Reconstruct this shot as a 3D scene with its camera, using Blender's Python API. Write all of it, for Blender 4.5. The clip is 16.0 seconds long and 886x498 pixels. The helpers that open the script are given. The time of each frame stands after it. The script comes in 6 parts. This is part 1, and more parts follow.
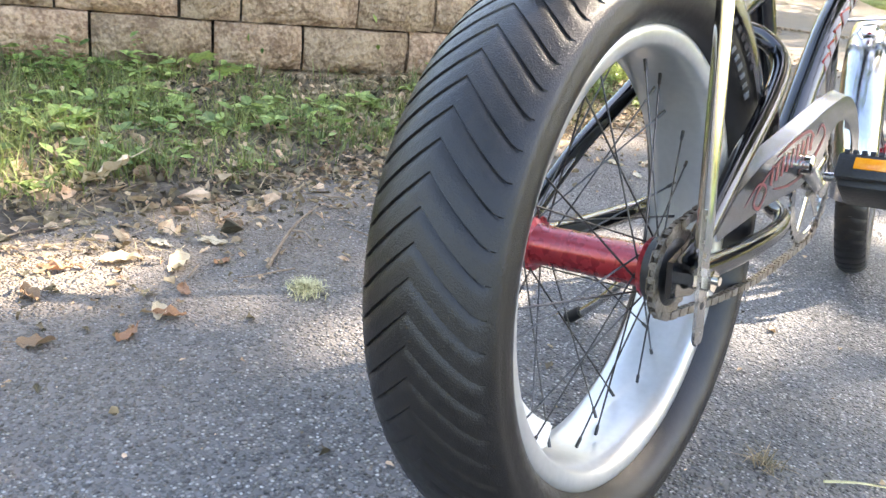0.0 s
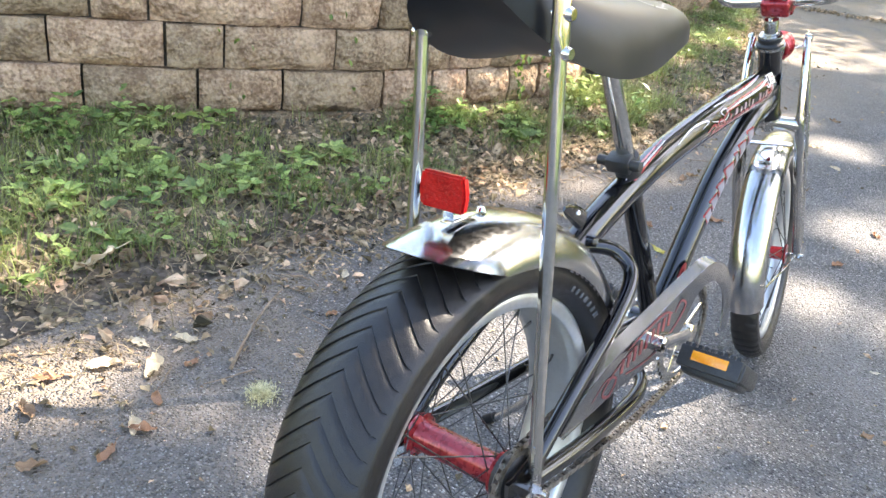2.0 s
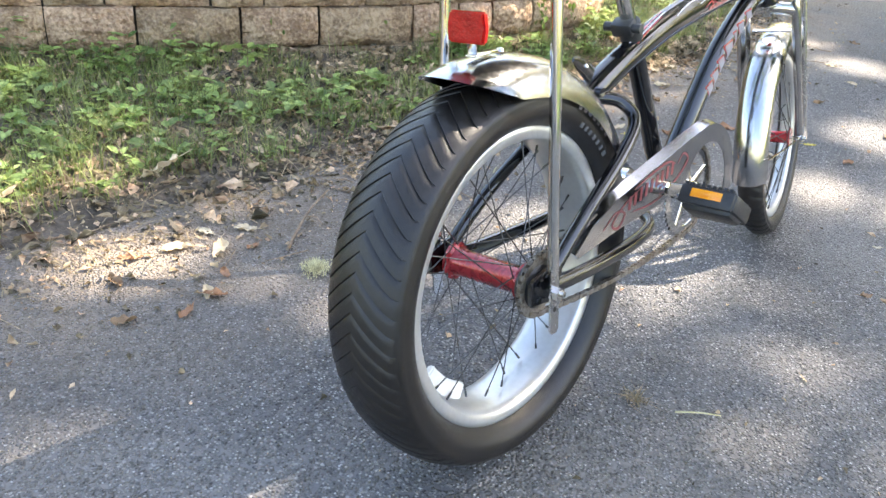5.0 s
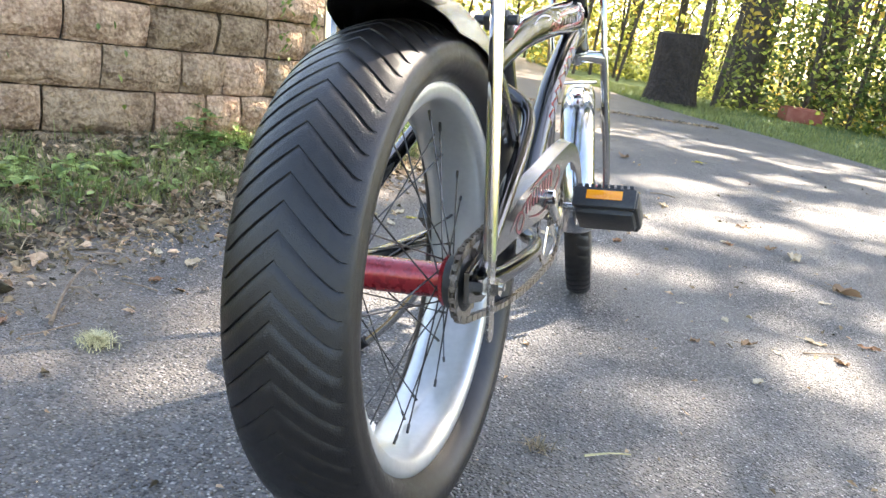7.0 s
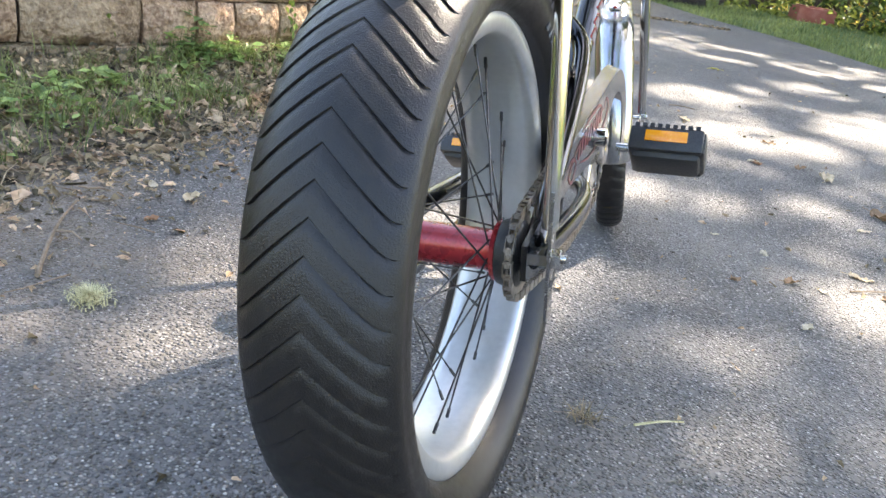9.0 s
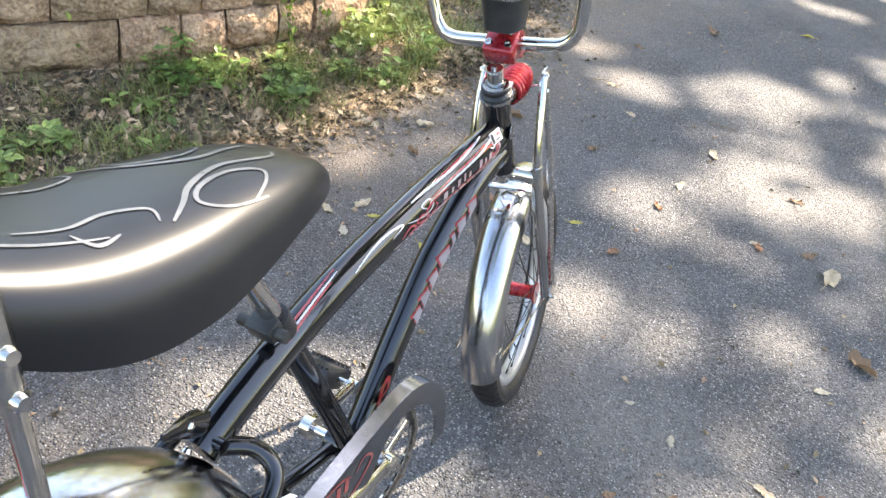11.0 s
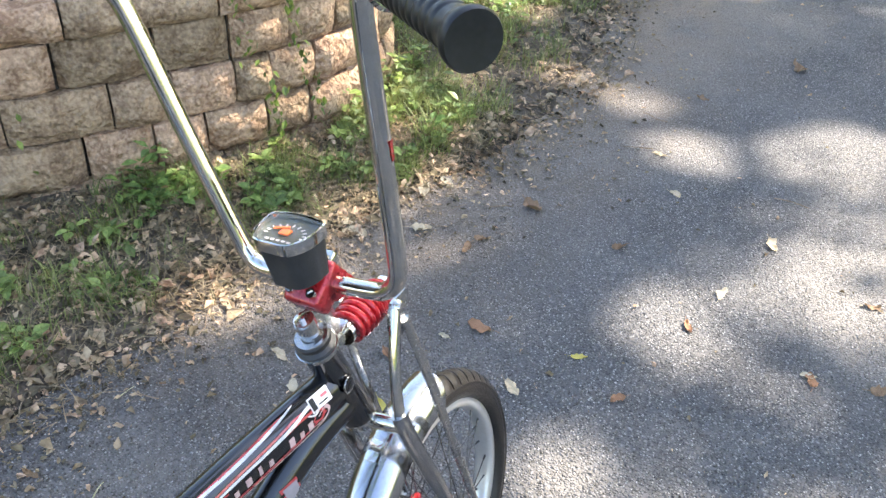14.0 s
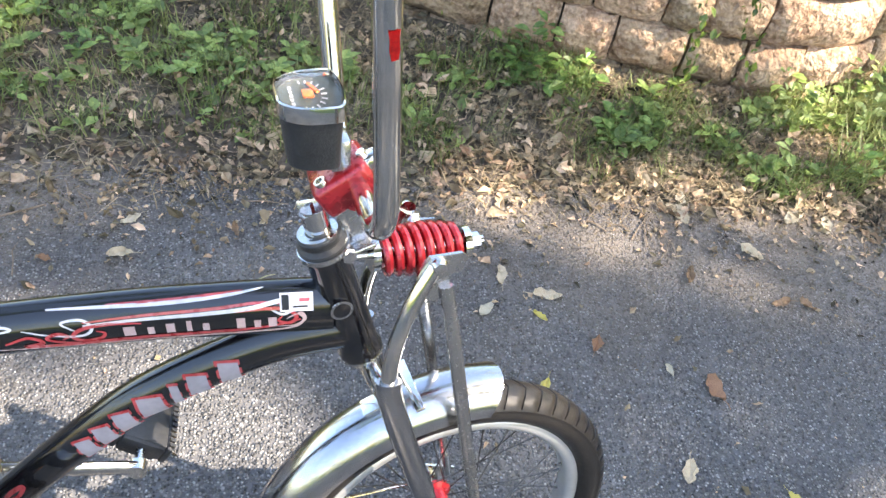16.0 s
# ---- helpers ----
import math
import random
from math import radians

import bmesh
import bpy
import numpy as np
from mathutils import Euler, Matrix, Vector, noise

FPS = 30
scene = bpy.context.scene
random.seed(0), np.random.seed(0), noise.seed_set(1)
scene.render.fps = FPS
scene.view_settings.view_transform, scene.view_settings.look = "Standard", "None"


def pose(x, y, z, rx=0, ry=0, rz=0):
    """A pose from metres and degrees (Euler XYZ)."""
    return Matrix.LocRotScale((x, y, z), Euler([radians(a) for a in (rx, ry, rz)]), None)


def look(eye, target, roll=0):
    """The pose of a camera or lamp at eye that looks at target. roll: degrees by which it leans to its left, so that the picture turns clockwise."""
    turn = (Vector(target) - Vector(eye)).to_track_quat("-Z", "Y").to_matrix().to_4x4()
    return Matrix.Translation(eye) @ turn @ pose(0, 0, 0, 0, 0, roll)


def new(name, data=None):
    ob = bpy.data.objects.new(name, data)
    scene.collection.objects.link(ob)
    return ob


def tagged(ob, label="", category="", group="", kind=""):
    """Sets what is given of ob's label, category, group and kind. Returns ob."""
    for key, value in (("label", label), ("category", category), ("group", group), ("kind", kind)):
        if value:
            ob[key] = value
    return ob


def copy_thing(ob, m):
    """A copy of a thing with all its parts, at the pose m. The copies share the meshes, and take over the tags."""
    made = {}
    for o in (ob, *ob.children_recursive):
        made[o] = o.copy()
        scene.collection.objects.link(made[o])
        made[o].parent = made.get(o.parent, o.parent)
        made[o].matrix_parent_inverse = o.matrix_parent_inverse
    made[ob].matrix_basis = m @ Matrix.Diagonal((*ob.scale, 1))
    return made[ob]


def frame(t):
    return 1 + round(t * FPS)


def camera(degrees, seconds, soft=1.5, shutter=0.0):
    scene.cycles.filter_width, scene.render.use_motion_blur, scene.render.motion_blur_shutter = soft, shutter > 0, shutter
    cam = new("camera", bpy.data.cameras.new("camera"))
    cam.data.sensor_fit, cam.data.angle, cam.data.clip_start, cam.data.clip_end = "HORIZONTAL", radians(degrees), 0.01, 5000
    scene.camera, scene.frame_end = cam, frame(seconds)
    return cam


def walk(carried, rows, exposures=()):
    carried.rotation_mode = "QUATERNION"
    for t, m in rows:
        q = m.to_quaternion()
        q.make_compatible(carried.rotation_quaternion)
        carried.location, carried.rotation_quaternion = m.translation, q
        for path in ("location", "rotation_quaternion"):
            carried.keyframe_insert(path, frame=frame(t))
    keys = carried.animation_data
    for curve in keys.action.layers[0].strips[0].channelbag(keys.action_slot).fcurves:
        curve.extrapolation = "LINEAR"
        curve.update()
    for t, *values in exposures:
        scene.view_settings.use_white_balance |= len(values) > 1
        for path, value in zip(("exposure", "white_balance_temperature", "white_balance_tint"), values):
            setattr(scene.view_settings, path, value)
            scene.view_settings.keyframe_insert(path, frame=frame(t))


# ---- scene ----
cam = camera(55.4, 16.0)


PATH = [
    (0, (-0.761, -0.336, 0.634), (0.734, 0.765, -0.11), 7.2),
    (0.5, (-0.776, -0.401, 0.714), (0.654, 0.781, -0.034), 6.8),
    (1, (-0.769, -0.46, 0.775), (0.723, 0.663, 0.058), 6.7),
    (1.5, (-0.769, -0.48, 0.827), (0.743, 0.677, 0.213), 6.5),
    (2, (-0.748, -0.452, 1.071), (0.688, 0.611, 0.174), 7.8),
    (2.5, (-0.771, -0.477, 1.383), (0.563, 0.461, 0.225), 7.4),
    (3, (-0.809, -0.569, 1.439), (0.384, 0.402, 0.161), 6.4),
    (3.5, (-0.857, -0.653, 1.379), (0.382, 0.257, 0.1), 12.0),
    (3.7, (-0.813, -0.602, 1.36), (0.427, 0.291, 0.069), 9.3),
    (5.8, (-1.01, -0.658, 0.801), (0.512, 0.428, 0.09), 6.7),
    (6, (-0.978, -0.642, 0.785), (0.613, 0.368, 0.114), 7.5),
    (6.5, (-0.932, -0.467, 0.678), (0.756, 0.382, 0.02), 8.7),
    (7, (-0.935, -0.327, 0.627), (0.901, 0.273, 0.106), 9.4),
    (7.5, (-0.954, -0.235, 0.578), (0.93, 0.23, 0.095), 9.1),
    (8, (-0.95, -0.177, 0.54), (0.932, 0.285, 0.044), 8.9),
    (8.2, (-0.947, -0.169, 0.541), (0.923, 0.304, 0.012), 8.0),
    (10.3, (-0.416, -0.371, 1.091), (1.153, 0.213, -0.003), 12.5),
    (10.5, (-0.382, -0.391, 1.179), (1.161, 0.23, 0.068), 10.5),
    (11, (-0.224, -0.397, 1.337), (1.282, 0.259, 0.196), 12.6),
    (11.5, (-0.093, -0.358, 1.52), (1.5, 0.323, 0.521), 8.1),
    (12, (0.028, -0.313, 1.622), (1.639, 0.387, 0.666), 4.8),
    (12.5, (0.17, -0.25, 1.636), (1.736, 0.494, 0.639), 2.7),
    (13, (0.263, -0.257, 1.579), (1.768, 0.519, 0.514), 1.8),
    (13.5, (0.331, -0.382, 1.551), (1.76, 0.52, 0.482), 1.1),
    (14, (0.437, -0.473, 1.505), (1.751, 0.447, 0.311), 4.3),
    (14.5, (0.623, -0.495, 1.463), (1.669, 0.639, 0.191), 9.9),
    (15, (0.724, -0.469, 1.41), (1.559, 0.719, 0.034), 11.5),
    (15.5, (0.802, -0.496, 1.385), (1.357, 0.839, 0.002), 12.4),
    (16, (0.930, -0.509, 1.406), (1.345, 0.825, -0.026), 13.3),
]
walk(cam, [(t, look(eye, target, roll)) for t, eye, target, roll in PATH], [(0.0, 3.19, 7250, 14), (2.0, 3.00, 7050, 13), (3.0, 2.98, 7150, 13), (3.6, 2.94, 7000, 12), (6.0, 3.02, 7200, 13), (6.6, 2.94, 7150, 13), (8.0, 2.94, 7100, 13), (10.5, 2.76, 7150, 12), (11.6, 2.75, 7200, 14), (13.0, 2.68, 6650, 12), (14.2, 2.67, 6800, 12), (15.0, 2.78, 6950, 13), (16.0, 2.79, 6900, 13)])


# ---------------------------------------------------------------- light
SUN = Vector((0.8, -0.3, 1.0)).normalized()          # towards the sun
world = bpy.data.worlds.new("sky")
scene.world = world
world.use_nodes = True
wn = world.node_tree
sky = wn.nodes.new("ShaderNodeTexSky")
sky.sky_type = "NISHITA"
sky.sun_disc = False
sky.sun_elevation = math.asin(SUN.z)
sky.sun_rotation = math.atan2(SUN.x, SUN.y)
sky.air_density, sky.dust_density, sky.ozone_density = 1.0, 1.5, 1.0
wn.links.new(sky.outputs[0], wn.nodes["Background"].inputs[0])
wn.nodes["Background"].inputs[1].default_value = 0.138
sun_data = bpy.data.lights.new("sun", "SUN")
sun_data.energy, sun_data.angle, sun_data.color = 3.7, radians(0.55), (1.0, 0.93, 0.82)
sun_lamp = new("sun", sun_data)
sun_lamp.matrix_world = look((0, 0, 30), Vector((0, 0, 30)) - SUN)


# ---------------------------------------------------------------- materials
def material(name, a, b=None, rough=0.6, metal=0.0, coat=0.0, scale=6.0, fine=90.0, bump=0.0, bump_scale=120.0,
             island=0.0, tint=0.0, rough_var=0.08, trans=0.0, spread=0.5, spec=0.5):
    """Two colours mixed by a coarse and a fine noise; bump in metres; island/tint: brightness by mesh island or by object."""
    m = bpy.data.materials.new(name)
    m.use_nodes = True
    nt = m.node_tree
    bs = nt.nodes["Principled BSDF"]
    tc = nt.nodes.new("ShaderNodeTexCoord")
    n1 = nt.nodes.new("ShaderNodeTexNoise")
    n2 = nt.nodes.new("ShaderNodeTexNoise")
    for n, s in ((n1, scale), (n2, fine)):
        n.inputs["Scale"].default_value = s
        n.inputs["Detail"].default_value = 4
        nt.links.new(tc.outputs["Object"], n.inputs["Vector"])
    add = nt.nodes.new("ShaderNodeMath")
    add.operation = "ADD"
    nt.links.new(n1.outputs["Fac"], add.inputs[0])
    nt.links.new(n2.outputs["Fac"], add.inputs[1])
    ramp = nt.nodes.new("ShaderNodeMapRange")
    ramp.inputs[1].default_value, ramp.inputs[2].default_value = 1 - spread * 0.5, 1 + spread * 0.5
    nt.links.new(add.outputs[0], ramp.inputs[0])
    mix = nt.nodes.new("ShaderNodeMix")
    mix.data_type = "RGBA"
    mix.inputs[6].default_value = (*a, 1)
    mix.inputs[7].default_value = (*(b or a), 1)
    nt.links.new(ramp.outputs[0], mix.inputs[0])
    colour = mix.outputs[2]
    for amount, node, out in ((island, "ShaderNodeNewGeometry", "Random Per Island"), (tint, "ShaderNodeObjectInfo", "Random")):
        if amount:
            g = nt.nodes.new(node)
            hsv = nt.nodes.new("ShaderNodeHueSaturation")
            mr = nt.nodes.new("ShaderNodeMapRange")
            mr.inputs[3].default_value, mr.inputs[4].default_value = 1 - amount, 1 + amount
            nt.links.new(g.outputs[out], mr.inputs[0])
            nt.links.new(mr.outputs[0], hsv.inputs["Value"])
            mh = nt.nodes.new("ShaderNodeMapRange")
            mh.inputs[3].default_value, mh.inputs[4].default_value = 0.5 + 0.022 * amount, 0.5 - 0.022 * amount
            nt.links.new(g.outputs[out], mh.inputs[0])
            nt.links.new(mh.outputs[0], hsv.inputs["Hue"])
            nt.links.new(colour, hsv.inputs["Color"])
            colour = hsv.outputs[0]
    nt.links.new(colour, bs.inputs["Base Color"])
    mr = nt.nodes.new("ShaderNodeMapRange")
    mr.inputs[1].default_value, mr.inputs[2].default_value = 0.3, 0.7
    mr.inputs[3].default_value, mr.inputs[4].default_value = max(0.02, rough - rough_var), min(1, rough + rough_var)
    nt.links.new(n2.outputs["Fac"], mr.inputs[0])
    nt.links.new(mr.outputs[0], bs.inputs["Roughness"])
    bs.inputs["Metallic"].default_value = metal
    bs.inputs["Specular IOR Level"].default_value = spec
    bs.inputs["Coat Weight"].default_value = coat
    bs.inputs["Coat Roughness"].default_value = 0.06
    if bump:
        n3 = nt.nodes.new("ShaderNodeTexNoise")
        n3.inputs["Scale"].default_value = bump_scale
        n3.inputs["Detail"].default_value = 6
        nt.links.new(tc.outputs["Object"], n3.inputs["Vector"])
        bp = nt.nodes.new("ShaderNodeBump")
        bp.inputs["Distance"].default_value = bump
        bp.inputs["Strength"].default_value = 1.0
        nt.links.new(n3.outputs["Fac"], bp.inputs["Height"])
        nt.links.new(bp.outputs[0], bs.inputs["Normal"])
    if trans:
        tr = nt.nodes.new("ShaderNodeBsdfTranslucent")
        nt.links.new(colour, tr.inputs["Color"])
        ms = nt.nodes.new("ShaderNodeMixShader")
        ms.inputs[0].default_value = trans
        nt.links.new(bs.outputs[0], ms.inputs[1])
        nt.links.new(tr.outputs[0], ms.inputs[2])
        nt.links.new(ms.outputs[0], nt.nodes["Material Output"].inputs[0])
    return m


def asphalt_material():
    """Old asphalt: grey binder, pale and dark stone chips, fine cracks, sandy dust along the verge."""
    m = bpy.data.materials.new("asphalt")
    m.use_nodes = True
    nt = m.node_tree
    bs = nt.nodes["Principled BSDF"]
    N, L = nt.nodes.new, nt.links.new
    tc = N("ShaderNodeTexCoord")

    def noise_node(scale, detail=4):
        n = N("ShaderNodeTexNoise")
        n.inputs["Scale"].default_value, n.inputs["Detail"].default_value = scale, detail
        L(tc.outputs["Object"], n.inputs["Vector"])
        return n.outputs["Fac"]

    def remap(src, a, b, c, d):
        r = N("ShaderNodeMapRange")
        for i, v in enumerate((a, b, c, d)):
            r.inputs[i + 1].default_value = v
        L(src, r.inputs[0])
        return r.outputs[0]

    def mix(fac, c1, c2):
        x = N("ShaderNodeMix")
        x.data_type = "RGBA"
        L(fac, x.inputs[0])
        for i, c in ((6, c1), (7, c2)):
            if isinstance(c, tuple):
                x.inputs[i].default_value = (*c, 1)
            else:
                L(c, x.inputs[i])
        return x.outputs[2]

    def times(a, b):
        x = N("ShaderNodeMath")
        x.operation = "MULTIPLY"
        L(a, x.inputs[0])
        L(b, x.inputs[1])
        return x.outputs[0]

    vor = N("ShaderNodeTexVoronoi")
    vor.inputs["Scale"].default_value = 175
    L(tc.outputs["Object"], vor.inputs["Vector"])
    sep = N("ShaderNodeSeparateColor")
    L(vor.outputs["Color"], sep.inputs[0])
    base = mix(remap(noise_node(2.2), 0.35, 0.65, 0, 1), (0.064, 0.062, 0.063), (0.108, 0.104, 0.102))
    stones = mix(remap(sep.outputs[0], 0.15, 1.0, 0, 1), (0.020, 0.020, 0.022), (0.42, 0.405, 0.385))
    col = mix(times(remap(vor.outputs["Distance"], 0.30, 0.55, 1.0, 0.0), remap(sep.outputs[2], 0.25, 0.60, 0.3, 1.0)), base, stones)
    bright = times(remap(sep.outputs[1], 0.94, 0.97, 0, 0.6), remap(vor.outputs["Distance"], 0.3, 0.5, 1, 0))
    col = mix(bright, col, (0.70, 0.68, 0.65))
    big = N("ShaderNodeTexVoronoi")
    big.inputs["Scale"].default_value = 105
    L(tc.outputs["Object"], big.inputs["Vector"])
    sep2 = N("ShaderNodeSeparateColor")
    L(big.outputs["Color"], sep2.inputs[0])
    core = remap(big.outputs["Distance"], 0.25, 0.5, 1, 0)
    col = mix(times(core, remap(sep2.outputs[0], 0.66, 0.76, 0, 0.42)), col, (0.42, 0.40, 0.38))
    col = mix(times(core, remap(sep2.outputs[1], 0.60, 0.70, 0, 0.5)), col, (0.03, 0.03, 0.034))
    # dust by the verge
    pos = N("ShaderNodeSeparateXYZ")
    L(tc.outputs["Object"], pos.inputs[0])
    near = remap(pos.outputs[1], 0.30, 1.05, 0.0, 1.0)
    # dust colour held back at x 0.7 to 1.1 to darken for shade
    along = N("ShaderNodeMath")
    L(remap(pos.outputs[0], 0.35, 0.70, 1.0, 0.2), along.inputs[0])
    L(remap(pos.outputs[0], 1.10, 1.50, 0.0, 0.8), along.inputs[1])
    near = times(near, along.outputs[0])
    col = mix(times(near, remap(noise_node(5.0), 0.28, 0.55, 0.3, 0.88)), col, (0.225, 0.175, 0.125))
    col = mix(remap(noise_node(1.1), 0.5, 0.75, 0, 0.35), col, (0.29, 0.255, 0.21))
    # cracks
    crk = N("ShaderNodeTexVoronoi")
    crk.feature = "DISTANCE_TO_EDGE"
    crk.inputs["Scale"].default_value = 1.3
    wob = N("ShaderNodeVectorMath")
    wob.operation = "ADD"
    wn_ = N("ShaderNodeTexNoise")
    wn_.inputs["Scale"].default_value = 5
    L(tc.outputs["Object"], wn_.inputs["Vector"])
    L(tc.outputs["Object"], wob.inputs[0])
    L(wn_.outputs["Color"], wob.inputs[1])
    L(wob.outputs[0], crk.inputs["Vector"])
    crack = times(remap(crk.outputs["Distance"], 0.0, 0.006, 1, 0), remap(noise_node(1.7), 0.60, 0.68, 0, 0.7))
    col = mix(crack, col, (0.02, 0.02, 0.02))
    L(col, bs.inputs["Base Color"])
    bs.inputs["Roughness"].default_value = 0.66
    hgt = N("ShaderNodeMath")
    hgt.operation = "SUBTRACT"
    both = N("ShaderNodeMath")
    L(remap(vor.outputs["Distance"], 0.0, 0.6, 0.8, 0), both.inputs[0])
    L(times(core, remap(sep2.outputs[2], 0.3, 0.8, 0.1, 0.9)), both.inputs[1])
    L(both.outputs[0], hgt.inputs[0])
    L(crack, hgt.inputs[1])
    bp = N("ShaderNodeBump")
    bp.inputs["Distance"].default_value = 0.008
    bp.inputs["Strength"].default_value = 1.0
    L(hgt.outputs[0], bp.inputs["Height"])
    L(bp.outputs[0], bs.inputs["Normal"])
    return m


M_ASPHALT = asphalt_material()
M_SOIL = material("soil", (0.055, 0.042, 0.030), (0.17, 0.135, 0.10), 0.95, scale=7, fine=60, bump=0.02, bump_scale=45)
M_GROUND = material("field", (0.06, 0.055, 0.03), (0.12, 0.10, 0.06), 0.95, scale=2, fine=30, bump=0.02, bump_scale=20)
M_BLOCK = material("split_stone", (0.225, 0.135, 0.076), (0.54, 0.375, 0.235), 0.93, scale=11, fine=85, bump=0.045, bump_scale=34, tint=0.30, spread=0.42)
M_CORE = material("wall_core", (0.05, 0.04, 0.03), (0.09, 0.07, 0.05), 0.95, bump=0.01)
M_LAWN = material("lawn_soil", (0.05, 0.09, 0.02), (0.09, 0.14, 0.035), 0.95, scale=4, fine=60, bump=0.02)
M_GRASS = material("grass", (0.12, 0.165, 0.04), (0.28, 0.30, 0.105), 0.55, island=0.45, scale=3, trans=0.35)
M_DRY = material("dry_grass", (0.13, 0.10, 0.055), (0.34, 0.27, 0.16), 0.8, island=0.6, scale=3, trans=0.2)
M_WEED = material("weed", (0.11, 0.20, 0.045), (0.34, 0.42, 0.13), 0.42, island=0.5, scale=4, trans=0.35)
M_LITTER = material("leaf_litter", (0.13, 0.085, 0.045), (0.46, 0.36, 0.22), 0.85, island=0.95, scale=6, fine=40, trans=0.15)
M_IVY = material("ivy", (0.05, 0.11, 0.02), (0.24, 0.30, 0.06), 0.4, island=0.6, scale=3, trans=0.35)
M_CANOPY = material("canopy_foliage", (0.05, 0.09, 0.02), (0.13, 0.18, 0.05), 0.5, island=0.4, scale=0.6, fine=5, trans=0.3)
M_LEAF = material("foliage", (0.15, 0.21, 0.045), (0.44, 0.45, 0.12), 0.5, island=0.6, scale=0.6, fine=5, trans=0.6)
M_LEAF_Y = material("autumn_foliage", (0.50, 0.45, 0.08), (0.70, 0.45, 0.12), 0.5, island=0.5, scale=0.6, fine=5, trans=0.6)
M_BARK = material("bark", (0.045, 0.035, 0.026), (0.11, 0.088, 0.065), 0.95, scale=6, fine=40, bump=0.03, bump_scale=22)
# stump bark coloured darker than the trunks for the shade it stands in
M_STUMP = material("shaded_bark", (0.016, 0.011, 0.008), (0.05, 0.036, 0.026), 0.95, scale=5, fine=30, bump=0.05, bump_scale=16)
M_CHROME = material("chrome", (0.68, 0.66, 0.62), (0.58, 0.56, 0.52), 0.08, 1.0, scale=20, fine=160, rough_var=0.05)
M_FENDER = material("fender_chrome", (0.45, 0.455, 0.465), (0.38, 0.385, 0.395), 0.17, 1.0, scale=20, fine=160, rough_var=0.05)
M_GUARD = material("brushed_silver", (0.36, 0.37, 0.39), (0.30, 0.31, 0.33), 0.16, 1.0, scale=20, fine=160, rough_var=0.05)
M_STEEL = material("dull_steel", (0.50, 0.50, 0.50), (0.42, 0.42, 0.41), 0.22, 1.0, scale=20, fine=160)
M_ALLOY = material("silver_rim", (0.56, 0.56, 0.545), (0.50, 0.50, 0.485), 0.32, 0.7, scale=14, fine=120, rough_var=0.0)
M_BLACK = material("black_enamel", (0.004, 0.004, 0.005), (0.007, 0.007, 0.008), 0.12, coat=0.5, spec=0.5, scale=12, rough_var=0.03)
M_PLASTIC = material("black_plastic", (0.012, 0.012, 0.013), (0.03, 0.03, 0.03), 0.42, scale=30, fine=300, bump=0.0006, bump_scale=500)
M_RUBBER = material("rubber", (0.008, 0.0072, 0.0068), (0.017, 0.0142, 0.0125), 0.36, spec=0.42, scale=10, fine=110, bump=0.0005, bump_scale=600)
M_GRIP = material("grip_rubber", (0.006, 0.006, 0.007), (0.013, 0.013, 0.013), 0.42, spec=0.32, scale=30, fine=200)
M_SPOKE = material("dark_spoke", (0.04, 0.04, 0.042), (0.09, 0.085, 0.08), 0.35, 0.8, scale=30)
M_CHAIN = material("worn_chain", (0.12, 0.09, 0.06), (0.34, 0.31, 0.28), 0.45, 0.8, scale=60, fine=400)
M_RED = material("red_anodised", (0.24, 0.008, 0.014), (0.34, 0.016, 0.022), 0.28, 0.4, coat=0.6, scale=15)
M_REFLECT = material("red_reflector", (0.24, 0.002, 0.003), (0.44, 0.007, 0.006), 0.15, spec=0.4, scale=40, fine=300, bump=0.001, bump_scale=260)
M_AMBER = material("amber_reflector", (0.85, 0.26, 0.01), (0.9, 0.36, 0.02), 0.2, coat=0.6, scale=60, fine=300)
M_VINYL = material("grey_vinyl", (0.0045, 0.0054, 0.0075), (0.006, 0.0072, 0.0095), 0.34, spec=0.32, scale=5, fine=12, rough_var=0.01)
M_SILVER = material("silver_print", (0.24, 0.22, 0.235), (0.32, 0.29, 0.31), 0.4, scale=30)
M_SCROLL = material("grey_silver_print", (0.07, 0.074, 0.08), (0.11, 0.116, 0.124), 0.35, scale=30)
M_WHITE = material("white_print", (0.55, 0.52, 0.52), (0.64, 0.60, 0.60), 0.3, coat=0.5, scale=40)
M_PRINT = material("red_print", (0.36, 0.025, 0.03), (0.48, 0.06, 0.06), 0.3, coat=0.8, scale=40)
M_DULLRED = material("dull_red_print", (0.15, 0.03, 0.035), (0.22, 0.06, 0.06), 0.35, scale=30)
M_PINK = material("pink_print", (0.40, 0.27, 0.26), (0.50, 0.36, 0.34), 0.3, coat=0.8, scale=40)
M_DIAL = material("dial_face", (0.05, 0.06, 0.05), (0.09, 0.10, 0.085), 0.5, scale=60)
M_ORANGE = material("orange_needle", (0.85, 0.16, 0.03), (0.9, 0.22, 0.05), 0.4, scale=60)
M_CREAM = material("cream_plastic", (0.7, 0.68, 0.62), (0.78, 0.76, 0.7), 0.35, scale=40)
M_HOSE = material("green_hose", (0.03, 0.09, 0.05), (0.06, 0.14, 0.085), 0.5, scale=20)
M_BRASS = material("brass", (0.4, 0.28, 0.12), (0.3, 0.2, 0.09), 0.4, 0.9, scale=40)
M_BRICKRED = material("faded_red", (0.25, 0.06, 0.04), (0.34, 0.12, 0.08), 0.8, scale=8)
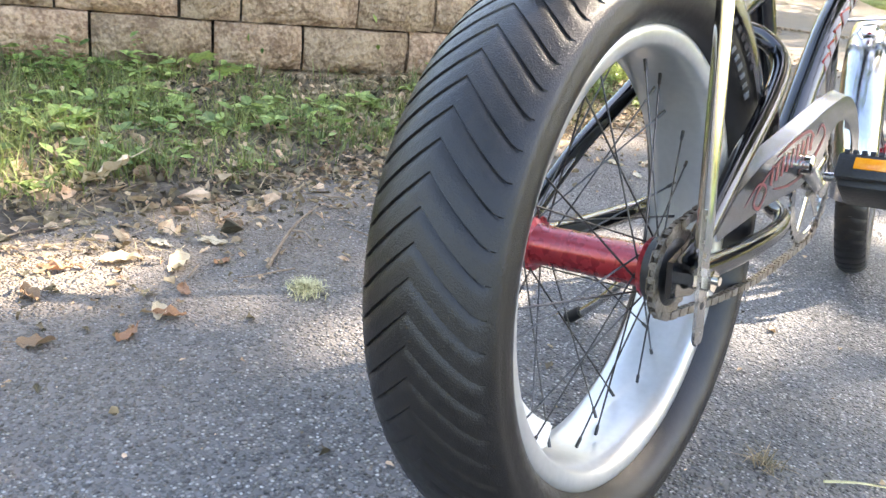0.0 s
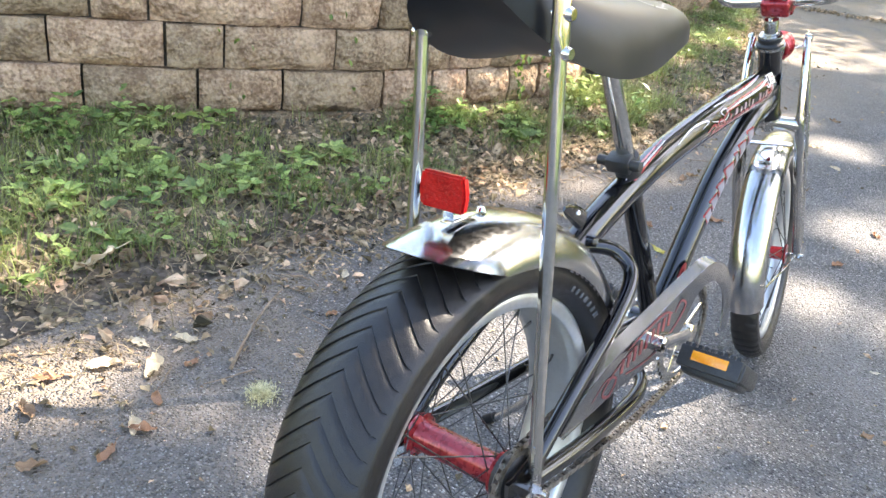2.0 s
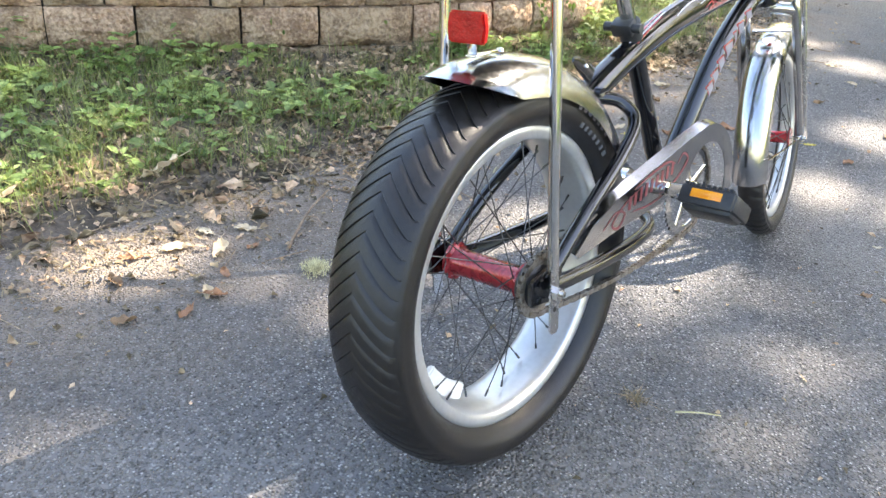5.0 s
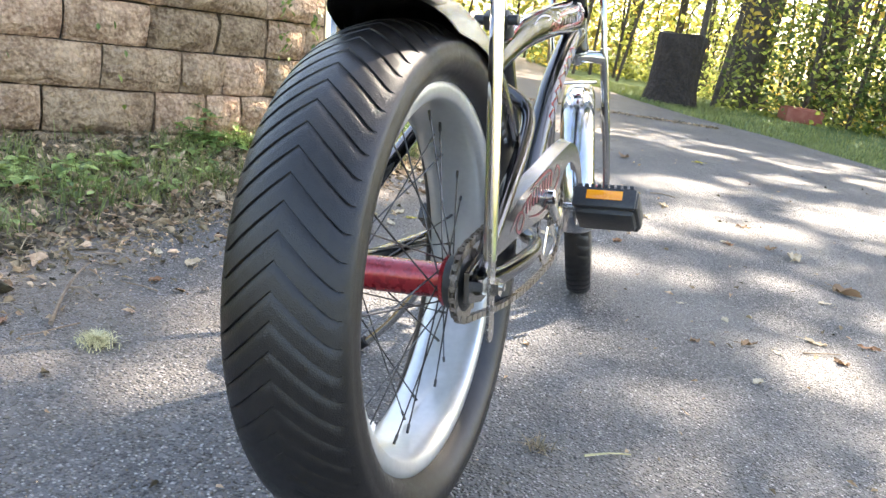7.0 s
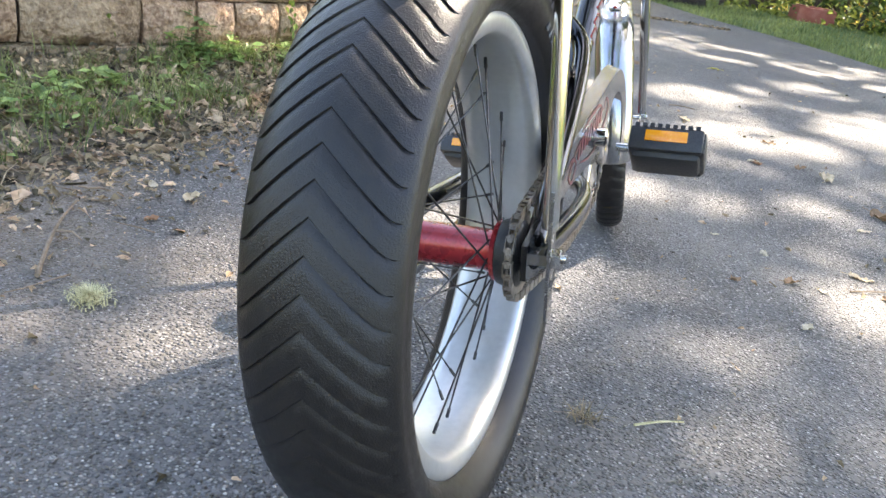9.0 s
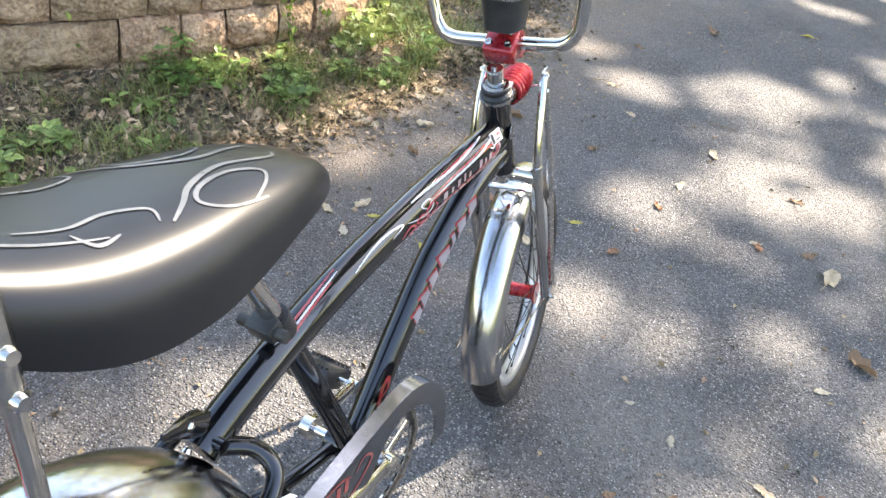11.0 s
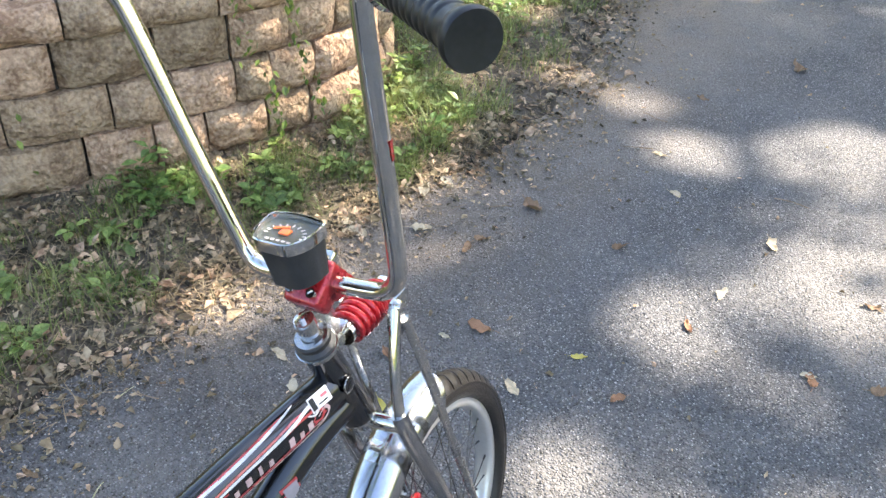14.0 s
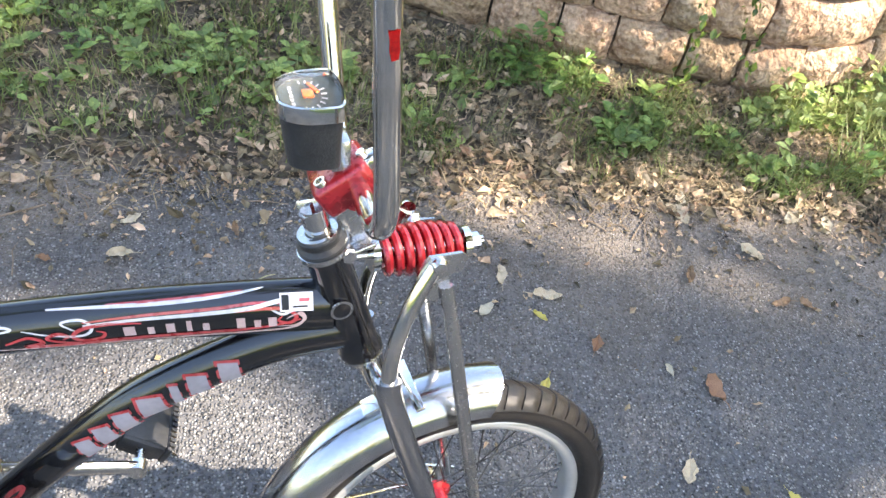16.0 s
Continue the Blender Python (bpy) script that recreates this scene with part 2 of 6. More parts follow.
M_MOSS = material("dry_moss", (0.42, 0.38, 0.2), (0.6, 0.56, 0.34), 0.9, island=0.3, scale=30)
M_TWIG = material("twig", (0.16, 0.11, 0.07), (0.3, 0.23, 0.16), 0.9, scale=30, island=0.2)
M_GLASS = bpy.data.materials.new("clear_glass")
M_GLASS.use_nodes = True
_b = M_GLASS.node_tree.nodes["Principled BSDF"]
_b.inputs["Transmission Weight"].default_value, _b.inputs["Roughness"].default_value, _b.inputs["IOR"].default_value = 1.0, 0.03, 1.12


# ---------------------------------------------------------------- mesh tools
def finish(name, bm, mat, parent=None, label="", shade=True):
    me = bpy.data.meshes.new(name)
    bm.to_mesh(me)
    bm.free()
    me.materials.append(mat)
    if shade:
        me.shade_smooth()
        me.set_sharp_from_angle(angle=radians(40))
    ob = new(name, me)
    ob.parent = parent
    if label:
        tagged(ob, label)
    return ob


def part(name, bm, mat, parent, label=""):
    return finish(name, bm, mat, parent, label)


def empty(name, m=None):
    ob = new(name)
    ob.empty_display_size = 0.1
    if m is not None:
        ob.matrix_world = m
    return ob


def smooth(pts, n=6, closed=False):
    """Catmull-Rom through the points (tuples of any length)."""
    P = [np.array(p, float) for p in pts]
    out = []
    k = len(P)
    for i in range(k if closed else k - 1):
        a, b, c, d = (P[(i - 1) % k], P[i % k], P[(i + 1) % k], P[(i + 2) % k]) if closed else (P[max(i - 1, 0)], P[i], P[i + 1], P[min(i + 2, k - 1)])
        for j in range(n):
            t = j / n
            out.append(0.5 * (2 * b + (c - a) * t + (2 * a - 5 * b + 4 * c - d) * t * t + (3 * b - a - 3 * c + d) * t ** 3))
    if not closed:
        out.append(P[-1])
    return out


def frames_along(pts, up=(0, 1, 0)):
    """Tangent, side and top vectors along a path; side stays near up."""
    out = []
    for i, p in enumerate(pts):
        t = Vector(pts[min(i + 1, len(pts) - 1)]) - Vector(pts[max(i - 1, 0)])
        t.normalize()
        s = Vector(up) - t * t.dot(Vector(up))
        if s.length < 0.05:
            s = Vector((0, 0, 1)) - t * t.z
        s.normalize()
        out.append((t, s, t.cross(s)))
    return out


def sweep(bm, pts, r, seg=12, up=(0, 1, 0), caps=True):
    """A tube along pts. r: a radius, or for every point a radius or a pair (along up, across)."""
    pts = [Vector(p[:3]) for p in pts]
    rs = r if isinstance(r, (list, tuple)) and len(r) == len(pts) else [r] * len(pts)
    rings = []
    for p, q, (t, s, n) in zip(pts, rs, frames_along(pts, up)):
        a, b = (q, q) if isinstance(q, (int, float)) else q
        rings.append([bm.verts.new(p + s * a * math.cos(k) + n * b * math.sin(k)) for k in (2 * math.pi * i / seg for i in range(seg))])
    for u, v in zip(rings, rings[1:]):
        for i in range(seg):
            bm.faces.new((u[i], u[(i + 1) % seg], v[(i + 1) % seg], v[i]))
    if caps:
        bm.faces.new(rings[0][::-1])
        bm.faces.new(rings[-1])
    return bm


def lathe(bm, profile, centre, axis=(0, 1, 0), seg=48, closed=False):
    """Turn (radius, along) pairs round an axis through centre."""
    ax = Vector(axis).normalized()
    e1 = ax.orthogonal().normalized()
    e2 = ax.cross(e1)
    c = Vector(centre)
    rings = []
    for i in range(seg):
        k = 2 * math.pi * i / seg
        d = e1 * math.cos(k) + e2 * math.sin(k)
        rings.append([bm.verts.new(c + d * r + ax * h) for r, h in profile])
    m = len(profile)
    for i in range(seg):
        u, v = rings[i], rings[(i + 1) % seg]
        for j in range(m if closed else m - 1):
            bm.faces.new((u[j], u[(j + 1) % m], v[(j + 1) % m], v[j]))
    bmesh.ops.recalc_face_normals(bm, faces=bm.faces)
    return bm


def box(bm, size, m, bevel=0.0, seg=2):
    b2 = bmesh.new()
    bmesh.ops.create_cube(b2, size=1, matrix=Matrix.Diagonal((*size, 1)))
    if bevel:
        bmesh.ops.bevel(b2, geom=b2.edges[:] + b2.verts[:], offset=bevel, segments=seg, affect="EDGES", profile=0.5)
    b2.transform(m)
    absorb(bm, b2)
    return bm


def absorb(bm, other):
    me = bpy.data.meshes.new("t")
    other.to_mesh(me)
    other.free()
    bm.from_mesh(me)
    bpy.data.meshes.remove(me)


def plate(bm, outline, y0, y1):
    """A flat plate from an outline in x, z."""
    a = [bm.verts.new((x, y0, z)) for x, z in outline]
    b = [bm.verts.new((x, y1, z)) for x, z in outline]
    bm.faces.new(a)
    bm.faces.new(b[::-1])
    n = len(outline)
    for i in range(n):
        bm.faces.new((a[i], b[i], b[(i + 1) % n], a[(i + 1) % n]))
    bmesh.ops.recalc_face_normals(bm, faces=bm.faces)
    return bm


def ribbon(bm, pts, normals, widths, lift=0.0006):
    """A thin printed strip along points of a surface."""
    last = None
    for i, (p, n) in enumerate(zip(pts, normals)):
        t = (pts[min(i + 1, len(pts) - 1)] - pts[max(i - 1, 0)]).normalized()
        s = n.cross(t).normalized() * (widths[i] / 2)
        q = p + n * lift
        pair = (bm.verts.new(q + s), bm.verts.new(q - s))
        if last:
            bm.faces.new((last[0], last[1], pair[1], pair[0]))
        last = pair
    return bm


def soup(name, verts, faces, mat, label="", category="", parent=None, smooth_shade=False):
    me = bpy.data.meshes.new(name)
    me.from_pydata(verts, [], faces)
    me.materials.append(mat)
    if smooth_shade:
        me.shade_smooth()
    ob = new(name, me)
    ob.parent = parent
    if label:
        tagged(ob, label, category)
    return ob


# ---------------------------------------------------------------- ground, driveway, verge
rng = np.random.default_rng(7)


def polygon_sheet(name, outline, z, thick, mat, label, category):
    bm = bmesh.new()
    top = [bm.verts.new((x, y, z)) for x, y in outline]
    low = [bm.verts.new((x, y, z - thick)) for x, y in outline]
    bm.faces.new(top)
    n = len(outline)
    for i in range(n):
        bm.faces.new((top[i], low[i], low[(i + 1) % n], top[(i + 1) % n]))
    bmesh.ops.recalc_face_normals(bm, faces=bm.faces)
    return tagged(finish(name, bm, mat, None, "", False), label, category, kind="structure")


bm = bmesh.new()
bmesh.ops.create_grid(bm, x_segments=40, y_segments=40, size=600)
bm.transform(Matrix.Translation((0, 0, -0.03)))
tagged(finish("ground", bm, M_GROUND), "brown earth and dry grass reaching the horizon", "ground", kind="structure")

EDGE = smooth([(-40, 6.0), (-12, 2.2), (-4, 1.3), (-1.2, 1.16), (-0.3, 1.12), (0.5, 1.06), (1.2, 1.02), (1.9, 1.0), (2.3, 0.95), (2.8, 0.90), (3.6, 1.05), (4.75, 1.42), (6.3, 1.92),
               (8.0, 2.7), (12, 5.0), (18, 9.5), (30, 20)], 8)
RIGHT = [(40, 17), (30, 11), (20, 5.2), (14, 2.9), (10.6, 1.15), (9.3, 0.30), (8.2, -0.70), (7.0, -1.45), (6.1, -1.72), (4, -2.9), (0, -5.2), (-12, -11), (-40, -22)]
rag = [(p[0], p[1] + 0.035 * noise.noise((p[0] * 5, 0, 0)) + 0.02 * noise.noise((p[0] * 17, 3, 0))) for p in smooth([tuple(q) for q in EDGE], 4)]
polygon_sheet("driveway", rag + RIGHT, 0.0, 0.04, M_ASPHALT, "worn grey asphalt driveway with fine cracks and sandy dust", "driveway")
polygon_sheet("lawn", RIGHT[::-1] + [(60, 30), (60, -60), (-40, -60)], -0.008, 0.02, M_LAWN, "mown green lawn along the driveway", "lawn")

# ---------------------------------------------------------------- retaining wall
W1 = [(-2.2, 4.05), (-1.2, 3.35), (-0.3, 2.75), (0.58, 2.2), (0.85, 2.02), (1.05, 1.90), (1.38, 1.715), (1.6, 1.62), (1.8, 1.545), (2.1, 1.45), (2.35, 1.40), (2.55, 1.41),
      (2.75, 1.48), (2.92, 1.60), (3.05, 1.78), (3.12, 2.05), (3.16, 2.45)]
W2 = [(3.16, 2.75), (3.5, 2.62), (3.85, 2.44), (4.26, 2.25), (4.7, 2.13), (5.36, 2.06), (5.87, 2.19), (6.15, 2.5), (6.25, 3.0), (6.3, 4.0)]


class Line:
    """A plan line with its length, to find points and outward normals along it."""

    def __init__(self, pts):
        self.p = np.array(pts, float)
        self.s = np.concatenate([[0], np.cumsum(np.hypot(*np.diff(self.p, axis=0).T))])

    def at(self, s):
        return np.array([np.interp(s, self.s, self.p[:, k]) for k in (0, 1)])

    def normal(self, s, e=0.06):
        d = self.at(min(s + e, self.s[-1])) - self.at(max(s - e, 0))
        d /= np.linalg.norm(d)
        return np.array([d[1], -d[0]])


def block_mesh(line, s0, s1, z0, z1, proud, depth, seed, cap):
    """A split-faced block: rough bulging front, worn edges, plain sides."""
    nx, nz = max(4, int((s1 - s0) / 0.045)), 4 if not cap else 3
    verts, faces = [], []
    for j in range(nz + 1):
        for i in range(nx + 1):
            fx, fz = i / nx, j / nz
            sx, sz = s0 + (s1 - s0) * fx, z0 + (z1 - z0) * fz
            edge = min(min(fx, 1 - fx) * (s1 - s0), min(fz, 1 - fz) * (z1 - z0))
            q = line.at(sx)
            nrm = line.normal(sx)
            bulge = -0.027 * (edge < 1e-6) + 0.019 * noise.noise((sx * 9 + seed, sz * 9, seed)) + 0.007 * noise.noise((sx * 24, sz * 24, seed * 2.0))
            corner = (i in (0, nx)) and (j in (0, nz))
            q = q + nrm * (proud + bulge - 0.010 * corner)
            wob = 0.004 * noise.noise((sx * 14, seed, sz * 8))
            verts.append((q[0], q[1], sz + (wob if j in (0, nz) else 0)))
    w = nx + 1
    for j in range(nz):
        for i in range(nx):
            faces.append((j * w + i, j * w + i + 1, (j + 1) * w + i + 1, (j + 1) * w + i))
    # back ring, then sides and top
    ring = [i for i in range(w)] + [j * w + nx for j in range(1, nz + 1)] + [nz * w + i for i in range(nx - 1, -1, -1)] + [j * w for j in range(nz - 1, 0, -1)]
    back = {}
    for k in ring:
        i, j = k % w, k // w
        sx = s0 + (s1 - s0) * (0.06 + 0.88 * i / nx)
        q = line.at(sx) - line.normal(sx) * depth
        back[k] = len(verts)
        verts.append((q[0], q[1], verts[k][2]))
    for a, b in zip(ring, ring[1:] + ring[:1]):
        faces.append((b, a, back[a], back[b]))
    me = bpy.data.meshes.new("block")
    me.from_pydata(verts, [], faces)
    me.materials.append(M_BLOCK)
    me.shade_smooth()
    me.set_sharp_from_angle(angle=radians(50))
    return me


def retaining_wall(name, line, courses, label):
    """courses: (bottom, top, joints along the line, cap)."""
    lo, hi = min(c[0] for c in courses), max(c[1] for c in courses)
    bm = bmesh.new()
    prev = None
    for s in np.linspace(0, line.s[-1], 60):
        a, b = line.at(s) - line.normal(s) * 0.05, line.at(s) - line.normal(s) * 0.26
        row = [bm.verts.new((*p, z)) for p, z in ((a, lo), (a, hi - 0.03), (b, hi - 0.03), (b, lo))]
        if prev:
            for i in range(4):
                bm.faces.new((prev[i], prev[(i + 1) % 4], row[(i + 1) % 4], row[i]))
        prev = row
    wall = tagged(finish(name, bm, M_CORE, None, "", False), label, "retaining wall", kind="structure")
    for n, (z0, z1, joints, cap) in enumerate(courses):
        js = list(joints)
        r = random.Random(n * 7 + len(name))
        while js[0] > 0.5:
            js.insert(0, js[0] - r.choice((0.2, 0.3, 0.41, 0.41) if not cap else (0.44, 0.45)))
        while js[-1] < line.s[-1] - 0.3:
            js.append(js[-1] + r.choice((0.2, 0.3, 0.3, 0.41) if not cap else (0.3, 0.44)))
        for a, b in zip(js, js[1:]):
            if b - a < 0.04 or a < 0:
                continue
            g = r.uniform(0.002, 0.006)
            me = block_mesh(line, a + g, min(b, line.s[-1]) - g, z0 + 0.003, z1 - 0.003 + r.uniform(-0.003, 0.002), (0.018 if cap else 0.030 - 0.010 * n) + r.uniform(-0.006, 0.006),
                            0.20 if not cap else 0.25, r.random() * 50, cap)
            ob = new("block", me)
            ob.parent = wall
    return wall


L1, L2 = Line(W1), Line(W2)

# ---------------------------------------------------------------- verge and bank


def edge_y(x):
    return float(np.interp(x, [p[0] for p in EDGE], [p[1] for p in EDGE]))


def wall_y(x):
    """Front of the wall above the verge."""
    if x < 2.92:
        return float(np.interp(x, [p[0] for p in W1[:14]], [p[1] for p in W1[:14]]))
    if x < 3.9:
        return 2.45
    return float(np.interp(x, [p[0] for p in W2[2:8]] + [8, 12], [p[1] for p in W2[2:8]] + [5.5, 9]))


def verge_z(x, y):
    e, w = edge_y(x), wall_y(x)
    f = min(max((y - e) / max(w - e, 0.1), -0.1), 1.2)
    return -0.012 + 0.06 * max(0, f) ** 0.7 + (0.012 * noise.noise((x * 3, y * 3, 0)) + 0.010 * noise.noise((x * 11, y * 11, 5))) * min(1, max(0, f * 5))


verts, faces = [], []
xs, rows_ = np.concatenate([np.linspace(-6, -1, 30), np.linspace(-0.95, 4.5, 180), np.linspace(4.6, 9, 40)]), 26
for x in xs:
    for k in range(rows_):
        e, w = edge_y(x), wall_y(x)
        y = e - 0.06 + (w + 0.1 - e + 0.06) * k / (rows_ - 1)
        verts.append((x, y, verge_z(x, y)))
for i in range(len(xs) - 1):
    for k in range(rows_ - 1):
        a = i * rows_ + k
        faces.append((a, a + rows_, a + rows_ + 1, a + 1))
tagged(soup("verge", verts, faces, M_SOIL, smooth_shade=True), "bare soil verge under weeds and leaf litter", "verge", kind="structure")

verts, faces = [], []
ss = np.linspace(0, L1.s[-1] + L2.s[-1], 120)
offs = [(0.20, 0.0), (0.5, 0.03), (1.0, 0.10), (1.8, 0.25), (3.2, 0.55), (6, 1.1), (14, 2.4), (40, 5.0)]


def bank_point(s, off, rise):
    if s <= L1.s[-1]:
        line, q, top = L1, s, 0.585
    else:
        line, q, top = L2, s - L1.s[-1], 0.43
    n_ = line.normal(q)
    blend = min(1, off / 6)
    n_ = n_ * (1 - blend) + np.array([-0.25, -0.97]) * blend
    p = line.at(q) - n_ * off
    return (p[0], p[1], top + rise + 0.05 * noise.noise((p[0] * 2, p[1] * 2, 1)))


for s in ss:
    for off, rise in offs:
        verts.append(bank_point(s, off, rise))
m_ = len(offs)
for i in range(len(ss) - 1):
    for k in range(m_ - 1):
        faces.append((i * m_ + k, (i + 1) * m_ + k, (i + 1) * m_ + k + 1, i * m_ + k + 1))
tagged(soup("bank", verts, faces, M_SOIL, smooth_shade=True), "earth bank held behind the stone wall", "bank", kind="structure")


# ---------------------------------------------------------------- plants
def leaf_soup(name, spots, mat, label, category, fold=0.25, kind="stuff", parent=None, rag=0.0):
    """Many small pointed leaves: spots of (x, y, z, size, yaw, tilt, roll). Two folded halves each."""
    verts, faces = [], []
    for x, y, z, s, yaw, tilt, roll in spots:
        m = Euler((roll, tilt, yaw)).to_matrix()
        k = len(verts)
        for a, b, c in ((-0.5, 0, 0), (-0.1, 0.30, fold * 0.3), (0.22, 0.24, fold * 0.25), (0.55, 0, -0.06), (0.22, -0.24, fold * 0.25), (-0.1, -0.30, fold * 0.3)):
            if rag:
                a, b, c = a + rng.normal(0, 0.1 * rag), b * rng.uniform(1 - 0.6 * rag, 1 + 0.35 * rag), c + rng.normal(0, 0.13 * rag)
            v = m @ Vector((a * s, b * s, c * s))
            verts.append((x + v.x, y + v.y, z + v.z))
        faces += [(k, k + 3, k + 2, k + 1), (k, k + 5, k + 4, k + 3)]
    ob = soup(name, verts, faces, mat, parent=parent)
    if label:
        tagged(ob, label, category, kind=kind)
    return ob


def blades(name, spots, mat, label, category, width=0.004):
    """Grass: spots of (x, y, z, height, yaw, lean)."""
    verts, faces = [], []
    for x, y, z, h, yaw, lean in spots:
        c, s = math.cos(yaw), math.sin(yaw)
        k = len(verts)
        for f, w in ((0, 1.0), (0.5, 0.8), (1.0, 0.08)):
            off = lean * h * f * f
            px, py, pz = x + c * off, y + s * off, z + h * f * (1 - 0.25 * lean * f)
            verts += [(px - s * w * width / 2, py + c * w * width / 2, pz), (px + s * w * width / 2, py - c * w * width / 2, pz)]
        faces += [(k, k + 1, k + 3, k + 2), (k + 2, k + 3, k + 5, k + 4)]
    return tagged(soup(name, verts, faces, mat), label, category, kind="stuff")


def verge_spots(n, x0, x1, lo=0.0, hi=1.0):
    out = []
    while len(out) < n:
        x = rng.uniform(x0, x1)
        f = rng.uniform(lo, hi)
        e, w = edge_y(x), wall_y(x)
        y = e + (w - 0.03 - e) * f
        out.append((x, y, f))
    return out


def lush(x, y, f):
    """How green the verge is: patchy, greener by the wall and behind the bicycle."""
    g = 0.5 + 0.35 * noise.noise((x * 2.6, y * 2.6, 2)) + 0.95 * noise.noise((x * 6.5, y * 6.5, 4)) + float(np.interp(x, [0.3, 0.9, 1.3, 2.1, 2.5, 3.8, 4.2], [0.40, 0.10, -0.02, 0.0, 0.10, 0.10, 0.10]))
    return g * min(1, 0.15 + f * 3.6) * (1.12 - 0.2 * f)


green, dry = [], []
for x, y, f in verge_spots(105000, -3.0, 8.0, 0.04, 1.0):
    g = lush(x, y, f)
    near = 1.0 if x < 4.2 else 0.6
    if g > rng.uniform(0.30, 1.10):
        green.append((x, y, verge_z(x, y) - 0.004, rng.uniform(0.03, 0.095) * (1.5 if 2.4 < x < 3.6 else 1.0), rng.uniform(0, 6.28), rng.uniform(0.2, 1.1)))
    elif rng.random() < 0.36 * min(1, f * 3 + 0.15):
        dry.append((x, y, verge_z(x, y) - 0.003, rng.uniform(0.02, 0.07), rng.uniform(0, 6.28), rng.uniform(0.8, 1.9)))
blades("verge_grass", green, M_GRASS, "thin green grass on the verge", "grass", 0.0038)
for x, y, f in verge_spots(2600, -2.0, 6.0, -0.14, 0.35):
    dry.append((x, y, max(0.003, verge_z(x, y) + 0.004), rng.uniform(0.015, 0.06), rng.uniform(0, 6.28), rng.uniform(1.9, 2.8)))
blades("dry_grass", dry, M_DRY, "dead straw-coloured grass on the verge", "grass", 0.003)

weeds = []
for x, y, f in verge_spots(2700, -2.5, 7.5, 0.10, 1.0):
    g = lush(x, y, f)
    if g < rng.uniform(0.45, 1.1):
        continue
    tall = rng.uniform(0.01, 0.06) + (0.10 * rng.random() if f > 0.85 else 0) + (0.10 * rng.random() ** 2 if 2.3 < x < 3.4 and f > 0.15 else 0)
    for k in range(int(rng.integers(6, 13))):
        a, r = rng.uniform(0, 6.28), rng.uniform(0.005, 0.045)
        weeds.append((x + r * math.cos(a), y + r * math.sin(a), verge_z(x, y) + tall * rng.uniform(0.3, 1), (0.014 + 0.04 * rng.random() ** 1.5), a, rng.uniform(-0.6, 0.3), rng.uniform(-0.4, 0.4)))
for x, y, f in verge_spots(240, -1.5, 2.6, 0.30, 1.0):
    if lush(x, y, f) < rng.uniform(0.35, 0.8):
        continue
    for k in range(int(rng.integers(5, 9))):
        a, r = k * 0.9 + rng.uniform(0, 0.5), rng.uniform(0.012, 0.034)
        weeds.append((x + r * math.cos(a), y + r * math.sin(a), verge_z(x, y) + rng.uniform(0.022, 0.05), rng.uniform(0.032, 0.058), a, rng.uniform(-0.5, 0.1), rng.uniform(-0.3, 0.3)))
leaf_soup("verge_weeds", weeds, M_WEED, "broad-leaved green weeds on the verge", "weeds")

litter = []
for x, y, f in verge_spots(26000, -2.5, 7.0, -0.10, 1.0):
    if rng.random() < (0.95 if f < 0.30 else 0.66 if x > 0.9 else 0.5):
        litter.append((x, y, verge_z(x, y) + rng.uniform(0.004, 0.012), 0.009 + 0.048 * rng.random() ** 3, rng.uniform(0, 6.28), rng.uniform(-0.5, 0.5), rng.uniform(-0.5, 0.5)))
for i in range(420):
    x, y, f = verge_spots(1, -1.5, 4.5, -0.2, 0.95)[0]
    litter.append((x, y, max(0.012, verge_z(x, y) + 0.02), rng.uniform(0.022, 0.055), rng.uniform(0, 6.28), rng.uniform(-0.6, 0.6), rng.uniform(-0.6, 0.6)))
for i in range(1500):
    x = rng.uniform(-1.2, 5.0)
    y = edge_y(x) - abs(rng.normal(0, 0.15)) * (1.6 if noise.noise((x * 3, 0, 6)) > 0 else 0.6)
    litter.append((x, y, 0.006, 0.004 + 0.02 * rng.random() ** 2, rng.uniform(0, 6.28), rng.uniform(-0.4, 0.4), rng.uniform(-0.4, 0.4)))
for x, y, f in verge_spots(2600, -2.0, 3.0, 0.0, 1.0):
    litter.append((x, y, verge_z(x, y) + rng.uniform(0.012, 0.035), 0.010 + 0.022 * rng.random(), rng.uniform(0, 6.28), rng.uniform(-0.7, 0.7), rng.uniform(-0.7, 0.7)))
leaf_soup("leaf_litter", litter, M_LITTER, "brown and tan leaf litter along the verge", "leaf litter", 0.4, rag=1.0)

crumbs = []
for i in range(3800):
    x = rng.uniform(-1.3, 5.2)
    y = edge_y(x) + 0.04 - abs(rng.normal(0, 0.13)) * (1.5 if x < 0.7 else 1.0)
    crumbs.append((x, y, 0.005, 0.005 + 0.024 * rng.random() ** 2.5, rng.uniform(0, 6.28), rng.uniform(-0.4, 0.4), rng.uniform(-0.4, 0.4)))
for i in range(2000):
    x, y = rng.uniform(-1.2, 7), rng.uniform(-2.5, 1.0)
    crumbs.append((x, y, 0.004, 0.004 + 0.020 * rng.random() ** 3, rng.uniform(0, 6.28), rng.uniform(-0.3, 0.3), rng.uniform(-0.3, 0.3)))
leaf_soup("leaf_crumbs", crumbs, M_LITTER, "crumbs of dry leaves strewn on the asphalt", "debris", 0.5, rag=1.0)

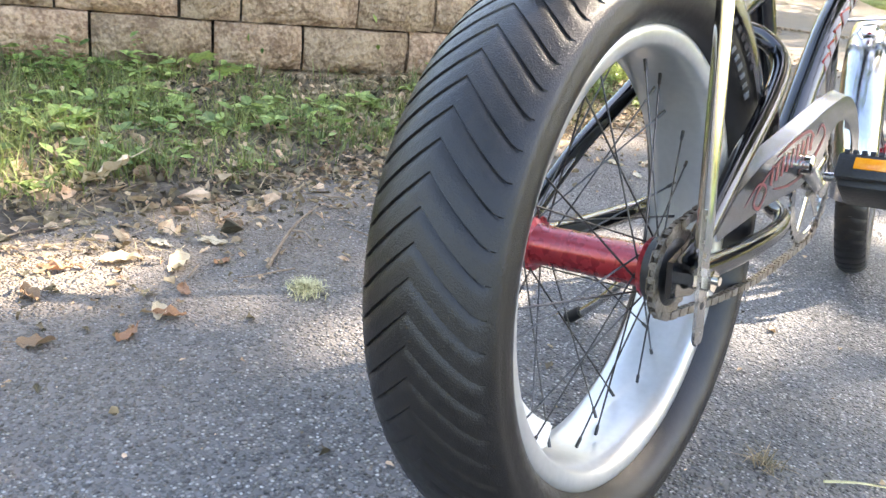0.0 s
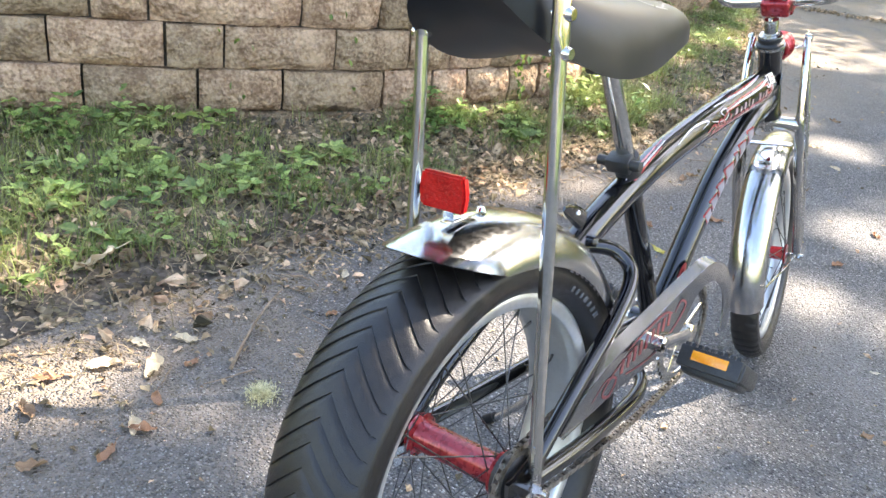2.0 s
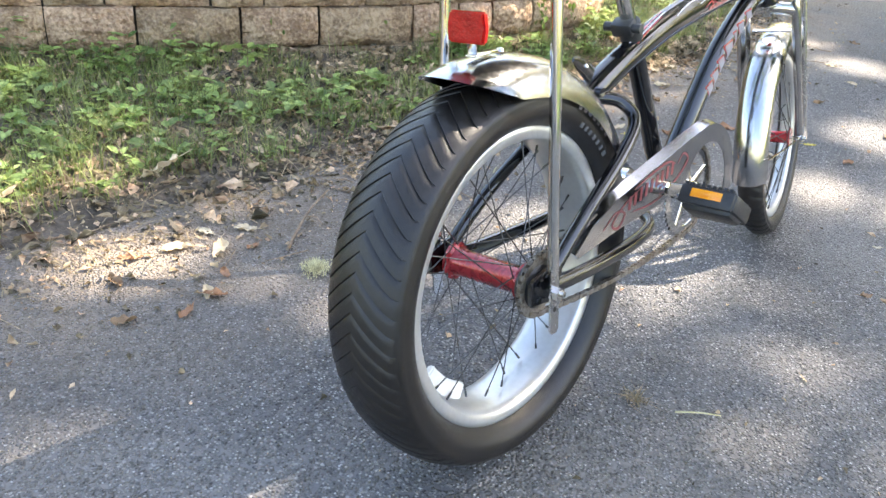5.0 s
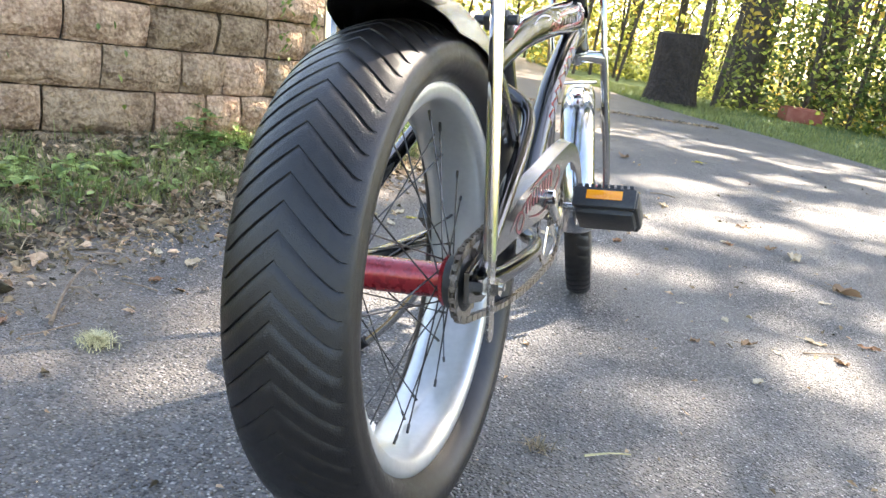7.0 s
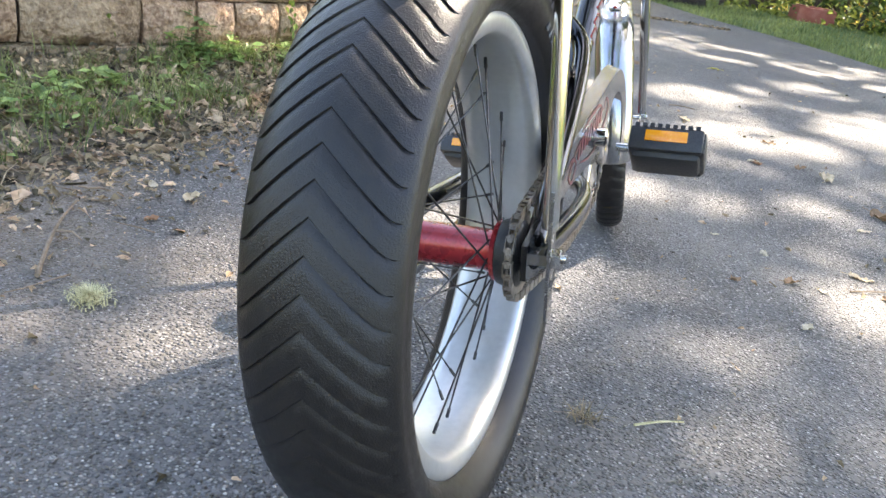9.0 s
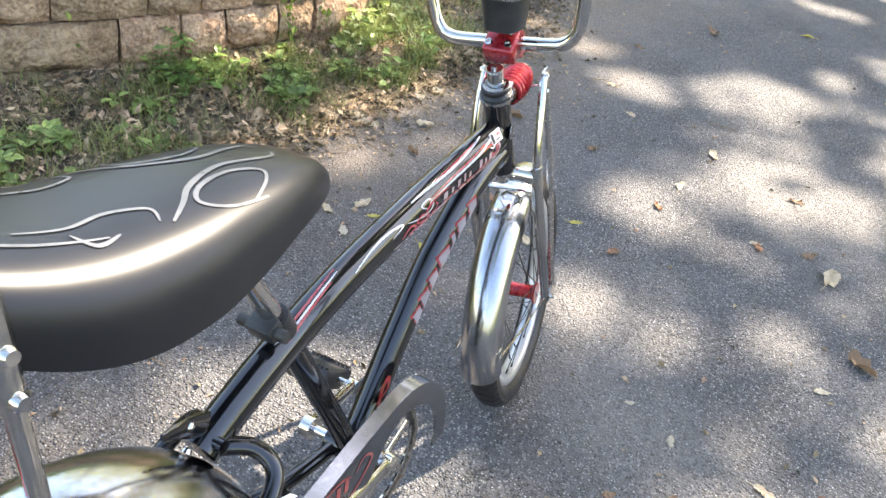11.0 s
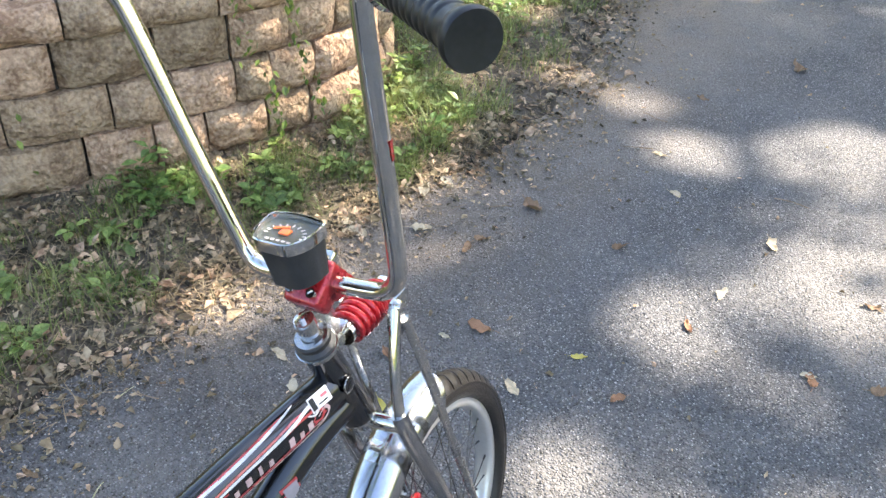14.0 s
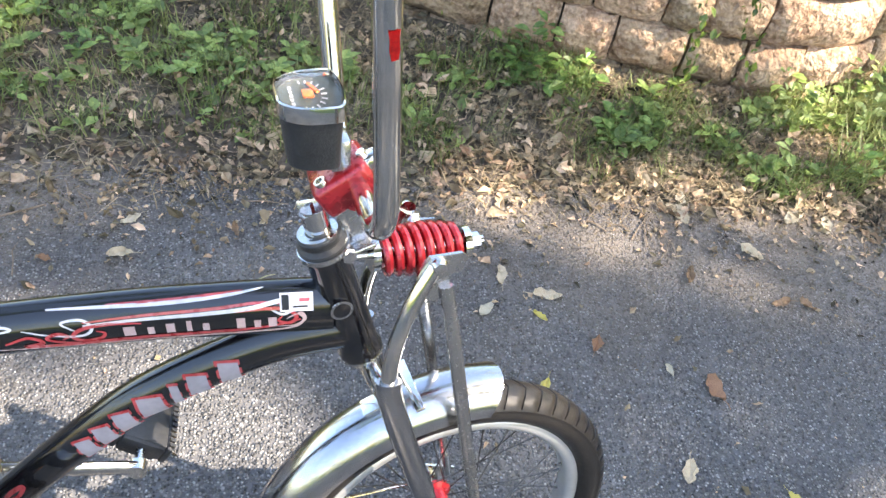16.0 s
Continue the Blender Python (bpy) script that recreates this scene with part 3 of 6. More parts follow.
sticks = []
bm = bmesh.new()
for i in range(260):
    x = rng.uniform(-1.5, 5.5)
    e = edge_y(x)
    y = e + rng.normal(0.06, 0.18)
    a, l = rng.uniform(0, 3.14), rng.uniform(0.03, 0.14)
    z = max(0.004, verge_z(x, y) + 0.006)
    p = [Vector((x + math.cos(a) * l * (f - 0.5) + rng.normal(0, 0.004), y + math.sin(a) * l * (f - 0.5) + rng.normal(0, 0.004), z + 0.004 * rng.random())) for f in (0, 0.35, 0.7, 1)]
    sweep(bm, p, [0.0018, 0.0016, 0.0013, 0.0008], 5, up=(0, 0, 1))
tagged(finish("twigs", bm, M_TWIG), "thin dry twigs scattered along the verge", "twigs", kind="stuff")

# ivy and bank plants behind the wall
ivy, tall = [], []
for i in range(40000):
    s = rng.uniform(1.8, L1.s[-1] + L2.s[-1] - 1.0)
    off = 0.16 + abs(rng.normal(0, 1.0)) ** 1.2
    x, y, z = bank_point(s, off, float(np.interp(off, [o[0] for o in offs], [o[1] for o in offs])))
    if off < 0.30 and noise.noise((s * 2.3, 0, 4)) < -0.05:
        continue
    clump = 0.5 + noise.noise((x * 1.4, y * 1.4, 9))
    h = (0.04 + 0.30 * max(0, clump) * min(1, off * 1.5)) * rng.uniform(0.1, 1.0)
    (ivy if rng.random() < 0.62 else tall).append((x, y, z + h, (0.014 + 0.042 * rng.random() ** 1.8), rng.uniform(0, 6.28), rng.uniform(-0.9, 0.5), rng.uniform(-0.6, 0.6)))
for i in range(560):
    s = rng.uniform(2.0, L1.s[-1] + L2.s[-1] - 1.2)
    off = rng.uniform(0.34, 2.6)
    x, y, z = bank_point(s, off, float(np.interp(off, [o[0] for o in offs], [o[1] for o in offs])))
    h = rng.uniform(0.14, 0.48) * min(1, 0.4 + off * 0.5)
    lx, ly = rng.normal(0, 0.12), rng.normal(0, 0.12)
    n0 = int(8 + h * 40)
    size = rng.uniform(0.022, 0.05)
    for k in range(n0):
        f = (k + rng.random()) / n0
        a = k * 2.4
        tall.append((x + lx * f + 0.03 * math.cos(a), y + ly * f + 0.03 * math.sin(a), z + h * f, size * (1.15 - 0.5 * f), a, rng.uniform(-0.2, 0.7), rng.uniform(-0.5, 0.5)))
for i in range(150):
    s = rng.uniform(3.4, L1.s[-1] - 0.2)
    x, y, z = bank_point(s, rng.uniform(0.08, 0.30), 0.0)
    ivy.append((x, y, 0.637 + 0.02 * rng.random(), rng.uniform(0.02, 0.045), rng.uniform(0, 6.28), rng.uniform(-0.4, 0.4), rng.uniform(-0.4, 0.4)))
leaf_soup("bank_ivy", ivy, M_IVY, "dense dark green ground cover behind the wall", "ground cover")
leaf_soup("bank_weeds", tall, M_WEED, "light green weeds growing on the bank", "weeds")
vine = []
for s0_, n0 in ((5.02, 60), (5.18, 46), (4.30, 14), (3.9, 14), (2.9, 20)):
    for k in range(n0):
        z = rng.uniform(0.05, 0.64)
        s = s0_ + 0.05 * math.sin(z * 9) + rng.normal(0, 0.02)
        q = L1.at(s) + L1.normal(s) * 0.055
        vine.append((q[0], q[1], z, rng.uniform(0.015, 0.035), rng.uniform(0, 6.28), rng.uniform(0.6, 1.6), rng.uniform(-0.5, 0.5)))
leaf_soup("wall_vine", vine, M_IVY, "sparse ivy tendrils hanging down the stone wall", "vine")
top_litter = []
for i in range(700):
    s = rng.uniform(2.5, L1.s[-1] - 0.5)
    q = L1.at(s) - L1.normal(s) * rng.uniform(0.02, 0.26)
    top_litter.append((q[0], q[1], 0.632, rng.uniform(0.008, 0.03), rng.uniform(0, 6.28), rng.uniform(-0.4, 0.4), rng.uniform(-0.4, 0.4)))
leaf_soup("cap_litter", top_litter, M_LITTER, "dry leaves and needles lying on the wall caps", "leaf litter", 0.4)


def tree(x, y, height, girth, crown, spots, mat, label, lean=(0, 0), limbs=7, seed=1, z0=0.0):
    """A tapered trunk with limbs, and a crown of loose leaves given as spots."""
    r = random.Random(seed)
    root = tagged(empty("tree", Matrix.Translation((x, y, z0))), label, "tree", "woodland trees")
    bm = bmesh.new()
    top = Vector((lean[0], lean[1], height))
    path = [Vector((0, 0, -0.1)), Vector((0, 0, 0.25)), top * 0.33 + Vector((r.uniform(-0.1, 0.1), r.uniform(-0.1, 0.1), 0)), top * 0.66 + Vector((r.uniform(-0.2, 0.2), r.uniform(-0.2, 0.2), 0)), top]
    girth *= 0.62 if girth < 0.27 else 1.0
    sweep(bm, smooth(path, 4), [girth * (1.35 - 0.35 * min(1, i / 3)) * (1 - 0.8 * i / 16) for i in range(17)], 10, up=(1, 0, 0))
    for k in range(limbs):
        f = 0.4 + 0.55 * k / limbs
        a = k * 2.4 + r.uniform(-0.4, 0.4)
        b = top * f
        reach = crown * r.uniform(0.5, 0.95)
        e = b + Vector((math.cos(a) * reach, math.sin(a) * reach, reach * r.uniform(0.3, 0.8)))
        sweep(bm, smooth([b, b.lerp(e, 0.5) + Vector((0, 0, 0.12 * reach)), e], 4), [girth * 0.42 * (1 - 0.85 * i / 8) for i in range(9)], 6, up=(0.3, 0.2, 0.9))
    part("trunk", bm, M_BARK, root)
    if spots is None:
        spots = []
        for i in range(int(420 * crown)):
            d = Vector((r.gauss(0, 1), r.gauss(0, 1), r.gauss(0, 1))).normalized() * crown * r.uniform(0.35, 1.0) ** 0.6
            if noise.noise((d.x * 0.9 + seed, d.y * 0.9, d.z * 0.9)) < -0.12:
                continue
            p = top * 0.8 + Vector((d.x, d.y, d.z * 0.85))
            spots.append((p.x, p.y, p.z, r.uniform(0.10, 0.2), r.uniform(0, 6.28), r.uniform(-0.9, 0.9), r.uniform(-0.9, 0.9)))
    leaf_soup("crown", spots, mat, "", "", parent=root)
    return root


# unseen shade trees added by the lawn; crown gaps placed where sun spots fall
GAPS = [(-0.66, 0.30, 0.13), (-0.50, 0.30, 0.135), (-0.36, 0.29, 0.13), (0.18, 0.21, 0.04), (0.32, 0.22, 0.045), (-0.17, 0.96, 0.15), (-0.02, 0.90, 0.13), (0.12, 0.46, 0.10), (0.27, 0.45, 0.13), (0.43, 0.46, 0.13), (0.62, 0.45, 0.26), (0.86, 0.26, 0.23), (0.72, 0.10, 0.16),
        (1.50, 1.00, 0.14), (1.85, 1.00, 0.10), (2.15, 0.98, 0.12), (2.36, 0.95, 0.10), (1.61, -0.03, 0.14), (2.25, 0.0, 0.20), (2.42, -0.10, 0.14), (2.80, -0.48, 0.27), (2.75, -0.20, 0.17),
        (3.18, 0.36, 0.18), (3.42, 0.70, 0.16), (3.50, -0.04, 0.26), (3.66, -0.20, 0.18), (3.34, -0.87, 0.30), (4.69, -0.66, 0.25), (4.2, -0.35, 0.14), (3.9, -1.2, 0.42),
        (5.2, 1.20, 0.50), (4.85, 1.50, 0.26), (5.8, 1.36, 0.70), (6.1, 0.62, 0.66), (6.1, 0.04, 0.25), (5.45, -0.17, 0.18), (5.4, 0.12, 0.16), (5.5, -1.3, 0.30), (6.3, -1.4, 0.42), (5.9, -0.75, 0.36), (6.24, -0.3, 0.2),
        (-0.3, 1.5, 0.20), (0.0, 1.42, 0.12), (1.85, 1.52, 0.10), (3.35, 1.5, 0.18), (2.6, 1.15, 0.11), (3.0, 1.35, 0.15), (3.8, 1.65, 0.24), (4.4, 1.7, 0.2),
        (0.9, 2.5, 0.28), (1.6, 2.75, 0.36), (2.3, 2.5, 0.25), (2.9, 3.1, 0.4), (2.75, 1.62, 0.14), (2.42, 1.32, 0.14), (2.3, 1.58, 0.15), (2.05, 1.45, 0.12)]
ray = SUN / SUN.z
trunks = [((10.0, -7.5), []), ((17.0, -8.5), []), ((5.0, -8.5), [])]
for i in range(112000):
    gx, gy, h = rng.uniform(-6.5, 12.5), rng.uniform(-6.5, 6.5), rng.uniform(10.5, 14.0)
    if ((gx - 3.0) / 8.6) ** 2 + (gy / 6.0) ** 2 + 0.5 * noise.noise((gx * 0.45, gy * 0.45, 21)) + 0.25 * noise.noise((gx * 1.4, gy * 1.4, 22)) > 1:
        continue
    wob = 0.05 * noise.noise((gx * 6, gy * 6, 0))
    if any(math.hypot(gx - a, (gy - b)) < c + wob for a, b, c in GAPS) and rng.random() < 0.97:
        continue
    # leaves thinned over these areas so that the ground below is partly sunlit
    if -1.0 < gx < 3.9 and -2.2 < gy < 0.10 + 0.10 * math.sin(gx * 5) and rng.random() < 0.62:
        continue
    if -0.6 < gx < 0.35 and 1.15 < gy < 2.5 and rng.random() < 0.42:
        continue
    if 1.55 < gx < 2.6 and 0.6 < gy < 1.7 and rng.random() < 0.45:
        continue
    if (noise.noise((gx * 1.6, gy * 1.6, 7)) > 0.55 and not (0.3 < gx < 1.5 and 1.0 < gy < 2.4)) or (gx > 6.6 and noise.noise((gx * 0.55, gy * 0.8, 3)) > 0.2) or (gy > 2.3 and noise.noise((gx * 2.4, gy * 2.4, 11)) > 0.12):
        continue
    p = (gx + ray.x * h, gy + ray.y * h, h)
    near = min(trunks, key=lambda t: math.hypot(p[0] - t[0][0], p[1] - t[0][1]))
    near[1].append((p[0] - near[0][0], p[1] - near[0][1], h, rng.uniform(0.14, 0.22), rng.uniform(0, 6.28), rng.uniform(-0.4, 0.4), rng.uniform(-0.4, 0.4)))
for k, ((tx, ty), spots) in enumerate(trunks):
    tree(tx, ty, 13.0, 0.30, 5.0, spots, M_CANOPY, "unseen broad-leaved tree added beside the lawn to dapple the sun", seed=20 + k)

# unseen tree added on the bank; its boughs screen the sky that chrome reflects
spots = []
for i in range(9000):
    x, y, h = rng.uniform(-7.5, 2.6), rng.uniform(-3.5, 7.0), rng.uniform(7.6, 11.0)
    if noise.noise((x * 0.42, y * 0.42, 31)) + 0.4 * noise.noise((x * 1.3, y * 1.3, h)) < 0.02:
        continue
    spots.append((x + 5.5, y - 7.2, h - 1.6, rng.uniform(0.15, 0.25), rng.uniform(0, 6.28), rng.uniform(-0.5, 0.5), rng.uniform(-0.5, 0.5)))
tree(-5.5, 7.2, 10.0, 0.28, 5.0, spots, M_CANOPY, "unseen tree added on the bank to screen the overhead sky", seed=35, z0=1.6)

# woodland round the far side
k = 0
for ang_d, dist, h, g, c, kind in ((-4.4, 15.4, 9, 0.27, 2.8, 0), (1.8, 13.6, 8, 0.085, 2.2, 1), (3.4, 13.4, 8, 0.11, 2.2, 1), (-7.5, 15.2, 9, 0.13, 2.6, 0), (-9, 17, 10, 0.30, 3.2, 0), (-3.5, 14.2, 8, 0.10, 2.2, 0), (-12, 16, 9, 0.26, 3.0, 0), (0.5, 15, 9, 0.42, 2.6, 1), (3, 17.5, 8, 0.10, 2.4, 0),
                                   (5, 20, 10, 0.2, 3.2, 1), (8, 23, 11, 0.25, 3.4, 0), (11, 21, 9, 0.14, 3.0, 1), (15, 25, 11, 0.25, 3.6, 0), (19, 22, 9, 0.2, 3.2, 0), (24, 19, 9, 0.2, 3.0, 1),
                                   (-16, 15, 9, 0.2, 2.8, 0), (-20, 17, 10, 0.24, 3.2, 0), (-25, 16, 9, 0.2, 3.0, 1), (30, 17, 9, 0.2, 3.0, 0), (38, 15, 9, 0.22, 3.2, 0), (48, 15, 9, 0.2, 3.0, 0), (60, 14, 9, 0.2, 3.0, 0),
                                   (-14, 20, 10, 0.15, 3.0, 0), (-7.5, 21, 10, 0.18, 3.0, 1), (1.5, 22, 10, 0.14, 3.0, 0), (75, 13, 9, 0.2, 3.0, 0)):
    a = radians(ang_d)
    k += 1
    zb = 0.0 if ang_d < 14 else 1.6
    tree(-1 + dist * math.cos(a), -0.2 + dist * math.sin(a), h, g, c, None, M_LEAF_Y if kind else M_LEAF, "slim woodland tree with sunlit yellow-green leaves" if not kind else "woodland tree turning yellow and orange", seed=40 + k, z0=zb,
         lean=(random.uniform(-0.5, 0.5), random.uniform(-0.5, 0.5)), limbs=6)
# broad old stump at the bend of the lane
bm = bmesh.new()
ring, rows_ = 28, []
for z, q in ((-0.05, 1.22), (0.06, 1.10), (0.22, 1.0), (0.5, 0.96), (0.75, 0.96), (0.90, 0.98), (0.93, 0.93)):
    rows_.append([bm.verts.new((0.28 * q * (1 + 0.07 * math.sin(3 * a_ + 1) + 0.04 * math.sin(9 * a_)) * math.cos(a_), 0.32 * q * (1 + 0.05 * math.sin(4 * a_) + 0.04 * math.sin(11 * a_)) * math.sin(a_), z + 0.02 * math.sin(2 * a_)))
                  for a_ in (2 * math.pi * i / ring for i in range(ring))])
for lo, hi in zip(rows_, rows_[1:]):
    for i in range(ring):
        bm.faces.new((lo[i], lo[(i + 1) % ring], hi[(i + 1) % ring], hi[i]))
bm.faces.new(rows_[-1])
stump = tagged(finish("tree_stump", bm, M_STUMP), "broad dark sawn tree stump at the bend of the lane", "tree stump")
stump.location = (11.1, 0.75, 0.0)
under, under_y = [], []
for i in range(95000):
    a = radians(rng.uniform(-32, 70))
    d = 13.2 + abs(rng.normal(0, 3.4)) + (2.5 if a > 0.03 else 0) + (3.5 if 0.06 < a < 0.25 else 0)
    x, y = -1 + d * math.cos(a), -0.2 + d * math.sin(a)
    if noise.noise((x * 0.5, y * 0.5, 3)) < -0.15 or (a < 0.01 and rng.random() < 0.45):
        continue
    z = (0.0 if a < 0.25 else 1.2) + rng.random() ** 1.7 * (1.4 + 3.6 * max(0, 0.55 + noise.noise((x * 0.35, y * 0.35, 8))))
    (under_y if noise.noise((x * 0.6, y * 0.6, z)) > 0.22 else under).append((x, y, z, rng.uniform(0.055, 0.12), rng.uniform(0, 6.28), rng.uniform(-1, 1), rng.uniform(-1, 1)))
for i in range(23000):
    a = radians(rng.uniform(-32, 40))
    d = rng.uniform(18, 30)
    x, y = -1 + d * math.cos(a), -0.2 + d * math.sin(a)
    if noise.noise((x * 0.3, y * 0.3, 5)) < -0.2:
        continue
    (under_y if rng.random() < 0.25 else under).append((x, y, rng.random() * 8.0, rng.uniform(0.12, 0.26), rng.uniform(0, 6.28), rng.uniform(-1, 1), rng.uniform(-1, 1)))
# unseen foliage belt added round the back for warm reflections in the chrome
for i in range(26000):
    a = radians(rng.uniform(70, 328))
    d = 15.5 + abs(rng.normal(0, 2.5)) + 2.0 * math.sin(a * 5)
    x, y = -1 + d * math.cos(a), -0.2 + d * math.sin(a)
    if noise.noise((x * 0.3, y * 0.3, 12)) < -0.25:
        continue
    z = rng.random() ** 1.4 * (2.5 + 6.5 * max(0, 0.6 + noise.noise((x * 0.25, y * 0.25, 18))))
    (under_y if noise.noise((x * 0.4, y * 0.4, z * 0.5)) > 0.1 else under).append((x, y, z, rng.uniform(0.16, 0.34), rng.uniform(0, 6.28), rng.uniform(-1, 1), rng.uniform(-1, 1)))
far_wood, far_gold = [], []
for i in range(15000):
    a = radians(rng.uniform(-36, 46))
    d = rng.uniform(30, 38)
    z = rng.random() * 11.0
    (far_gold if rng.random() < 0.45 else far_wood).append((-1 + d * math.cos(a), -0.2 + d * math.sin(a), z, rng.uniform(0.28, 0.48), rng.uniform(0, 6.28), rng.uniform(-1, 1), rng.uniform(-1, 1)))
leaf_soup("far_woods", far_wood, M_LEAF, "distant sunlit green woods behind the trees", "woods")
leaf_soup("far_autumn_woods", far_gold, M_LEAF_Y, "distant yellowing woods behind the trees", "woods")
# shrubs at the wood's foot; the front row's shade is in their darker leaves
shrub = []
for i in range(7500):
    a = radians(rng.uniform(-30, -0.5))
    d = 13.6 + abs(rng.normal(0, 1.6))
    x, y = -1 + d * math.cos(a), -0.2 + d * math.sin(a)
    tall_ = 0.3 + 2.4 * max(0, 0.55 + noise.noise((x * 0.8, y * 0.8, 14)))
    shrub.append((x, y, rng.random() * tall_, rng.uniform(0.06, 0.13), rng.uniform(0, 6.28), rng.uniform(-1, 1), rng.uniform(-1, 1)))
leaf_soup("shrubs", shrub, M_CANOPY, "green shrubs in front of the wood, darkened for shade", "shrubs")
leaf_soup("undergrowth", under, M_LEAF, "sunlit green undergrowth at the wood's edge and an added unseen belt", "undergrowth")
leaf_soup("autumn_undergrowth", under_y, M_LEAF_Y, "yellowing undergrowth at the wood's edge and an added unseen belt", "undergrowth")
bm = bmesh.new()
for i in range(130):
    a = radians(rng.uniform(-30, 40) if i % 2 else rng.uniform(-26, -2))
    d = rng.uniform(13.4, 24) + (3 if a > 0.05 else 0)
    x, y = -1 + d * math.cos(a), -0.2 + d * math.sin(a)
    h = rng.uniform(2.5, 6)
    sweep(bm, [(x, y, -0.1), (x + rng.normal(0, 0.15), y + rng.normal(0, 0.15), h * 0.5), (x + rng.normal(0, 0.5), y + rng.normal(0, 0.5), h)], [0.034, 0.026, 0.010], 5, up=(1, 0, 0))
tagged(finish("saplings", bm, M_BARK), "thin dark sapling stems in the wood", "saplings", kind="stuff")
turf = []
for i in range(16000):
    x = rng.uniform(5.5, 14.5)
    y0_ = float(np.interp(x, [p[0] for p in RIGHT[::-1]], [p[1] for p in RIGHT[::-1]]))
    y = y0_ - abs(rng.normal(0, 1.6))
    turf.append((x, y, -0.01, rng.uniform(0.03, 0.08), rng.uniform(0, 6.28), rng.uniform(0.2, 0.9)))
blades("lawn_grass", turf, M_GRASS, "short green lawn grass", "grass", 0.008)

# debris strip where the driveway meets the lane
strip = []
for i in range(900):
    f = rng.random()
    x, y = 6.95 + 1.1 * f + rng.normal(0, 0.06), 2.25 - 2.3 * f
    strip.append((x, y, 0.008, rng.uniform(0.012, 0.04), rng.uniform(0, 6.28), rng.uniform(-0.6, 0.6), rng.uniform(-0.6, 0.6)))
leaf_soup("debris_strip", strip, M_LITTER, "line of washed-up leaves across the driveway", "leaf litter", 0.4, rag=1.0)


# ---------------------------------------------------------------- the bicycle (x forward, y to its left, z up)
LEAN = 8.4
bike = tagged(empty("bicycle", pose(0, -0.0125, 0, -LEAN, 0, 0)),
              "black muscle bicycle with chrome fenders leaning on its kickstand", "bicycle")
AXIS_AT, AXIS = Vector((1.0, 0, 0.745)), Vector((-0.31, 0, 0.95)).normalized()
STEER = Matrix.Translation(AXIS_AT) @ Matrix.Rotation(radians(7), 4, AXIS) @ Matrix.Translation(-AXIS_AT)

FORK = Matrix.Translation(AXIS_AT) @ Matrix.Rotation(radians(10.5), 4, AXIS) @ Matrix.Translation(-AXIS_AT)


def steered(bm):
    bm.transform(STEER)
    return bm


def raked(bm):
    """The lower fork bends slightly forward below the crown."""
    for v in bm.verts:
        v.co.x += 0.037 * max(0.0, 0.65 - v.co.z)
    return on_fork(bm)


def on_fork(bm):
    bm.transform(FORK)
    return bm


def tyre_mesh(c, R, half, rim_r, count, drop, depth, shoulder, bead=148):
    """A tyre round the y axis with chevron lugs; half: half its width; shoulder: where the tread ends."""
    bm = bmesh.new()
    prof = []
    n = 24
    for j in range(-n, n + 1):
        a = j / n * radians(bead)
        ridge = -0.0018 if radians(80) < abs(a) < radians(89) else 0.0
        prof.append(((half + ridge) * math.sin(a) * (1.0 if abs(a) < 1.6 else 0.98), (R - rim_r) * 0.5 * (1 + math.cos(a) ** (1 if math.cos(a) < 0 else 0.8) if math.cos(a) >= 0 else 1 + math.cos(a))))
    phases = ((0.0, 1.0), (0.05, 0.95), (0.13, 0.25), (0.5, 0.08), (0.96, 0.0))
    rings = []
    for i in range(count):
        for ph, dp in phases:
            ring = []
            for y, h in prof:
                s = min(abs(y) / shoulder, 1.0)
                th = 2 * math.pi * (i + ph) / count + drop * s
                edge = max(0.0, 1 - max(0.0, abs(y) - shoulder) / (half * 0.05 + 1e-6))
                if rim_r + h < R - (R - rim_r) * 0.30:
                    edge = 0
                r = rim_r + h - depth * dp * edge * (0.35 + 0.65 * s)
                ring.append(bm.verts.new((c[0] + r * math.cos(th), c[1] + y, c[2] + r * math.sin(th))))
            rings.append(ring)
    for u, v in zip(rings, rings[1:] + rings[:1]):
        for j in range(len(prof) - 1):
            bm.faces.new((u[j], v[j], v[j + 1], u[j + 1]))
    return bm


def rim_mesh(c, r_out, half, r_in):
    bm = bmesh.new()
    lip = 0.006
    prof = [(r_out, half), (r_out + 0.002, half - 0.002), (r_out - 0.004, half - 0.010), (r_in + 0.006, half * 0.62), (r_in + 0.004, 0),
            (r_in + 0.006, -half * 0.62), (r_out - 0.004, -half + 0.010), (r_out + 0.002, -half + 0.002), (r_out, -half), (r_out - lip, -half - 0.001),
            (r_in + 0.004, -half + 0.001), (r_in + 0.001, -half + 0.004), (r_in - 0.001, -half * 0.6), (r_in - 0.001, half * 0.6), (r_in + 0.001, half - 0.004), (r_in + 0.004, half - 0.001), (r_out - lip, half + 0.001)]
    lathe(bm, prof, c, (0, 1, 0), 96, True)
    return bm


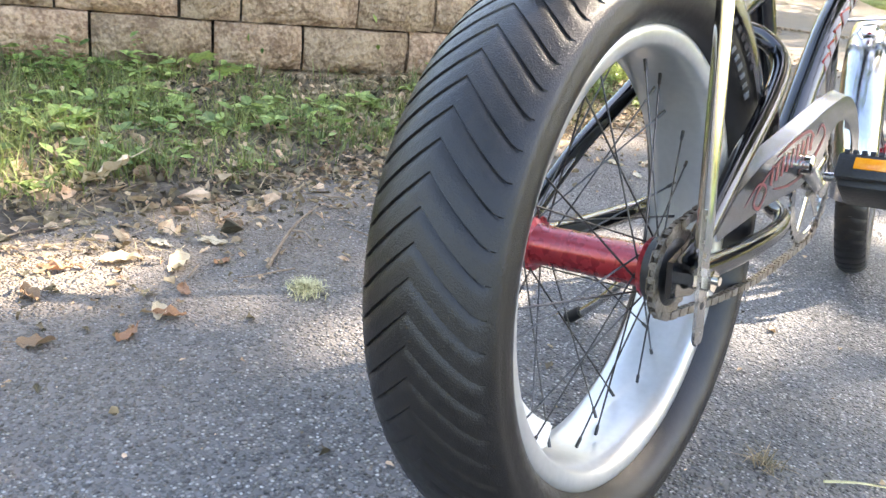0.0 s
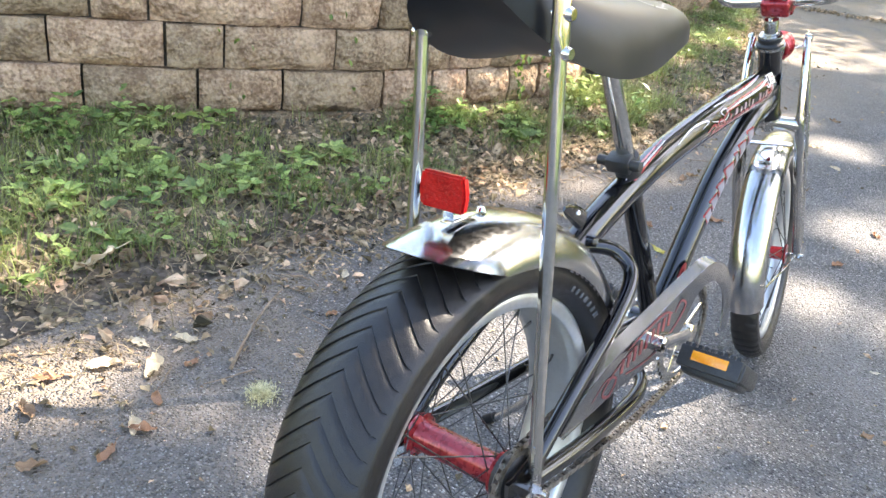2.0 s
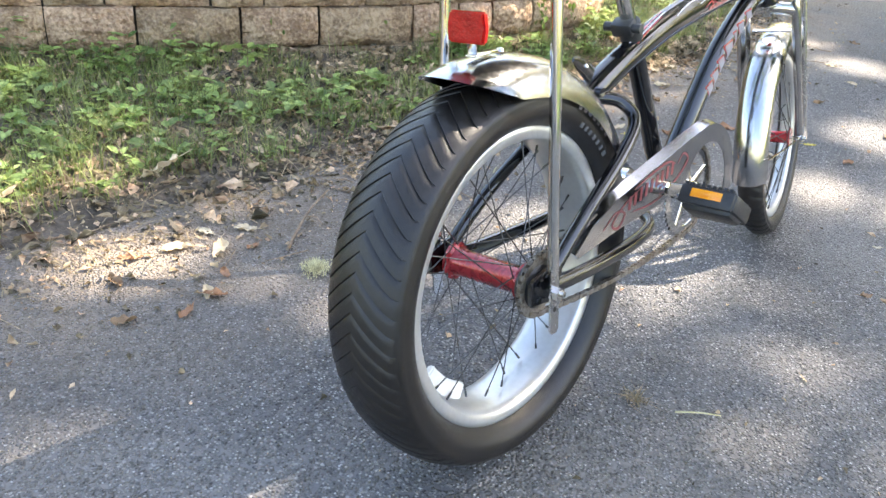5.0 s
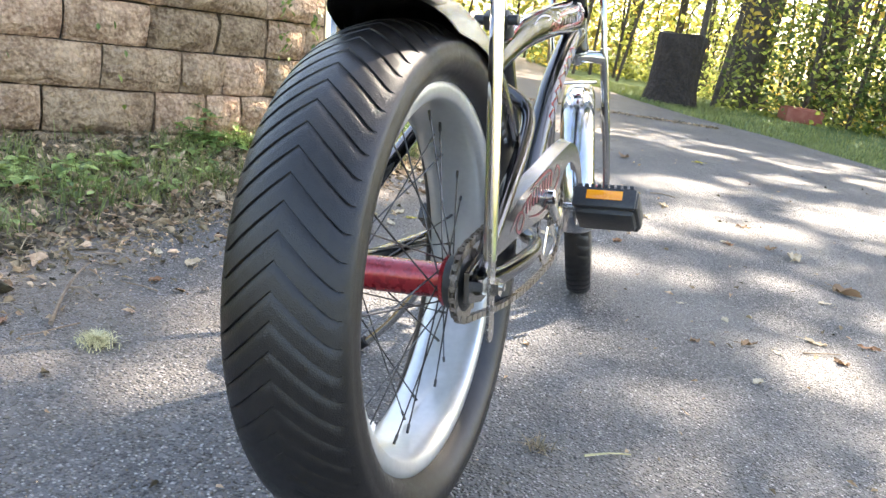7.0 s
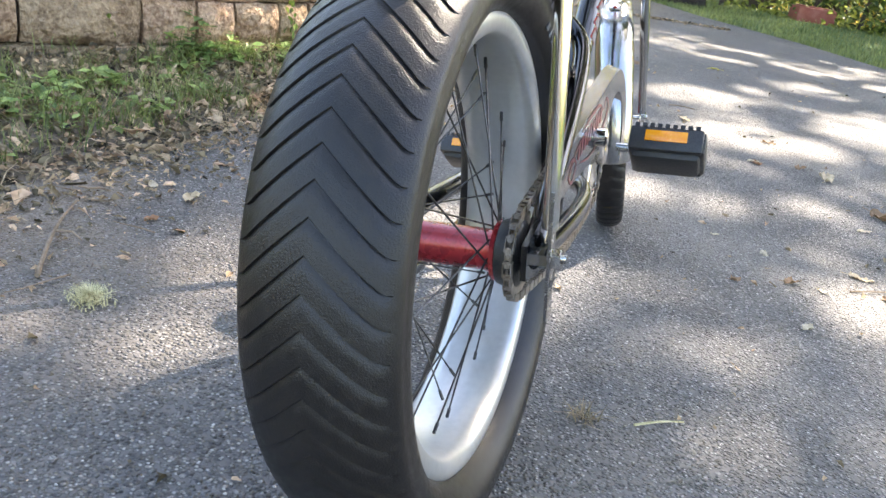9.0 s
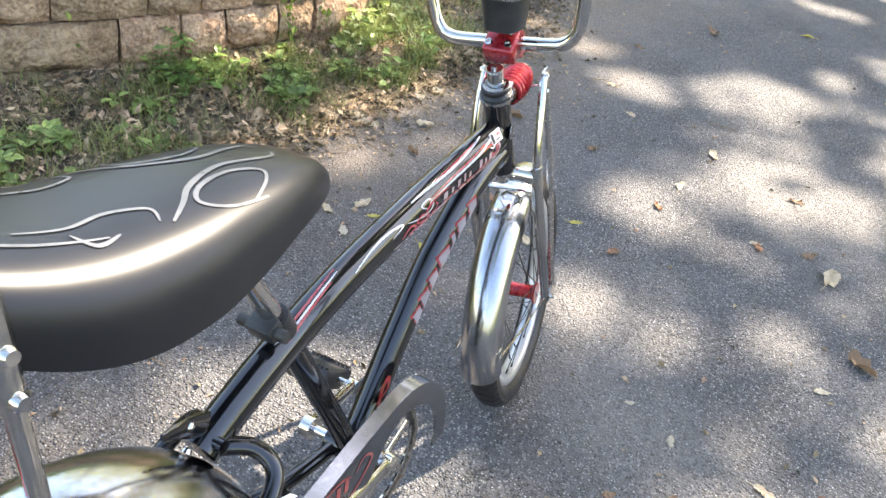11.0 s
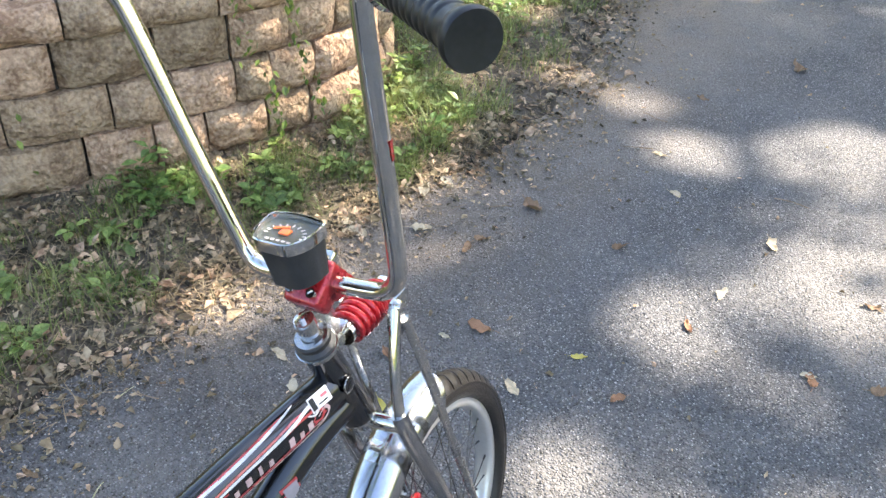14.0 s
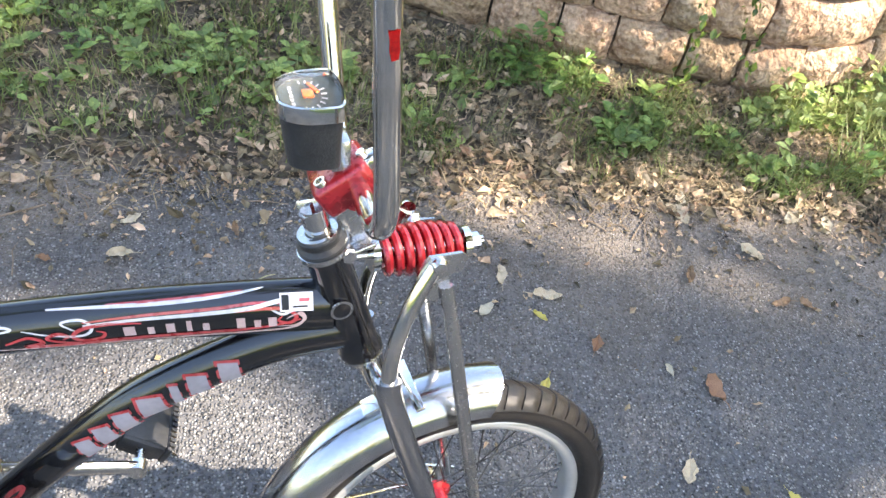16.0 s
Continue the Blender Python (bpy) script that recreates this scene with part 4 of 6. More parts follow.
def spokes(wheel, c, hub_r, r_in, y_l, y_r, count, turn=None, thick=0.0011):
    """Crossed wire spokes; four shapes shared by turning them round the axle."""
    meshes = []
    for side, y in ((1, y_l), (-1, y_r)):
        for lead in (1, -1):
            bm = bmesh.new()
            a0 = radians(52) * lead
            p0 = Vector((hub_r * math.cos(a0), y, hub_r * math.sin(a0)))
            p1 = Vector((r_in + 0.002, y * 0.12, 0))
            sweep(bm, [p0, p1], thick, 6)
            sweep(bm, [p1 + (p0 - p1).normalized() * 0.013, p1], 0.0021, 6)
            me = bpy.data.meshes.new("spoke")
            bm.to_mesh(me)
            bm.free()
            me.materials.append(M_SPOKE)
            meshes.append(me)
    for i in range(count):
        ob = new("spoke", meshes[i % 4])
        ob.parent = wheel
        m = Matrix.Translation(c) @ Matrix.Rotation(-2 * math.pi * (i + 0.18 * (i % 2)) / count, 4, "Y")
        ob.matrix_basis = (turn @ m) if turn else m


# rear wheel
RC = Vector((0.020, 0.0, 0.312))
bm = rim_mesh(RC, 0.242, 0.048, 0.221)
rear_wheel = part("rear_wheel", bm, M_ALLOY, bike, "wide silver alloy rear wheel rim")
part("tyre", tyre_mesh(RC, 0.3145, 0.073, 0.2325, 70, 0.165, 0.0036, 0.060, 138), M_RUBBER, rear_wheel, "fat black tyre with chevron tread")
bm = bmesh.new()
for i in range(7):
    a = radians(57.5 - 3.4 * i)
    box(bm, (0.0085, 0.0016, 0.0065 if i % 3 else 0.0085), Matrix.Translation((RC.x + 0.262 * math.cos(a), -0.0690, RC.z + 0.262 * math.sin(a))) @ Matrix.Rotation(-a, 4, "Y") @ Matrix.Rotation(radians(-17), 4, "Z"), 0.0005)
part("sidewall_mark", bm, M_SCROLL, rear_wheel, "row of pale moulded bars on the tyre wall")
bm = bmesh.new()
lathe(bm, [(0.0, 0.083), (0.031, 0.083), (0.032, 0.078), (0.024, 0.074), (0.0225, 0.06), (0.0225, -0.05), (0.025, -0.058), (0.032, -0.060), (0.032, -0.065), (0.0, -0.065)], (RC.x, 0, RC.z), seg=32)
part("hub", bm, M_RED, rear_wheel, "red anodised hub shell")
bm = bmesh.new()
sweep(bm, [(RC.x, 0.125, RC.z), (RC.x, -0.135, RC.z)], 0.0048, 12)
for y0, y1, r in ((0.118, 0.104, 0.011), (-0.104, -0.119, 0.011)):
    sweep(bm, [(RC.x, y0, RC.z), (RC.x, y1, RC.z)], r, 6)
part("axle", bm, M_CHROME, rear_wheel, "bright axle with hexagon nuts")


def cog(bm, c, r, teeth, y0, y1, hole, tooth=0.0045):
    n = teeth * 4
    rows = []
    for y in (y0, y1):
        rows.append([[bm.verts.new((c[0] + q * math.cos(2 * math.pi * i / n), y, c[2] + q * math.sin(2 * math.pi * i / n)))
                      for i in range(n) for q in ((r + (tooth if i % 4 in (1, 2) else 0)) if k else hole,)] for k in (0, 1)])
    for i in range(n):
        j = (i + 1) % n
        for a, b in ((rows[0][0], rows[0][1]), (rows[1][1], rows[1][0]), (rows[0][1], rows[1][1]), (rows[1][0], rows[0][0])):
            bm.faces.new((a[i], a[j], b[j], b[i]))
    bmesh.ops.recalc_face_normals(bm, faces=bm.faces)
    return bm


bm = bmesh.new()
cog(bm, RC, 0.045, 18, -0.0835, -0.0865, 0.02)
part("sprocket", bm, M_CHAIN, rear_wheel, "small worn rear sprocket")
bm = bmesh.new()
lathe(bm, [(0.0, -0.066), (0.034, -0.066), (0.036, -0.072), (0.036, -0.086), (0.030, -0.090), (0.018, -0.091), (0.016, -0.098), (0.0, -0.098)], (RC.x, 0, RC.z), seg=32)
part("brake_drum", bm, M_PLASTIC, rear_wheel, "black hub brake cover")
spokes(rear_wheel, RC, 0.028, 0.213, 0.078, -0.058, 36)
bm = bmesh.new()
ang = radians(236)
arc_ = [radians(q) for q in range(212, 243, 3)]
plate(bm, [(RC.x + 0.212 * math.cos(q), RC.z + 0.212 * math.sin(q)) for q in arc_] + [(RC.x + 0.184 * math.cos(q), RC.z + 0.184 * math.sin(q)) for q in arc_[::-1]], -0.006, 0.006)
bmesh.ops.bevel(bm, geom=bm.edges[:], offset=0.0025, segments=2, affect="EDGES")
part("wheel_reflector", bm, M_CREAM, rear_wheel, "clear oval spoke reflector")

# raised pale marks on the tyre wall
for k in range(7):
    a = radians(62 - k * 3.3)
    m = Matrix.Translation((RC.x, -0.0722, RC.z)) @ Matrix.Rotation(-a, 4, "Y") @ Matrix.Translation((0.279, 0, 0))
    part("tyre_print", box(bmesh.new(), (0.017, 0.0016, 0.0085), m @ pose(0, 0.003, 0, 0, 0, -16)), M_SILVER, rear_wheel)

# frame tubes
TT = smooth([(1.005, 0, 0.683), (0.93, 0, 0.678), (0.81, 0, 0.668), (0.69, 0, 0.652), (0.55, 0, 0.629), (0.43, 0, 0.598), (0.34, 0, 0.568), (0.275, 0, 0.540)], 6)
TT_R = [(0.0235, 0.0350 - 0.009 * min(1, max(0, (0.95 - p[0]) / 0.6))) for p in TT]
bm = sweep(bmesh.new(), TT, TT_R, 20)
top_tube = part("top_tube", bm, M_BLACK, bike, "glossy black curved top tube with red scrollwork")
DT = smooth([(1.02, 0, 0.648), (0.93, 0, 0.620), (0.80, 0, 0.541), (0.706, 0, 0.450), (0.638, 0, 0.375), (0.580, 0, 0.312)], 6)
bm = sweep(bmesh.new(), DT, [(0.022, 0.0285 - 0.005 * i / len(DT)) for i in range(len(DT))], 20)
down_tube = part("down_tube", bm, M_BLACK, bike, "glossy black curved down tube")
bm = sweep(bmesh.new(), [(0.424, 0, 0.632), (0.567, 0, 0.318)], 0.0175, 16)
part("seat_tube", bm, M_BLACK, bike)
HT0, HT1 = Vector((0.9905, 0, 0.764)), Vector((1.042, 0, 0.612))
bm = bmesh.new()
hd = (HT0 - HT1)
lathe(bm, [(0.0, 0), (0.026, 0), (0.0265, 0.008), (0.0235, 0.016), (0.0235, hd.length - 0.012), (0.0255, hd.length - 0.008), (0.0255, hd.length), (0.0, hd.length)], HT1, hd, 28)
head_tube = part("head_tube", bm, M_BLACK, bike)
bm = bmesh.new()
lathe(bm, [(0.024, 0.0), (0.027, 0.002), (0.027, 0.005), (0.022, 0.009), (0.024, 0.012), (0.024, 0.018), (0.018, 0.022), (0.0, 0.022)], HT0, hd, 28)
part("headset", bm, M_PLASTIC, bike, "black ribbed headset cup")
part("headset_ring", lathe(bmesh.new(), [(0.0255, -0.006), (0.0285, -0.005), (0.0285, 0.001), (0.024, 0.002)], HT0, hd, 28), M_STEEL, bike)
part("headset_ring", lathe(bmesh.new(), [(0.024, 0.003), (0.026, 0.0), (0.026, -0.004), (0.02, -0.008)], HT1, hd, 28), M_STEEL, bike)
bm = bmesh.new()
bmv = Vector((1.013, -0.0245, 0.695))
lathe(bm, [(0.0, 0.0), (0.013, 0.0), (0.013, 0.0012), (0.0, 0.0018)], bmv, (0.25, -1, 0), 24)
badge = part("head_badge", bm, M_STEEL, bike, "oval silver head badge with a dark centre")
part("badge_centre", lathe(bmesh.new(), [(0.0, 0.0022), (0.0098, 0.0018)], bmv, (0.25, -1, 0), 20), M_BLACK, badge)
for s in (1, -1):
    bm = sweep(bmesh.new(), smooth([(0.285, s * 0.012, 0.545), (0.318, s * 0.045, 0.535), (0.316, s * 0.076, 0.505), (0.25, s * 0.090, 0.462), (0.13, s * 0.098, 0.398), (0.02, s * 0.101, 0.325)], 6), 0.0115, 12)
    part("seat_stay", bm, M_BLACK, bike)
    bm = sweep(bmesh.new(), smooth([(0.01, s * 0.100, 0.313), (0.14, s * 0.100, 0.300), (0.30, s * 0.096, 0.293), (0.375, s * 0.083, 0.296), (0.41, s * 0.055, 0.302), (0.47, s * 0.032, 0.306), (0.57, s * 0.02, 0.306)], 6), [(0.0115, 0.0135)] * 37, 12)
    part("chain_stay", bm, M_BLACK, bike)
    bm = plate(bmesh.new(), [(-0.022, 0.335), (0.02, 0.345), (0.06, 0.352), (0.06, 0.292), (0.03, 0.288), (-0.022, 0.298)], s * 0.097, s * 0.103)
    part("dropout", bm, M_BLACK, bike)
bm = sweep(bmesh.new(), [(0.57, 0.036, 0.306), (0.57, -0.036, 0.306)], 0.023, 24)
part("bottom_bracket", bm, M_BLACK, bike)
bm = sweep(bmesh.new(), [(0.285, -0.03, 0.555), (0.285, 0.03, 0.555)], 0.009, 10)
part("stay_bridge", bm, M_BLACK, bike)


# prints on the tubes
def on_tube(path, radii, u, a):
    """The point and the normal of a tube's right flank: u along it, a in degrees up from the side."""
    i = min(max(u * (len(path) - 1), 0), len(path) - 1.001)
    j, f = int(i), i - int(i)
    p = Vector(path[j]) * (1 - f) + Vector(path[j + 1]) * f
    t = (Vector(path[j + 1]) - Vector(path[j])).normalized()
    top = Vector((0, 1, 0)).cross(t).normalized()
    top = top if top.z > 0 else -top
    ry, rz = radii[j] if isinstance(radii[j], tuple) else (radii[j], radii[j])
    k = radians(a)
    p = p + Vector((0, -ry * math.cos(k), 0)) + top * rz * math.sin(k)
    return p, (Vector((0, -math.cos(k) / ry, 0)) + top * math.sin(k) / rz).normalized()


def print_line(bm, path, radii, knots, width, n=8):
    pts, nor = [], []
    for q in smooth(knots, n):
        p, v = on_tube(path, radii, q[0], q[1])
        pts.append(p)
        nor.append(v)
    k = len(pts) - 1
    ribbon(bm, pts, nor, [max(0.0006, width * math.sin(math.pi * (0.06 + 0.9 * i / k)) ** 0.6) for i in range(k + 1)])


bm_w, bm_r, bm_p = bmesh.new(), bmesh.new(), bmesh.new()
for flank in (0,):
    print_line(bm_w, TT, TT_R, [(0.36, 20), (0.30, 22), (0.22, 24), (0.16, 30), (0.11, 42), (0.09, 30), (0.11, 14), (0.13, 26)], 0.0050)
    print_line(bm_w, TT, TT_R, [(0.40, 62), (0.33, 55), (0.26, 52), (0.19, 60), (0.14, 74)], 0.0045)
    print_line(bm_w, TT, TT_R, [(0.37, 10), (0.385, 30), (0.36, 32), (0.35, 12), (0.365, -2), (0.40, 6), (0.43, 22)], 0.0032)
    print_line(bm_p, TT, TT_R, [(0.47, -18), (0.42, -26), (0.36, -30), (0.28, -32), (0.18, -28), (0.10, -20), (0.075, 0), (0.085, 14), (0.105, 4)], 0.0036)
    print_line(bm_r, TT, TT_R, [(0.45, -6), (0.425, 6), (0.41, -10), (0.43, -18), (0.38, -24), (0.30, -22), (0.2, -20), (0.13, -12), (0.08, 2)], 0.0056)
    print_line(bm_r, TT, TT_R, [(0.36, 26), (0.29, 30), (0.21, 33), (0.15, 40), (0.10, 34)], 0.0036)
    print_line(bm_r, TT, TT_R, [(0.33, 60), (0.27, 58), (0.22, 62), (0.17, 70)], 0.0034)
    print_line(bm_w, TT, TT_R, [(0.56, 30), (0.51, 44), (0.47, 42), (0.44, 28), (0.47, 20)], 0.0034)
    print_line(bm_r, TT, TT_R, [(0.60, 64), (0.66, 56), (0.72, 48), (0.70, 70), (0.64, 78), (0.58, 88)], 0.0040)
    print_line(bm_w, TT, TT_R, [(0.58, 74), (0.64, 66), (0.70, 60), (0.74, 70)], 0.0030)
    print_line(bm_r, TT, TT_R, [(0.29, 14), (0.325, 18), (0.36, 14), (0.375, -2), (0.362, -16), (0.342, -12), (0.336, 0), (0.346, 6)], 0.0046)
    print_line(bm_r, TT, TT_R, [(0.36, -22), (0.385, -16), (0.405, -2), (0.392, 8), (0.38, 0), (0.388, -8)], 0.0040)
    print_line(bm_r, TT, TT_R, [(0.18, 24), (0.14, 27), (0.105, 24), (0.088, 8), (0.10, -6), (0.118, 0), (0.112, 10)], 0.0046)
    print_line(bm_p, TT, TT_R, [(0.12, -14), (0.09, -12), (0.072, 2), (0.078, 16), (0.09, 12)], 0.0030)
# pale bars on the top tube
words = []
u = 0.318
for w, h in ((0.024, 1), (0.014, 0.8), (0.018, 1), (0.011, 1.15), (0.014, 0.8), (0, 0), (0.018, 1.1), (0.014, 0.8), (0.018, 1)):
    if w:
        w *= 0.80
        u -= w / 2 / 0.80
        pts = [on_tube(TT, TT_R, u, -13 + 22 * h * f) for f in (0.0, 0.5, 1.0)]
        words.append(ribbon(bmesh.new(), [p for p, _ in pts], [v for _, v in pts], [w * 0.62] * 3, 0.0009))
        u -= (w / 2 + 0.0055) / 0.80
    else:
        u -= 0.016 / 0.80
for bm in words:
    part("pale_bar", bm, M_PINK, top_tube)
tagged(part("white_scroll", bm_w, M_WHITE, top_tube, "white scroll lines"), kind="stuff")
tagged(part("red_scroll", bm_r, M_PRINT, top_tube, "red scroll lines"), kind="stuff")
part("pink_outline", bm_p, M_PINK, top_tube, "pale pink outline")
bm = bmesh.new()
pts = [on_tube(TT, TT_R, x, 38) for x in (0.055, 0.085, 0.115)]
ribbon(bm, [p for p, _ in pts], [v for _, v in pts], [0.021] * 3, 0.0008)
sticker = part("label_sticker", bm, M_WHITE, top_tube, "small white sticker with red corner")
for name, mat, u0, u1, a_, w_ in (("dark_strip", M_GRIP, 0.100, 0.112, 38, 0.017), ("red_mark", M_PRINT, 0.062, 0.082, 42, 0.004), ("grey_bar", M_GRIP, 0.066, 0.094, 28, 0.003)):
    pts = [on_tube(TT, TT_R, u0 + (u1 - u0) * f, a_) for f in (0, 0.5, 1)]
    part(name, ribbon(bmesh.new(), [p for p, _ in pts], [v for _, v in pts], [w_] * 3, 0.0013), mat, sticker)
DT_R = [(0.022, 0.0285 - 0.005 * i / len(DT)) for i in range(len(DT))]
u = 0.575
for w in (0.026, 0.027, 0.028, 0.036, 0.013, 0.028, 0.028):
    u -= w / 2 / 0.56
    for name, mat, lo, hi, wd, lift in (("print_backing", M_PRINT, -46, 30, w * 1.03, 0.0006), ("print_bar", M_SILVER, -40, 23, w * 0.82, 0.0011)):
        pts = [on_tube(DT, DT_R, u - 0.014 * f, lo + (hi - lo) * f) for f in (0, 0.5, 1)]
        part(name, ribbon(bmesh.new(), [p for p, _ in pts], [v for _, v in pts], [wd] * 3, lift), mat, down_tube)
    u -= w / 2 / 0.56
bm = bmesh.new()
print_line(bm, DT, DT_R, [(0.84, 30), (0.78, 10), (0.74, 24), (0.80, 30), (0.86, 0), (0.80, -20)], 0.006)
part("red_flourish", bm, M_PRINT, down_tube, "red scroll flourish")

# seat post, clamp, saddle
bm = sweep(bmesh.new(), [(0.430, 0, 0.622), (0.338, 0, 0.800)], 0.0140, 20)
part("seat_post", bm, M_CHROME, bike, "chrome seat post")
bm = bmesh.new()
sd = Vector((-0.46, 0, 0.888)).normalized()
lathe(bm, [(0.0145, 0.034), (0.0205, 0.034), (0.0215, 0.028), (0.0205, 0.02), (0.0205, 0.0), (0.0145, 0.0)], (0.428, 0, 0.622), sd, 24)
box(bm, (0.026, 0.040, 0.026), pose(0.398, 0, 0.645, 0, -28, 0), 0.004)
sweep(bm, [(0.396, -0.036, 0.645), (0.396, 0.036, 0.645)], 0.0085, 10)
part("seat_clamp", bm, M_PLASTIC, bike, "black seat clamp with bolt")

SEAT = smooth([(-0.012, 0.052, 0.946, 0.928), (0.0, 0.076, 0.960, 0.902), (0.03, 0.096, 0.957, 0.872), (0.09, 0.111, 0.936, 0.838), (0.15, 0.115, 0.921, 0.820), (0.22, 0.110, 0.911, 0.815),
               (0.285, 0.098, 0.904, 0.820), (0.35, 0.083, 0.895, 0.830), (0.40, 0.068, 0.884, 0.834), (0.44, 0.049, 0.868, 0.834), (0.468, 0.026, 0.846, 0.828)], 4)


def seat_point(x, v):
    """Upper skin of the saddle: x along it, v from -1 (right hem) to 1 (left hem)."""
    xs = [q[0] for q in SEAT]
    w, top, low = (float(np.interp(x, xs, [q[k] for q in SEAT])) for k in (1, 2, 3))
    a = v * radians(96)
    y = w * math.copysign(abs(math.sin(a)) ** 0.68, math.sin(a))
    z = low + (top - low) * (max(0.0, math.cos(a * 0.93)) ** 0.60) if abs(v) < 1 else low
    return Vector((x, y - 0.06 * (x - 0.10), z))


bm = bmesh.new()
V = [-1 + 2 * i / 28 for i in range(29)]
rows = []
for q in SEAT:
    ring = [bm.verts.new(seat_point(q[0], v)) for v in V]
    ring += [bm.verts.new((q[0], y * q[1] * 0.9 - 0.06 * (q[0] - 0.10), q[3] + 0.006 + 0.012 * (1 - abs(y)))) for y in (0.8, 0.4, 0, -0.4, -0.8)]
    rows.append(ring)
n = len(rows[0])
for a, b in zip(rows, rows[1:]):
    for i in range(n):
        bm.faces.new((a[i], a[(i + 1) % n], b[(i + 1) % n], b[i]))
bm.faces.new(rows[0])
bm.faces.new(rows[-1][::-1])
bmesh.ops.recalc_face_normals(bm, faces=bm.faces)
saddle = part("saddle", bm, M_VINYL, bike, "dark grey smooth vinyl saddle with silver scroll print")


def seat_line(bm, knots, width):
    pts, nor = [], []
    for q in smooth(knots, 7):
        p = seat_point(q[0], q[1])
        n_ = (seat_point(q[0] + 0.004, q[1]) - p).cross(seat_point(q[0], q[1] + 0.02) - p).normalized()
        pts.append(p)
        nor.append(n_ if n_.z > 0 else -n_)
    k = len(pts) - 1
    ribbon(bm, pts, nor, [0.58 * width * (0.4 + 0.6 * math.sin(math.pi * i / k)) for i in range(k + 1)], 0.0009)
    return bm


for s in (1, -1):
    part("silver_scroll", seat_line(bmesh.new(), [(0.30, -0.50 * s), (0.335, -0.36 * s), (0.345, -0.22 * s), (0.315, -0.12 * s), (0.27, -0.16 * s), (0.25, -0.28 * s), (0.275, -0.44 * s), (0.32, -0.52 * s)], 0.009), M_SCROLL, saddle)
    part("silver_scroll", seat_line(bmesh.new(), [(0.21, -0.34 * s), (0.235, -0.24 * s), (0.265, -0.12 * s), (0.32, -0.04 * s), (0.38, -0.09 * s), (0.395, -0.03 * s)], 0.011), M_SCROLL, saddle)
    part("silver_scroll", seat_line(bmesh.new(), [(0.20, -0.30 * s), (0.205, -0.18 * s), (0.17, -0.12 * s), (0.13, -0.16 * s), (0.09, -0.14 * s)], 0.008), M_SCROLL, saddle)
    part("silver_scroll", seat_line(bmesh.new(), [(0.15, -0.30 * s), (0.10, -0.26 * s), (0.05, -0.22 * s), (0.03, -0.30 * s), (0.0, -0.26 * s)], 0.008), M_SCROLL, saddle)
    part("silver_scroll", seat_line(bmesh.new(), [(0.16, -0.30 * s), (0.135, -0.34 * s), (0.125, -0.22 * s)], 0.008), M_SCROLL, saddle)
for s in (1, -1):
    bm = sweep(bmesh.new(), smooth([(0.04, s * 0.045, 0.900), (0.12, s * 0.040, 0.865), (0.30, s * 0.03, 0.835), (0.42, s * 0.018, 0.845)], 5), 0.004, 8)
    part("rail", bm, M_PLASTIC, saddle, "thin black seat rail")
bm = box(bmesh.new(), (0.05, 0.06, 0.035), pose(0.342, 0, 0.808, 0, -10, 0), 0.006)
part("rail_clamp", bm, M_PLASTIC, saddle, "black clamp under the saddle")

# sissy bar
SB = smooth([(0.002, -0.117, 0.345), (0.006, -0.115, 0.60), (0.008, -0.114, 0.77), (0.008, -0.114, 0.895), (0.008, -0.113, 0.938), (0.010, -0.106, 0.968), (0.013, -0.090, 0.997),
             (0.017, -0.064, 1.021), (0.021, -0.030, 1.036), (0.025, 0.012, 1.036), (0.029, 0.052, 1.020), (0.033, 0.082, 0.990), (0.035, 0.094, 0.955), (0.035, 0.098, 0.89), (0.030, 0.106, 0.68), (0.004, 0.116, 0.345)], 5)
SB = [p + np.array((0.012, 0, 0)) for p in SB]
bm = sweep(bmesh.new(), SB, [0.0086 if p[2] < 0.86 else 0.0102 for p in SB], 14, up=(1, 0, 0))
sissy = part("sissy_bar", bm, M_CHROME, bike, "chrome hooped sissy bar behind the saddle")
for s in (1, -1):
    at_bar = (0.020, -0.114) if s < 0 else (0.047, 0.098)
    bm = bmesh.new()
    sweep(bm, [(at_bar[0], at_bar[1], z) for z in (0.862, 0.872, 0.884, 0.925, 0.940, 0.952)], [(0.009, 0.009), (0.0112, 0.0095), (0.0122, 0.0078), (0.0122, 0.0078), (0.0115, 0.0095), (0.0102, 0.0102)], 14, up=(1, 0, 0))
    part("sleeve", bm, M_CHROME, sissy)
    bm = bmesh.new()
    o = [(0.005, 0.385), (0.025, 0.385), (0.026, 0.25), (0.021, 0.243), (0.009, 0.243), (0.004, 0.25)]
    plate(bm, o, s * 0.1175, s * 0.1210)
    fp = part("flat_foot", bm, M_STEEL, sissy, "flattened steel foot with holes")
    for z in (0.285, 0.352, 0.368):
        part("bolt_hole", lathe(bmesh.new(), [(0.0, 0.0), (0.0042, 0.0)], (0.015, s * 0.1214, z), (0, s, 0), 12), M_PLASTIC, fp)
    for z in (0.904, 0.864):
        bm = lathe(bmesh.new(), [(0.0, 0.008), (0.006, 0.008), (0.008, 0.004), (0.008, 0.0), (0.004, 0.0), (0.004, -0.018), (0.0, -0.018)], (at_bar[0], at_bar[1] + s * 0.007, z), (0, s, 0), 12)
        part("bolt", bm, M_CHROME, sissy)
    bm = sweep(bmesh.new(), [(RC.x - 0.004, s * 0.103, RC.z), (RC.x - 0.004, s * 0.131, RC.z)], 0.0115, 6)
    part("axle_nut", bm, M_CHROME, bike)


